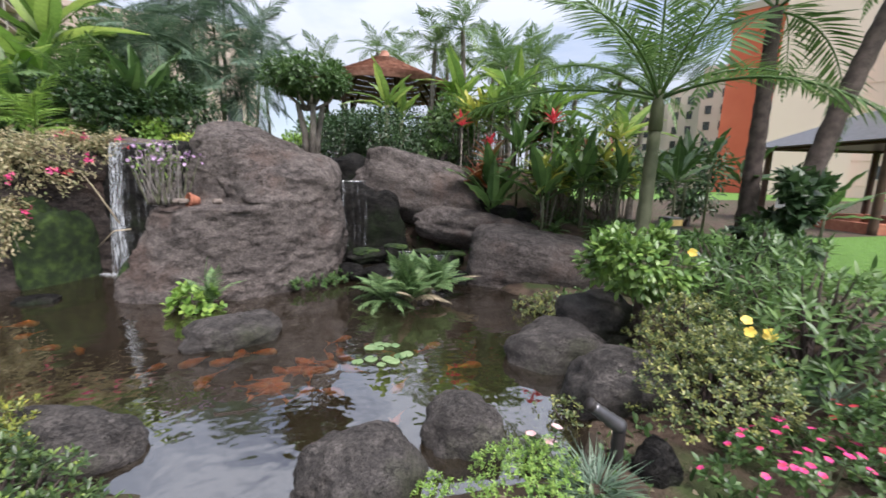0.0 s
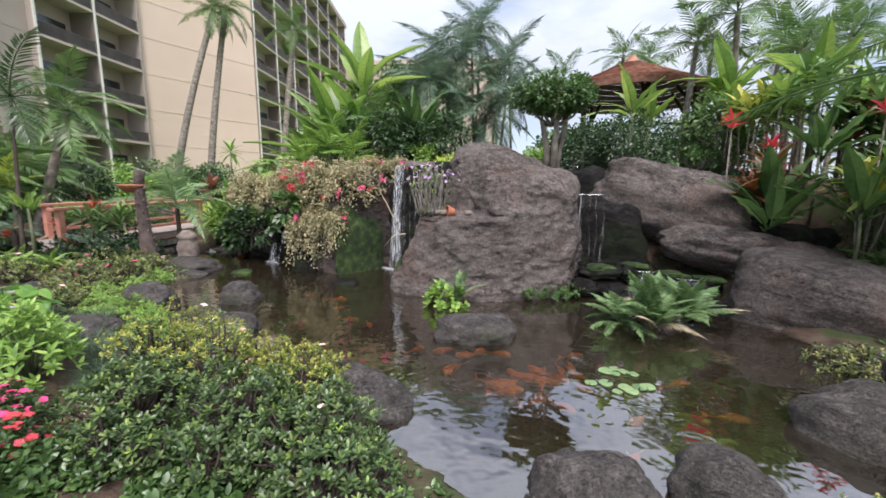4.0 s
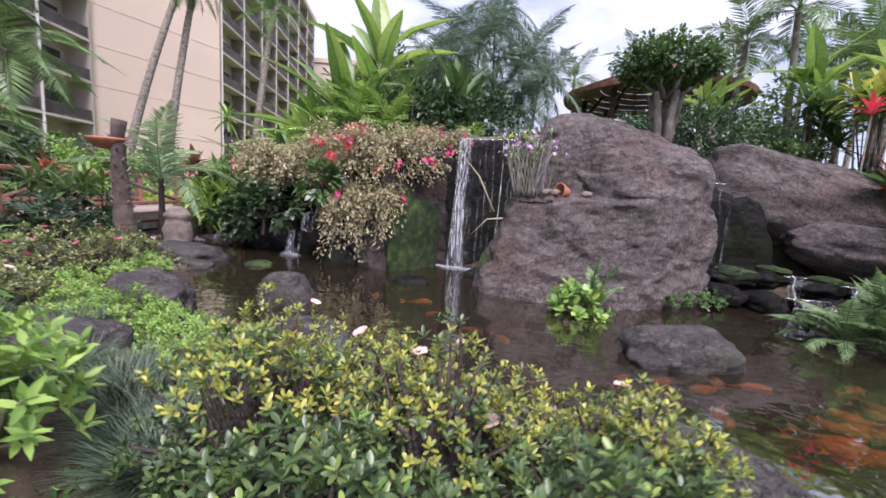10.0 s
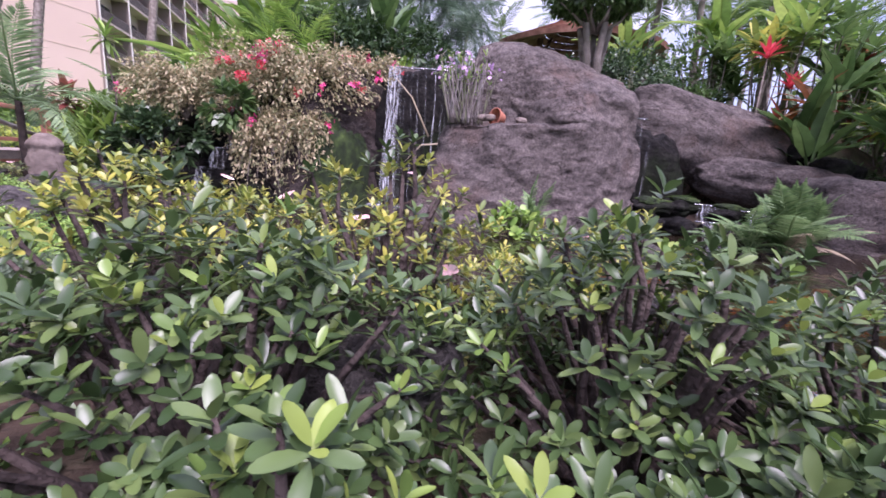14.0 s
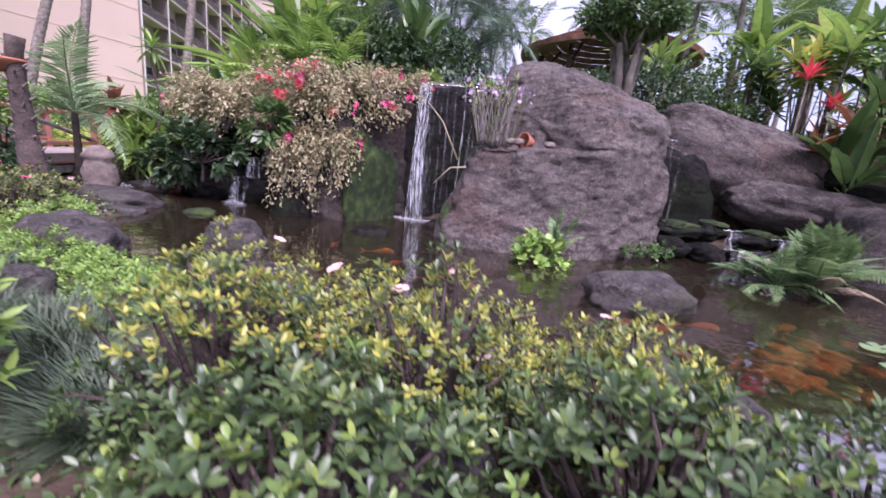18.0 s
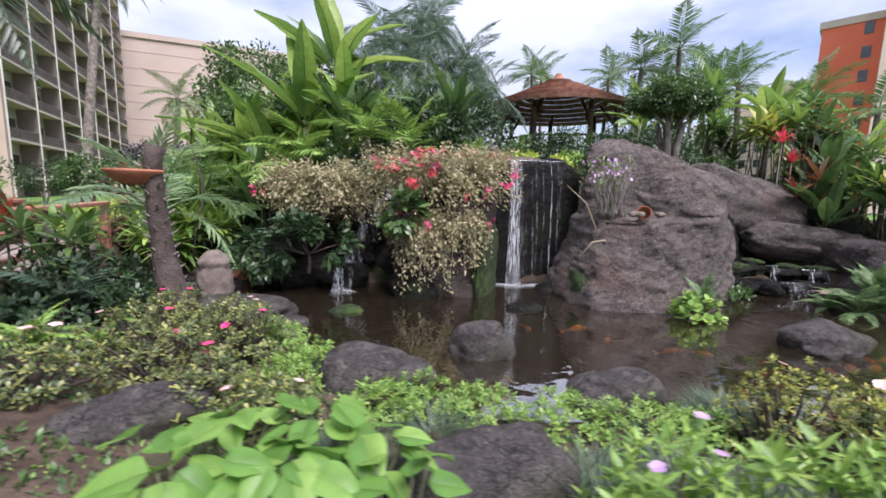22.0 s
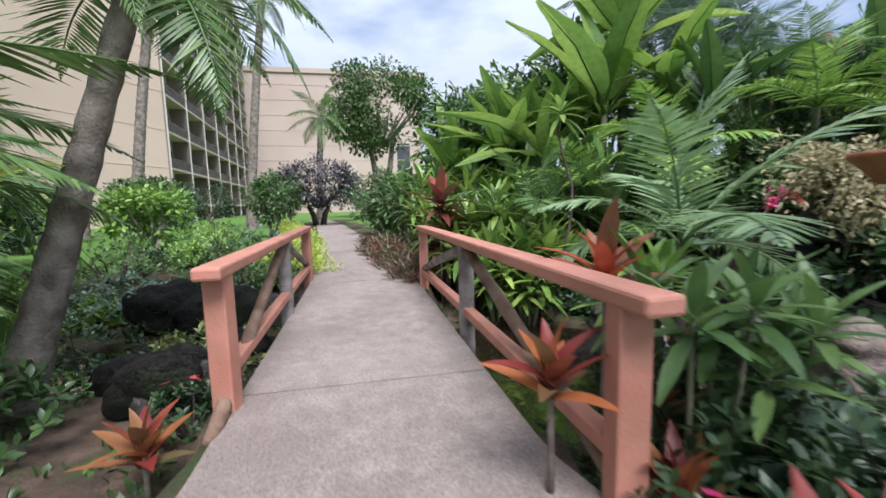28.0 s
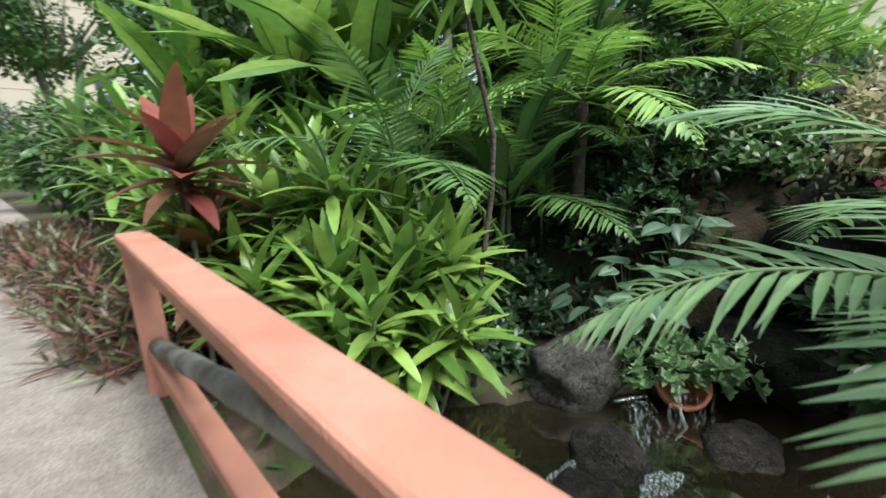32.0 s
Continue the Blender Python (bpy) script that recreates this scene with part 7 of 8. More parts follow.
# thicket of ti, ginger and heliconia on the right bank
rt = np.random.default_rng(17)
for k in range(46):
    x, y = rt.uniform(6.8, 12.5), rt.uniform(8.9, 14.0)
    h = rt.uniform(1.2, 3.0)
    mat = ("green", "ltgreen", "frondgreen", "dracaena", "ltgreen", "newleaf", "tired" if k % 3 else "green")[k % 7]
    if k % 3:
        ti_plant(P(x, y), 3, h, "green ti plant with broad glossy blades", mat, 220 + k, (0.65, 0.16), 18, 0.4, group="green ti plants")
    else:
        paddle_plant("heliconia", P(x, y), 9, (0.95, 0.26), "heliconia with broad upright leaves", mat, h * 0.55, 220 + k, (6, 60), "heliconia", "heliconias", key="heli", scale=(0.8, 1.3), spread=0.1)
for k, (x, y, z) in enumerate([(6.3, 10.75, 3.55), (8.3, 9.6, 3.6), (9.1, 9.2, 2.9), (7.3, 11.2, 3.1)]):
    ti_plant((x, y, gz(x, y)), 1, z - gz(x, y), "ti plant with a bright red crown on a bare cane", "red" if k != 2 else "tired", 260 + k, (0.36, 0.1), 14, 0, group="red ti plants", tilt=(5, 60))
for k, (x, y) in enumerate([(7.2, 9.2), (8.2, 9.0), (9.0, 8.4), (6.7, 9.9), (8.8, 9.8)]):
    fern(P(x, y), 12, 0.6, "low green fern under the thicket", 270 + k, "green", group="bank ferns", key="fernS")

# gardenia, variegated shrubs and allamanda on the near right bank
tree("gardenia", P(6.6, 4.35), 0.75, (0.85, 0.75, 0.42), "small gardenia tree with glossy bright leaves", "gardenia", 280, 2600, (0.13, 0.06), 0.06, 1, "darkbark", crown_z=1.15, limbs=7)
whorl_shrub("variegated_shrub", P(6.15, 2.85, -0.02), (0.8, 0.65, 0.8), 281, "croton", "small-leaved variegated yellow-green shrub", 800, 7, (0.046, 0.023), group="variegated shrubs")
whorl_shrub("variegated_shrub", P(6.7, 3.6, -0.02), (0.8, 0.7, 0.95), 282, "croton", "small-leaved variegated dark shrub", 640, 7, (0.046, 0.023), group="variegated shrubs")
whorl_shrub("variegated_shrub", P(6.3, 6.1, 0.0), (0.55, 0.4, 0.4), 283, "croton", "small-leaved variegated shrub beside the lava rocks", 160, 7, (0.06, 0.028), group="variegated shrubs")
whorl_shrub("variegated_shrub", P(4.95, 3.3, -0.02), (0.35, 0.3, 0.35), 284, "croton", "small-leaved variegated shrub at the water", 90, 7, (0.05, 0.024), group="variegated shrubs")
allam = whorl_shrub("allamanda", P(7.6, 3.0), (1.2, 0.95, 1.15), 285, "frondgreen", "sprawling allamanda with yellow trumpet flowers", 260, 7, (0.15, 0.05), "lance")
whorl_shrub("allamanda", P(8.3, 4.4), (1.3, 0.9, 1.25), 286, "green", "sprawling allamanda with glossy leaves", 240, 7, (0.15, 0.05), "lance")
ra = np.random.default_rng(2)
for fx, fy, fz, way in ((6.93, 3.95, 1.42, (-0.6, -0.8, 0.3)), (6.22, 2.66, 1.0, (-0.6, -0.8, 0.3)), (6.4, 2.62, 0.97, (-0.5, -0.8, 0.4)), (6.3, 2.76, 1.06, (-0.4, -0.6, 0.7))):
    bloom(allam, allam.matrix_basis.inverted() @ Vector((fx, fy, fz)), way, 0.06, "yellow", ra)


def impatiens(at, size, seed, mat, label, clusters=90, count=40, rad=0.03):
    return whorl_shrub("impatiens", at, size, seed, "green", label, clusters, 7, (0.075, 0.035), "oval", (mat, count, rad), "impatiens", "flower bed", 8, "cane", inner=0.25)


impatiens(P(6.0, 1.9), (0.7, 0.55, 0.34), 290, "pink", "bed of crimson impatiens", 150, 60)
impatiens(P(6.9, 1.7), (0.7, 0.55, 0.34), 291, "red", "bed of red impatiens", 150, 40)
whorl_shrub("cushion_plant", P(4.05, 2.45), (0.42, 0.36, 0.32), 292, "ltgreen", "dense bright green cushion plant", 420, 6, (0.03, 0.012), "oval", category="plant", branches=0)
blade_clump(P(4.55, 2.35), 220, 0.3, 0.012, "tuft of grey-green grass", 293, group="grass tufts", radius=0.14)
blade_clump(P(7.2, 2.5), 220, 0.35, 0.012, "tuft of grey-green grass", 294, group="grass tufts", radius=0.2)
whorl_shrub("lantana", P(4.35, 2.7), (0.2, 0.2, 0.3), 295, "green", "small plant with pale pink flowers", 26, 7, (0.06, 0.03), "oval", ("palepink", 4, 0.05), category="flower", branches=6)
whorl_shrub("cushion_plant", P(3.45, 2.75), (0.16, 0.13, 0.12), 296, "ltgreen", "small green tuft between the rim rocks", 60, 6, (0.03, 0.012), "oval", category="plant", branches=0)

# ferns in the pond
fern((4.15, 6.9, 0.05), 30, 1.05, "large green fern growing out of the pond", 300, tilt=(4, 66), sag=0.35, dry=3, leaf=0.15, width=0.022, pairs=40, key="fernB")
fern((4.75, 7.3, 0.1), 24, 0.95, "pale green fern with drying fronds beside the cascade", 301, tilt=(8, 70), sag=0.4, dry=4, leaf=0.15, width=0.022, pairs=40, key="fernC")
fern((3.75, 7.0, 0.05), 18, 0.85, "pale green fern at the waterline", 306, tilt=(15, 84), sag=0.45, key="fernM")
fern((3.6, 7.4, 0.05), 10, 0.7, "small fern at the waterline", 304, "ltgreen", key="fernS")
fern((0.95, 7.4, 0.05), 8, 0.75, "small fern with upright fronds before the boulder", 302, tilt=(2, 55), sag=0.3, key="fernU")
whorl_shrub("water_plant", (0.75, 7.3, 0.0), (0.42, 0.3, 0.34), 303, "ltgreen", "bright green leafy plant at the foot of the boulder", 40, 6, (0.13, 0.1), "oval", category="plant", branches=8, branch="cane")
for k, (x, y) in enumerate([(1.6, 8.1), (2.2, 8.15), (2.7, 8.3), (3.0, 8.6), (3.2, 9.0), (0.3, 8.0)]):
    whorl_shrub("bank_weeds", (x, y, 0.03), (0.28, 0.16, 0.2), 310 + k, "green", "low green weeds along the boulder foot", 30, 6, (0.07, 0.04), "oval", category="plant", branches=0, group="boulder foot weeds")

# ---- shrubs on the near bank ----
GL = "low evergreen shrub with glossy spoon-shaped leaves"
for k, (x, y, sx, sy, sz, n, lf) in enumerate([(-0.95, 2.75, 0.55, 0.5, 0.62, 190, 0.085), (0.15, 2.85, 0.55, 0.5, 0.64, 190, 0.085), (-1.45, 3.35, 0.55, 0.5, 0.72, 190, 0.08), (0.85, 2.75, 0.6, 0.5, 0.62, 190, 0.08), (-0.6, 3.35, 0.5, 0.42, 0.78, 170, 0.075), (0.35, 3.4, 0.5, 0.4, 0.58, 150, 0.075), (1.25, 2.35, 0.5, 0.45, 0.55, 150, 0.08)]):
    whorl_shrub("evergreen_shrub", P(x, y, -0.02), (sx, sy, sz), 320 + k, "glossleaf", GL, int(n * 1.75), 8, (lf * 0.66, lf * 0.27), "oval", flowers=("palepink", 1, 0.03) if k in (3, 4) else None, group="glossy shrubs", branches=60, skirt=0.15, tips="newleaf" if y > 3.2 else "freshleaf", fine=True, dry=1, inner=0.15, tip_p=0.9 if y > 3.2 else 0.4)
for k, (x, y, s) in enumerate([(-0.2, 3.75, 0.36), (-1.05, 3.95, 0.4), (-1.75, 4.05, 0.45), (-0.65, 3.9, 0.34), (0.35, 3.75, 0.32)]):
    whorl_shrub("variegated_shrub", P(x, y, -0.02), (s, s, s * 1.5), 330 + k, "croton", "small variegated shrub with yellow shoots", 220, 8, (0.045, 0.019), "oval", flowers=("palepink", 1, 0.045), group="yellow-tipped shrubs", branches=36, tips="newleaf", fine=True, tip_p=0.95)
# front edge of the shrubs, close to the path
for k, (x, y) in enumerate([(-0.62, 2.28), (-0.2, 2.3), (0.3, 2.3)]):
    whorl_shrub("evergreen_shrub", P(x, y, -0.02), (0.26, 0.2, 0.5), 336 + k, "glossleaf", GL, 60, 8, (0.062, 0.024), "oval", group="glossy shrubs", branches=30, skirt=0.2, tips="freshleaf", fine=True, tip_p=0.3)
impatiens(P(-2.15, 2.4), (0.52, 0.4, 0.32), 340, "pink", "bed of magenta and red impatiens", 190, 110, 0.036)
impatiens(P(-1.65, 2.15), (0.42, 0.3, 0.28), 341, "red", "bed of red impatiens", 130, 60, 0.036)
impatiens(P(-4.3, 2.75), (0.6, 0.4, 0.36), 342, "palepink", "bed of pale pink impatiens", 130, 14)
impatiens(P(-5.6, 3.0), (0.6, 0.35, 0.36), 343, "palepink", "bed of pale pink impatiens", 120, 12)
whorl_shrub("balsam", P(-2.75, 3.05), (0.5, 0.42, 0.72), 344, "ltgreen", "bushy light green balsam", 110, 7, (0.12, 0.05), "lance", category="plant", branches=14, branch="cane")
whorl_shrub("balsam", P(-3.4, 3.3), (0.48, 0.4, 0.62), 345, "ltgreen", "bushy light green balsam", 110, 7, (0.1, 0.045), "lance", ("mauve", 3, 0.04), category="plant", branches=10, branch="cane")
for k, (x, y, n) in enumerate([(-1.45, 1.65, 200), (-1.1, 1.4, 160), (-1.8, 1.6, 200), (-2.4, 1.85, 200), (-2.0, 1.45, 160), (-2.9, 2.1, 160), (-4.5, 4.0, 200), (-4.9, 4.5, 160), (-3.3, 3.9, 200), (-4.2, 4.75, 120), (-2.35, 3.6, 260), (-2.0, 3.35, 260), (-2.75, 3.9, 200), (-1.7, 4.55, 200), (0.7, 1.5, 200), (1.3, 1.6, 160)]):
    blade_clump(P(x, y), n * 3, 0.3, 0.009, "tuft of grey-green mondo grass", 350 + k, "mondo", group="grass tufts", radius=0.2)
for k, (x, y, s) in enumerate([(-2.6, 4.45, 0.42), (-3.1, 4.75, 0.4), (-4.15, 5.25, 0.45), (-3.7, 5.1, 0.4), (-4.6, 5.1, 0.35), (-5.3, 6.3, 0.35), (-5.5, 5.7, 0.4), (-5.7, 7.0, 0.35), (-2.1, 4.35, 0.35)]):
    whorl_shrub("groundcover_plant", P(x, y), (s, s * 0.8, 0.26), 360 + k, "ltgreen", "bright green feathery ground-cover plant at the pond edge", 150, 7, (0.05, 0.02), "oval", category="plant", branches=0, group="ground-cover plants")


def taro(at, n, leaf, seed, label, mat="ltgreen", height=0.45):
    r = np.random.default_rng(seed)
    ob = thing("taro", at, label, "taro", "taro plants")
    for i in range(n):
        a = i * 2.4 + r.uniform(-0.3, 0.3)
        k = r.uniform(0.25, 1.0)
        top = np.array([math.cos(a) * k * 0.3, math.sin(a) * k * 0.3, height * r.uniform(0.65, 1.1)])
        log("stalk", (top[0] * 0.15, top[1] * 0.15, -0.03), top, 0.009, 0.006, "cane", ob, sides=5)
        key = f"taro{i % 3}{leaf}"
        if key not in CACHE:
            b = Bunch()
            s = np.linspace(0, 1, 9)
            w = leaf * 0.42 * np.sin(np.clip(s, 0, 1) ** 0.62 * math.pi) ** 0.75 + 0.004
            x = -0.28 * leaf + 1.25 * leaf * s
            z = 0.02 - 0.3 * leaf * s**2 * (0.5 + 0.3 * (i % 3))
            mid = np.stack([np.maximum(x, 0.0), 0 * s, z], 1)
            for side in (1, -1):
                half = np.stack([x, side * w * 0.55, z + w * 0.2], 1)
                edge = np.stack([x - 0.03 * leaf, side * w, z + w * 0.16 + 0.02 * leaf * np.sin(s * 12)], 1)
                vv, ff = [], []
                for j in range(9):
                    vv += [mid[j], half[j], edge[j]]
                    if j:
                        q = 3 * (j - 1)
                        quads = [(q, q + 3, q + 4, q + 1), (q + 1, q + 4, q + 5, q + 2)]
                        ff += quads if side > 0 else [t[::-1] for t in quads]
                b.add(vv, ff)
            CACHE[key] = b.mesh("leaf")
            CACHE[key].shade_smooth()
        q = place_mesh("leaf", CACHE[key], M[mat], ob)
        q.matrix_basis = Matrix.Translation(top) @ pose(0, 0, 0, r.uniform(-20, 20), r.uniform(-14, 28), math.degrees(a)) @ Matrix.Scale(r.uniform(0.7, 1.1), 4)
    return ob


for k, (x, y, n) in enumerate([(-5.1, 3.85, 12), (-5.5, 4.4, 11), (-4.6, 3.6, 10), (-4.75, 4.1, 10), (-5.6, 3.75, 9), (-5.0, 4.4, 9)]):
    taro(P(x, y), n + 1, 0.225, 380 + k, "taro with large light green heart-shaped leaves", "taroleaf", 0.46)
for k, (x, y) in enumerate([(-6.95, 11.65), (-6.65, 11.95), (-6.5, 11.5), (-7.1, 12.0), (-6.2, 11.75)]):
    taro(P(x, y, 0.02), 11, 0.24, 390 + k, "taro with blue-green heart-shaped leaves at the cascade", "bluegreen", 0.5)
for k, (x, y) in enumerate([(-6.8, 11.2), (-6.55, 11.05), (-6.95, 11.45), (-6.75, 11.0), (-7.2, 11.3)]):
    whorl_shrub("vine_leaves", (x, y, 0.2), (0.34, 0.32, 0.3), 395 + k, "paleleaf", "light green vine trailing over the stones", 44, 6, (0.085, 0.06), "heart", category="vine", branches=0, group="trailing vines")

# shrubs, roses and ferns between path and pond towards the bridge
for k, (x, y, sx, sz) in enumerate([(-6.55, 6.0, 0.6, 0.6), (-6.95, 6.75, 0.6, 0.62), (-5.95, 6.6, 0.5, 0.55), (-6.3, 7.4, 0.5, 0.5), (-7.0, 7.6, 0.5, 0.55), (-7.15, 5.4, 0.5, 0.45), (-6.0, 5.4, 0.45, 0.42), (-5.4, 5.0, 0.4, 0.4)]):
    whorl_shrub("variegated_shrub", P(x, y, -0.02), (sx, sx * 0.85, sz), 400 + k, "croton", "open variegated shrub with bare lower stems", 150, 8, (0.06, 0.028), flowers=("palepink" if k % 2 else "pink", 2, 0.045), group="open variegated shrubs", branches=40)
for k, (x, y, n, L) in enumerate([(-7.75, 6.35, 16, 0.6), (-8.2, 6.1, 14, 0.55), (-7.4, 6.7, 12, 0.55), (-8.3, 5.6, 12, 0.5), (-7.2, 7.4, 9, 0.55), (-7.9, 5.7, 9, 0.6)]):
    fern(P(x, y), n, L, "bright yellow-green fern beside the path", 410 + k, "ltgreen", group="path ferns", key=f"fernP{L}", pairs=32, leaf=0.12, width=0.026)
for k, (x, y, s) in enumerate([(-8.9, 7.5, 0.75), (-8.7, 8.4, 0.85), (-8.25, 7.5, 0.85), (-8.3, 8.6, 0.7), (-9.35, 6.0, 0.42), (-9.45, 5.55, 0.4), (-9.2, 6.6, 0.4), (-8.9, 5.6, 0.4), (-7.6, 8.0, 0.45), (-8.0, 8.6, 0.5)]):
    whorl_shrub("dark_shrub", P(x, y), (s, s, s * 1.05), 420 + k, "dkgreen", "dark green leafy shrub between path and pond", 130, 7, (0.11, 0.05), "oval", group="dark shrubs", branches=10)
for k, (x, y, h) in enumerate([(-8.75, 8.9, 1.5), (-8.45, 8.2, 1.2), (-8.95, 8.1, 1.3)]):
    ti_plant(P(x, y), 4, h, "leafy green ti plant behind the path shrubs", "ltgreen" if k == 0 else "frondgreen", 432 + k, (0.42, 0.1), 14, 0.35, group="green ti plants", trunk="cane", tilt=(8, 100))
whorl_shrub("pentas", P(-9.25, 7.55), (0.22, 0.22, 0.5), 430, "green", "flowering plant with bright pink heads", 26, 7, (0.08, 0.035), "oval", ("pink", 5, 0.05), category="flower", branches=6)
for k, (x, y) in enumerate([(-9.3, 5.9), (-9.0, 5.1), (-8.4, 4.6), (-7.7, 4.6), (-9.45, 6.6), (-7.0, 4.0), (-8.7, 6.9)]):
    impatiens(P(x, y), (0.42, 0.36, 0.34), 440 + k, ("palepink", "mauve", "pink")[k % 3], "leafy bedding plants with a few small flowers", 80, 6)
for k, (x, y, h, mat, L) in enumerate([(-9.58, 6.7, 0.45, "tired", 0.36), (-9.82, 7.85, 0.6, "tired", 0.34), (-9.3, 8.45, 1.4, "redti", 0.44), (-9.25, 7.75, 0.45, "tired", 0.4), (-9.0, 8.4, 0.5, "bronze", 0.36), (-12.2, 8.5, 0.35, "tired", 0.36), (-9.3, 6.75, 0.5, "bronze", 0.34)]):
    ti_plant(P(x, y), 1, h, {"tired": "red and bronze ti plant beside the bridge rail", "redti": "bright orange-red ti plant on a bare cane", "bronze": "bronze-leaved ti plant beside the path"}[mat], mat, 450 + k, (L, L * 0.29), 15, 0, group="bridge ti plants", tilt=(8, 68), single=True)

# ---- left of the bridge ----
rl = np.random.default_rng(23)
whorl_shrub("bridge_flowers", P(-12.4, 9.3), (0.35, 0.3, 0.4), 460, "dkgreen", "dark leafy plant with red flowers at the bridge post", 50, 7, (0.08, 0.04), "oval", ("red", 5, 0.04), category="flower", branches=6)
for k in range(26):
    x, y = rl.uniform(-18, -13.0), rl.uniform(6.0, 16.0)
    s = rl.uniform(0.35, 0.8)
    whorl_shrub("lawn_shrub", P(x, y), (s, s, s), 470 + k, ("green", "ltgreen", "croton", "dkgreen")[k % 4], "leafy garden shrub on the far side of the bridge", 90, 7, (0.13, 0.06), "oval", group="lawn shrubs", branches=8)
for k, (x, y) in enumerate([(-13.2, 14.8), (-13.6, 15.8), (-13.9, 17.2), (-14.6, 19.5), (-15.6, 22.5), (-16.5, 25), (-17.6, 28), (-15.0, 21.0), (-19.0, 31)]):
    whorl_shrub("golden_hedge", P(x, y), (0.8, 0.7, 0.6), 500 + k, "lime", "bright yellow-green clipped hedge along the path", 190, 7, (0.08, 0.04), "oval", group="golden hedge", branches=0)
tree("purple_tree", P(-18.6, 37.5), 1.5, (3.8, 3.4, 1.9), "dark purple-leaved spreading tree", "purple", 520, 5200, (0.26, 0.14), 0.2, 2, "darkbark", crown_z=3.2)
tree("courtyard_tree", (-15.5, 55, 0.5), 9, (7.2, 6.5, 5.0), "tall spreading tree with fine leaves before the far wing", "green", 521, 9000, (0.5, 0.24), 0.35, 2, "bark", crown_z=12.5, limbs=14, clumps=34, puff=0.36)
tree("courtyard_tree", (-20.5, 36, 0.5), 1.5, (1.7, 1.6, 1.6), "rounded green garden tree beside the path", "green", 522, 3000, (0.22, 0.1), 0.1, 2, "bark", crown_z=2.6)
tree("courtyard_tree", (-17.8, 26, 0.5), 1.0, (1.3, 1.2, 1.1), "rounded green garden tree beside the path", "green", 523, 2200, (0.2, 0.1), 0.08, 2, "bark", crown_z=1.9)
for k, (x, y, s) in enumerate([(-21, 22, 1.4), (-23, 26, 1.6), (-19, 19, 1.2), (-26, 30, 1.8), (-22, 17, 1.5), (-25, 21, 1.6), (-28, 25, 2.0), (-20, 13, 1.3), (-23, 11, 1.5), (-21, 8, 1.3), (-19, 5, 0.9), (-26, 14, 1.8), (-30, 34, 2.0), (-27, 38, 2.0), (-24, 44, 2.2)]):
    tree("lawn_tree", (x, y, 0.45), 0.5 * s, (1.1 * s, 1.0 * s, 0.8 * s), "bushy garden tree on the lawn", ("green", "dkgreen", "ltgreen")[k % 3], 530 + k, 1500, (0.24, 0.11), 0.07, 2, category="tree", crown_z=1.1 * s)

# ---- right of the bridge, beyond the stream ----
for k, (x, y) in enumerate([(-10.5, 13.7), (-10.7, 14.4), (-10.95, 15.1), (-11.2, 15.9), (-11.4, 16.7), (-11.7, 17.6), (-10.3, 14.4), (-10.5, 15.3), (-12.0, 18.6), (-11.0, 17.2)]):
    whorl_shrub("bronze_plant", P(x, y), (0.55, 0.5, 0.48), 560 + k, "bronze", "mounded plant with drooping reddish bronze strap leaves", 90, 9, (0.24, 0.03), "lance", category="plant", branches=0, group="bronze plants", fine=True, skirt=0.0)
for k, (x, y, h) in enumerate([(-9.55, 13.0, 0.5), (-9.1, 12.7, 0.45), (-8.9, 13.2, 0.65), (-9.4, 13.7, 0.6), (-8.55, 12.55, 0.3), (-9.9, 13.6, 0.35), (-8.4, 13.3, 0.4), (-9.8, 14.5, 0.5), (-9.0, 14.2, 0.6), (-8.2, 12.9, 0.1), (-9.3, 12.5, -0.2), (-8.8, 12.3, -0.3), (-10.1, 14.2, 0.2), (-10.3, 15.0, 0.3)]):
    ti_plant(P(x, y), 4 if k in (0, 1, 4) else 8, h + 1.15, "light green dracaena with long strap leaves", "dracaena", 580 + k, (0.58, 0.125), 14, 0.42, name="dracaena", category="dracaena", group="green dracaenas", trunk="cane", single=k in (0, 1, 4), tilt=(6, 105))
for k, (x, y, h) in enumerate([(-10.14, 13.3, 1.9), (-10.05, 13.5, 1.25)]):
    ti_plant(P(x, y), 1, h, "tall red-leaved ti plant behind the bridge rail", "wine", 600 + k, (0.62, 0.19), 22, 0, group="bridge ti plants", tilt=(14, 105), single=True)
tall = thing("tall_ti_plant", (-8.4, 12.2, 0.2), "green ti plant high on a bare crooked dark cane", "ti plant")
tube_part("cane", [(0, 0, -0.05), (0.1, 0.05, 0.8), (0.26, 0.1, 1.5), (0.27, 0.1, 1.95), (0.14, 0.12, 2.4), (0.06, 0.15, 2.75), (0.1, 0.15, 3.1)], [0.026, 0.022, 0.021, 0.022, 0.019, 0.018, 0.016], M["darkbark"], tall)
tc = Bunch(True)
strap_rosette(tc, np.array([0.1, 0.15, 3.12]), 22, 0.5, 0.1, np.random.default_rng(602), (10, 120), curl=0.4)
tc.part("rosette", M["dracaena"], tall)
rb2 = np.random.default_rng(31)
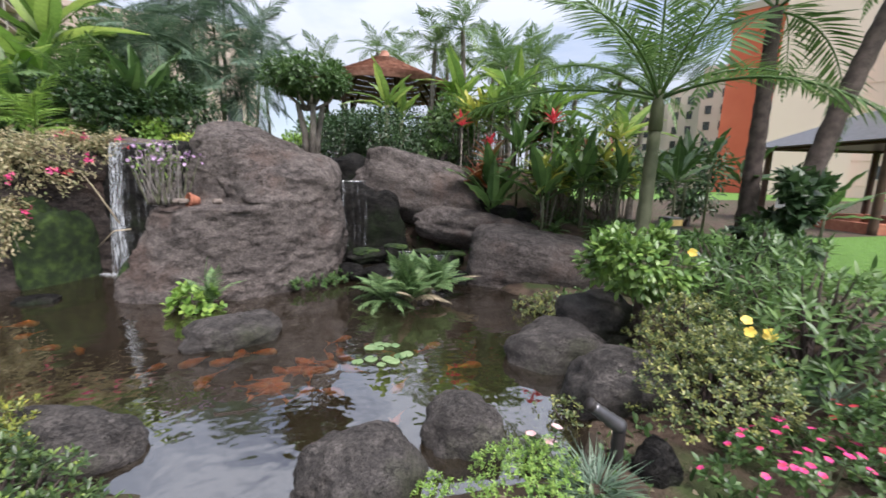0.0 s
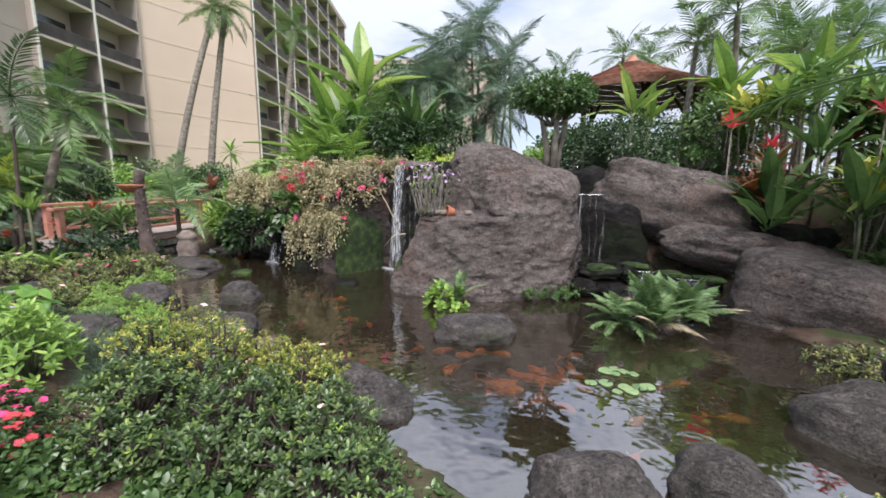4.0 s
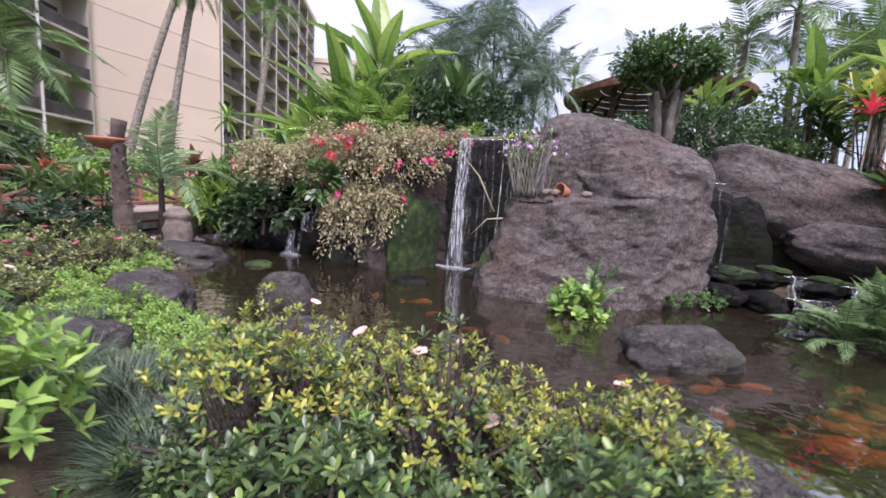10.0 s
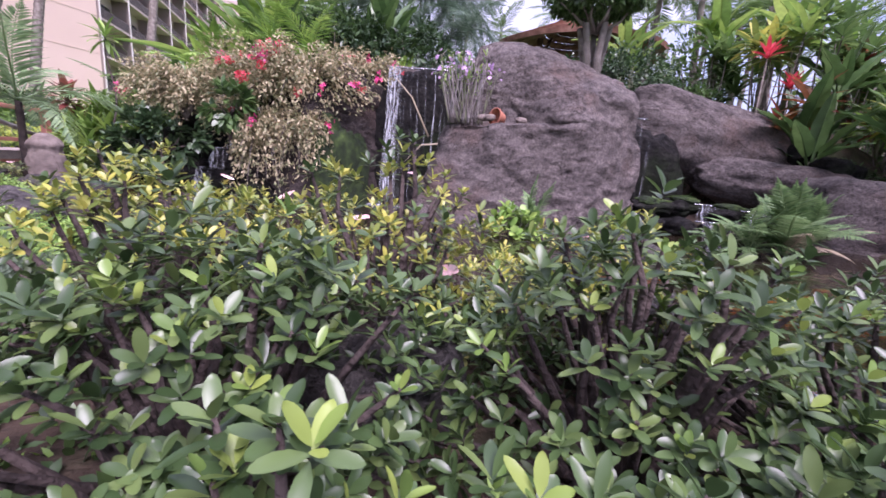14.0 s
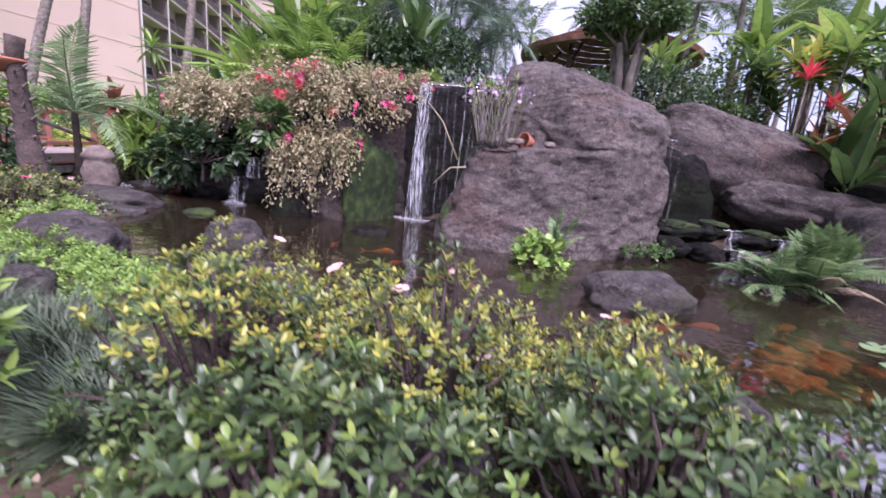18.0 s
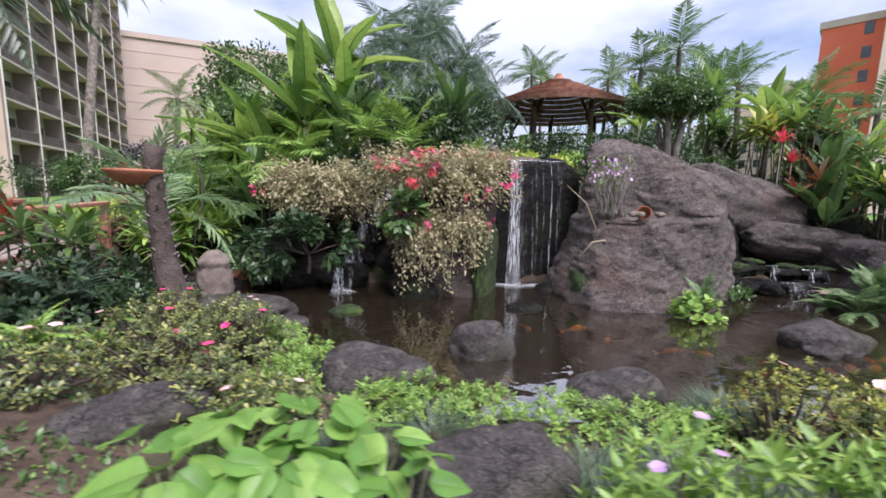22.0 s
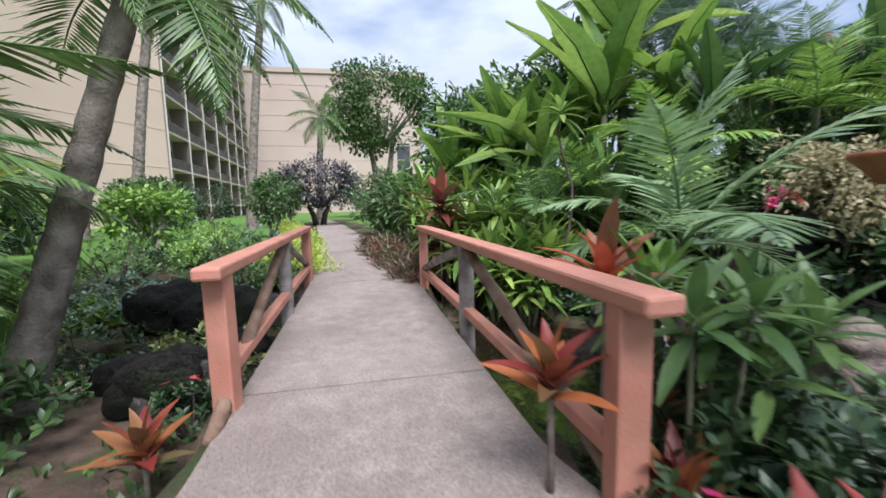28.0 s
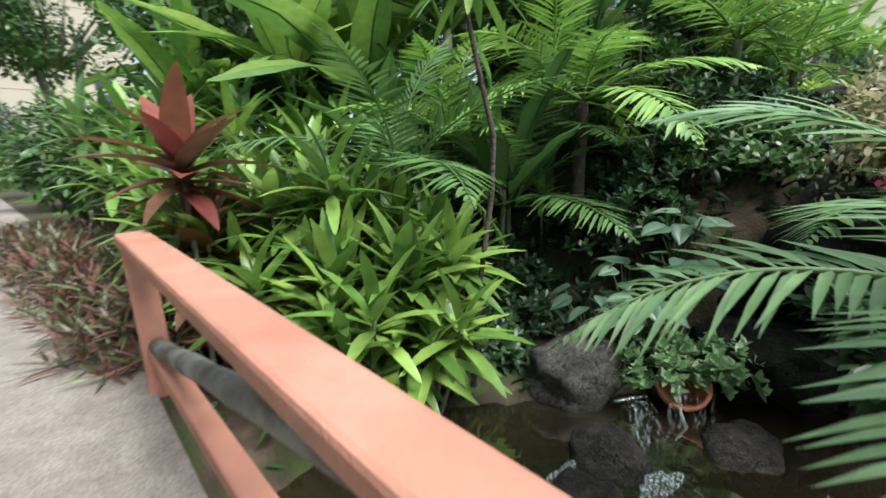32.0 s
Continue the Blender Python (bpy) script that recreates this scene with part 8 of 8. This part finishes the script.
for k in range(44):
    x, y = rb2.uniform(-9.5, -1.5), rb2.uniform(13.2, 18.0)
    if y < 14.2 and x < -8.6:
        continue
    h = rb2.uniform(0.7, 2.6)
    if k % 3 == 0:
        paddle_plant("heliconia", P(x, y), 9, (1.15, 0.3), "tall heliconia with broad leaves", ("green", "frondgreen")[k % 2], h * 0.6, 610 + k, (4, 60), "heliconia", "heliconias", key="heli2", scale=(0.8, 1.3), spread=0.12)
    elif k % 3 == 1:
        ti_plant(P(x, y), 4, h, "green ti plant on pale canes", ("green", "dkgreen", "frondgreen")[k % 3], 610 + k, (0.55, 0.13), 15, 0.4, group="green ti plants", trunk="cane")
    else:
        palm("understorey_palm", P(x, y), h * 0.7, 0.04, "slender understorey palm with dark fronds", 9, ("areca", 2.3, 30, 0.55, 0.045), (0, 0), "dkgreen", "cane", 610 + k, (10, 95), group="understorey palms", scale=(0.6, 0.9))
for k, (x, y) in enumerate([(-5.2, 12.9), (-4.2, 13.4), (-6.4, 13.3), (-3.4, 13.2)]):
    ti_plant(P(x, y), 2, 0.8, "croton with orange and bronze leaves" if k % 2 else "green ti plant with yellow-tipped leaves", "bronze" if k % 2 else "ltgreen", 660 + k, (0.36, 0.1), 18, 0.2, group="bank crotons")
tree("dark_bush", P(-3.0, 13.0), 0.3, (1.3, 1.0, 1.2), "large dark-leaved bush above the stream bank", "dkgreen", 670, 2600, (0.16, 0.08), 0.05, 2, category="shrub", crown_z=1.2)
tree("dark_bush", P(-1.2, 14.0), 0.3, (1.2, 1.0, 1.1), "large dark-leaved bush above the stream bank", "dkgreen", 671, 2200, (0.16, 0.08), 0.05, 2, category="shrub", crown_z=1.1)
for k, (x, y, s) in enumerate([(-11.5, 22, 1.2), (-10.2, 19, 1.1), (-9.0, 21, 1.6), (-12.6, 26, 1.3), (-13.5, 31, 1.6), (-6.5, 20, 1.8), (-4.5, 22, 2.0), (-8, 26, 2.4), (2.5, 19, 0.9), (4.0, 21, 1.0), (9.0, 20, 1.2), (12, 24, 2.2), (14.5, 15, 1.6), (16, 12.5, 1.4), (8.2, 16.5, 1.5)]):
    tree("screen_shrub", (x, y, gz(x, y) - 0.05), 0.6 * s, (1.2 * s, 1.1 * s, 1.0 * s), "tall leafy screening shrub behind the garden", ("green", "dkgreen", "frondgreen")[k % 3], 680 + k, 1700, (0.24, 0.1), 0.07, 3, category="shrub", crown_z=1.3 * s)

for k, (x, y, h) in enumerate([(-10.9, 19.0, 1.8), (-10.3, 16.4, 1.9), (-9.6, 16.0, 2.1), (-9.0, 15.6, 2.0), (-10.0, 17.4, 2.3), (-8.4, 15.2, 1.8), (-10.8, 18.0, 1.9), (-9.3, 17.6, 2.6), (-7.6, 14.6, 1.7)]):
    ti_plant(P(x, y), 7, h, "tall clump of green ginger stems with broad blades", ("frondgreen", "ltgreen")[k % 2], 720 + k, (0.75, 0.15), 13, 0.55, name="ginger_clump", category="ginger", group="ginger clumps", trunk="cane", tilt=(8, 100))
for k, (x, y, s) in enumerate([(-7.9, 13.4, 0.5), (-7.3, 12.9, 0.5), (-6.9, 13.4, 0.6), (-6.2, 12.7, 0.5), (-7.9, 12.6, 0.35), (-5.6, 12.6, 0.5), (-7.4, 14.0, 0.7)]):
    whorl_shrub("dark_shrub", P(x, y), (s, s, s * 1.05), 740 + k, "dkgreen", "dark green leafy shrub on the stream bank", 110, 7, (0.12, 0.05), "oval", group="dark shrubs", branches=8)

for k, (x, y, s) in enumerate([(-13.9, 13.4, 0.5), (-14.4, 13.8, 0.9), (-13.5, 14.4, 0.7), (-15.0, 10.0, 0.8), (-15.6, 12.9, 1.0), (-14.9, 15.8, 1.0), (-16.6, 14.4, 1.2), (-16.0, 16.8, 1.2), (-15.4, 18.5, 1.0), (-17.4, 19.5, 1.3), (-14.6, 8.6, 0.6)]):
    whorl_shrub("lawn_shrub", P(x, y), (s * 0.9, s * 0.9, s * 0.75), 760 + k, ("bluegreen", "green", "frondgreen", "ltgreen")[k % 4], "dense leafy shrub on the far side of the bridge", 170, 7, (0.11, 0.045), "oval", group="lawn shrubs", branches=10)
for k, (x, y, h) in enumerate([(-9.6, 18.6, 2.6), (-8.2, 17.2, 2.8), (-7.0, 18.2, 3.0), (-8.9, 20.4, 3.4), (-6.0, 17.4, 2.6)]):
    paddle_plant("heliconia", P(x, y), 12, (1.7, 0.5), "tall heliconia with broad arching leaves", ("ltgreen", "frondgreen")[k % 2], h, 780 + k, (6, 75), "heliconia", "heliconias", key="heli3", scale=(0.8, 1.2), spread=0.2, droop=0.6)
    tree("screen_tree", P(x + 0.5, y + 1.2), 2.0, (1.7, 1.5, 1.7), "leafy screening tree behind the garden", ("green", "frondgreen", "dkgreen")[k % 3], 790 + k, 2400, (0.26, 0.1), 0.08, 2, category="tree", crown_z=3.6, clumps=30)

for k, (x, y, s) in enumerate([(-5.3, 11.9, 0.6), (-5.6, 12.4, 0.6), (-4.7, 12.1, 0.7), (-5.0, 11.4, 0.45), (-6.0, 12.3, 0.5), (-4.2, 11.6, 0.5), (-5.2, 12.9, 0.8)]):
    whorl_shrub("dark_shrub", P(x, y), (s, s, s * 1.05), 810 + k, "dkgreen" if k % 3 else "green", "dark green leafy shrub on the stream bank", 130, 7, (0.11, 0.05), "oval", group="dark shrubs", branches=8)
for k, (x, y, s) in enumerate([(5.0, 19.4, 1.0), (7.2, 19.0, 1.1), (8.6, 20.6, 1.1), (3.6, 18.2, 0.9)]):
    tree("round_shrub", P(x, y), 0.5, (1.6 * s, 1.2 * s, 1.0 * s), "dense green shrub before the gazebo", ("green", "dkgreen")[k % 2], 830 + k, 2400, (0.15, 0.07), 0.06, 2, category="shrub", crown_z=1.6 * s)

for k, (x, y, s) in enumerate([(0.35, 2.2, 0.24), (-0.15, 2.35, 0.22), (0.75, 2.05, 0.24), (1.15, 1.95, 0.24), (-0.65, 2.45, 0.2), (-1.1, 2.45, 0.2), (-1.05, 1.95, 0.24), (0.15, 1.95, 0.22), (-0.1, 2.2, 0.2), (-0.7, 2.25, 0.2), (-1.25, 2.15, 0.22), (0.4, 1.75, 0.22), (0.7, 1.7, 0.22)]):
    whorl_shrub("bank_weeds", P(x, y), (s, s * 0.8, 0.16), 850 + k, "green", "low leafy green weeds under the shrubs", 60, 6, (0.085, 0.05), "oval", category="plant", branches=0, group="bank weeds")

# ---- loose ground cover ----
rg = np.random.default_rng(41)


def cover(name, n, box_xy, leaf, mat, label, keep=None, cells=1.3):
    p = rg.uniform((box_xy[0], box_xy[2]), (box_xy[1], box_xy[3]), (n, 2))
    ok = ~inside(p, POND) & (seg_dist(p, WALK) > 1.15) & (seg_dist(p, POND, True) > 0.05)
    patch = np.array([noise.noise((a * cells, b * cells, 9.0)) for a, b in p])
    ok &= patch > -0.12
    if keep is not None:
        ok &= keep(p)
    p = p[ok]
    z = ground_z(p)
    k = len(p)
    base = np.column_stack([p, z - 0.01])
    b = Bunch()
    b.leaves(base, rg.normal(size=(k, 3)) * 0.6 + np.array([0, 0, 0.75]), rg.normal(size=(k, 3)) * 0.4 + np.array([0, 0, 1.0]), leaf[0] * rg.uniform(0.5, 1.3, k), leaf[1] * rg.uniform(0.7, 1.2, k), 0.3, "oval")
    ob = b.part(name, M[mat])
    return tagged(ob, label, "ground cover", kind="stuff")


cover("bank_cover", 42000, (-9.6, 2.0, 1.3, 9.5), (0.065, 0.032), "green", "low mixed ground cover on the near bank")
cover("bank_cover_bright", 9000, (-7.5, -1.0, 2.5, 9.5), (0.045, 0.02), "ltgreen", "bright low ground cover near the water", cells=2.1)
cover("bridge_cover", 20000, (-19, -8, 4.0, 19.0), (0.12, 0.05), "green", "leafy ground cover beside the bridge")
cover("right_cover", 15000, (4.0, 12.5, 1.2, 13.0), (0.1, 0.05), "green", "low ground cover on the pond bank")
cover("back_cover", 17000, (-8, 12, 11.0, 19.0), (0.18, 0.07), "dkgreen", "dark undergrowth on the bank above the falls")
cover("leaf_litter", 3500, (-10, 8, 1.2, 12.0), (0.06, 0.03), "straw", "dry fallen leaves on the soil")

# ---- koi and lily pads ----
kv, kf = [], []
for i in range(9):
    s = i / 8
    w = 0.055 * math.sin(min(1, s * 1.15 + 0.1) * math.pi) ** 0.8 * (1 - 0.55 * s) + 0.006
    for j in range(8):
        a = PI2 * j / 8
        kv.append((0.34 * (0.5 - s), w * math.cos(a) + 0.018 * math.sin(s * 5), w * 0.9 * math.sin(a)))
for i in range(8):
    for j in range(8):
        kf.append((8 * i + j, 8 * i + (j + 1) % 8, 8 * i + 8 + (j + 1) % 8, 8 * i + 8 + j))
n0 = len(kv)
y8 = 0.018 * math.sin(5)
koi_body = mesh_from("body", kv, kf + [tuple(range(8))[::-1], tuple(range(64, 72))], True)
koi_tail = mesh_from("tail_fin", [(-0.165, y8, 0.004), (-0.25, y8 + 0.045, 0.03), (-0.22, y8 + 0.01, 0.0), (-0.25, y8 - 0.02, -0.03), (-0.165, y8, -0.004)], [(0, 1, 2), (2, 3, 4), (0, 2, 4)])
koi_fin = mesh_from("side_fin", [(0.08, 0.03, 0.0), (0.03, 0.095, 0.012), (0.02, 0.085, 0.0), (0.05, 0.035, 0.004)], [(0, 1, 2, 3)])
koi_fin2 = mesh_from("side_fin", [(0.08, -0.03, 0.0), (0.03, -0.095, 0.012), (0.02, -0.085, 0.0), (0.05, -0.035, 0.004)], [(3, 2, 1, 0)])
first = thing("koi", (2.6, 4.9, -0.055), "orange koi swimming near the surface", "fish", "koi")
for nm, me in (("body", koi_body), ("tail_fin", koi_tail), ("side_fin", koi_fin), ("side_fin", koi_fin2)):
    place_mesh(nm, me, M["koi"], first)
rk = np.random.default_rng(4)
spots = [(rk.normal(2.75, 0.8), rk.normal(4.9, 0.55)) for _ in range(34)] + [(-1.2, 6.9), (-0.7, 6.3), (-1.5, 7.3), (-0.3, 6.2), (0.8, 5.4), (-2.2, 7.5)]
for x, y in spots:
    if inside(np.array([[x, y]]), POND)[0] and seg_dist(np.array([[x, y]]), POND, True)[0] > 0.5:
        copy_thing(first, pose(x, y, rk.uniform(-0.07, -0.048), 0, 0, rk.uniform(0, 360)) @ Matrix.Scale(rk.uniform(0.8, 1.15), 4))
for k in range(13):
    a, q = rk.uniform(0, PI2), 0.3 * math.sqrt(rk.uniform(0, 1))
    rr = rk.uniform(0.05, 0.085)
    cut = rk.uniform(0, PI2)
    v = [(0, 0, 0.012)] + [(rr * math.cos(cut + 0.2 + t), rr * math.sin(cut + 0.2 + t), 0.012 + 0.004 * math.sin(3 * t)) for t in np.linspace(0, PI2 - 0.4, 18)]
    v += [(x, y, z - 0.006) for x, y, z in v]
    f = [(0, i, i + 1) for i in range(1, 18)] + [(19, 19 + i + 1, 19 + i) for i in range(1, 18)] + [(i, 19 + i, 20 + i, i + 1) for i in range(1, 18)]
    ob = place_mesh("lily_pad", mesh_from("lily_pad", v, f), M["paleleaf"])
    ob.location = (3.4 + q * math.cos(a) * 1.25, 5.05 + q * math.sin(a), 0.001 * k)
    tagged(ob, "pale green water-lily pad floating on the pond", "lily pad", "lily pads")
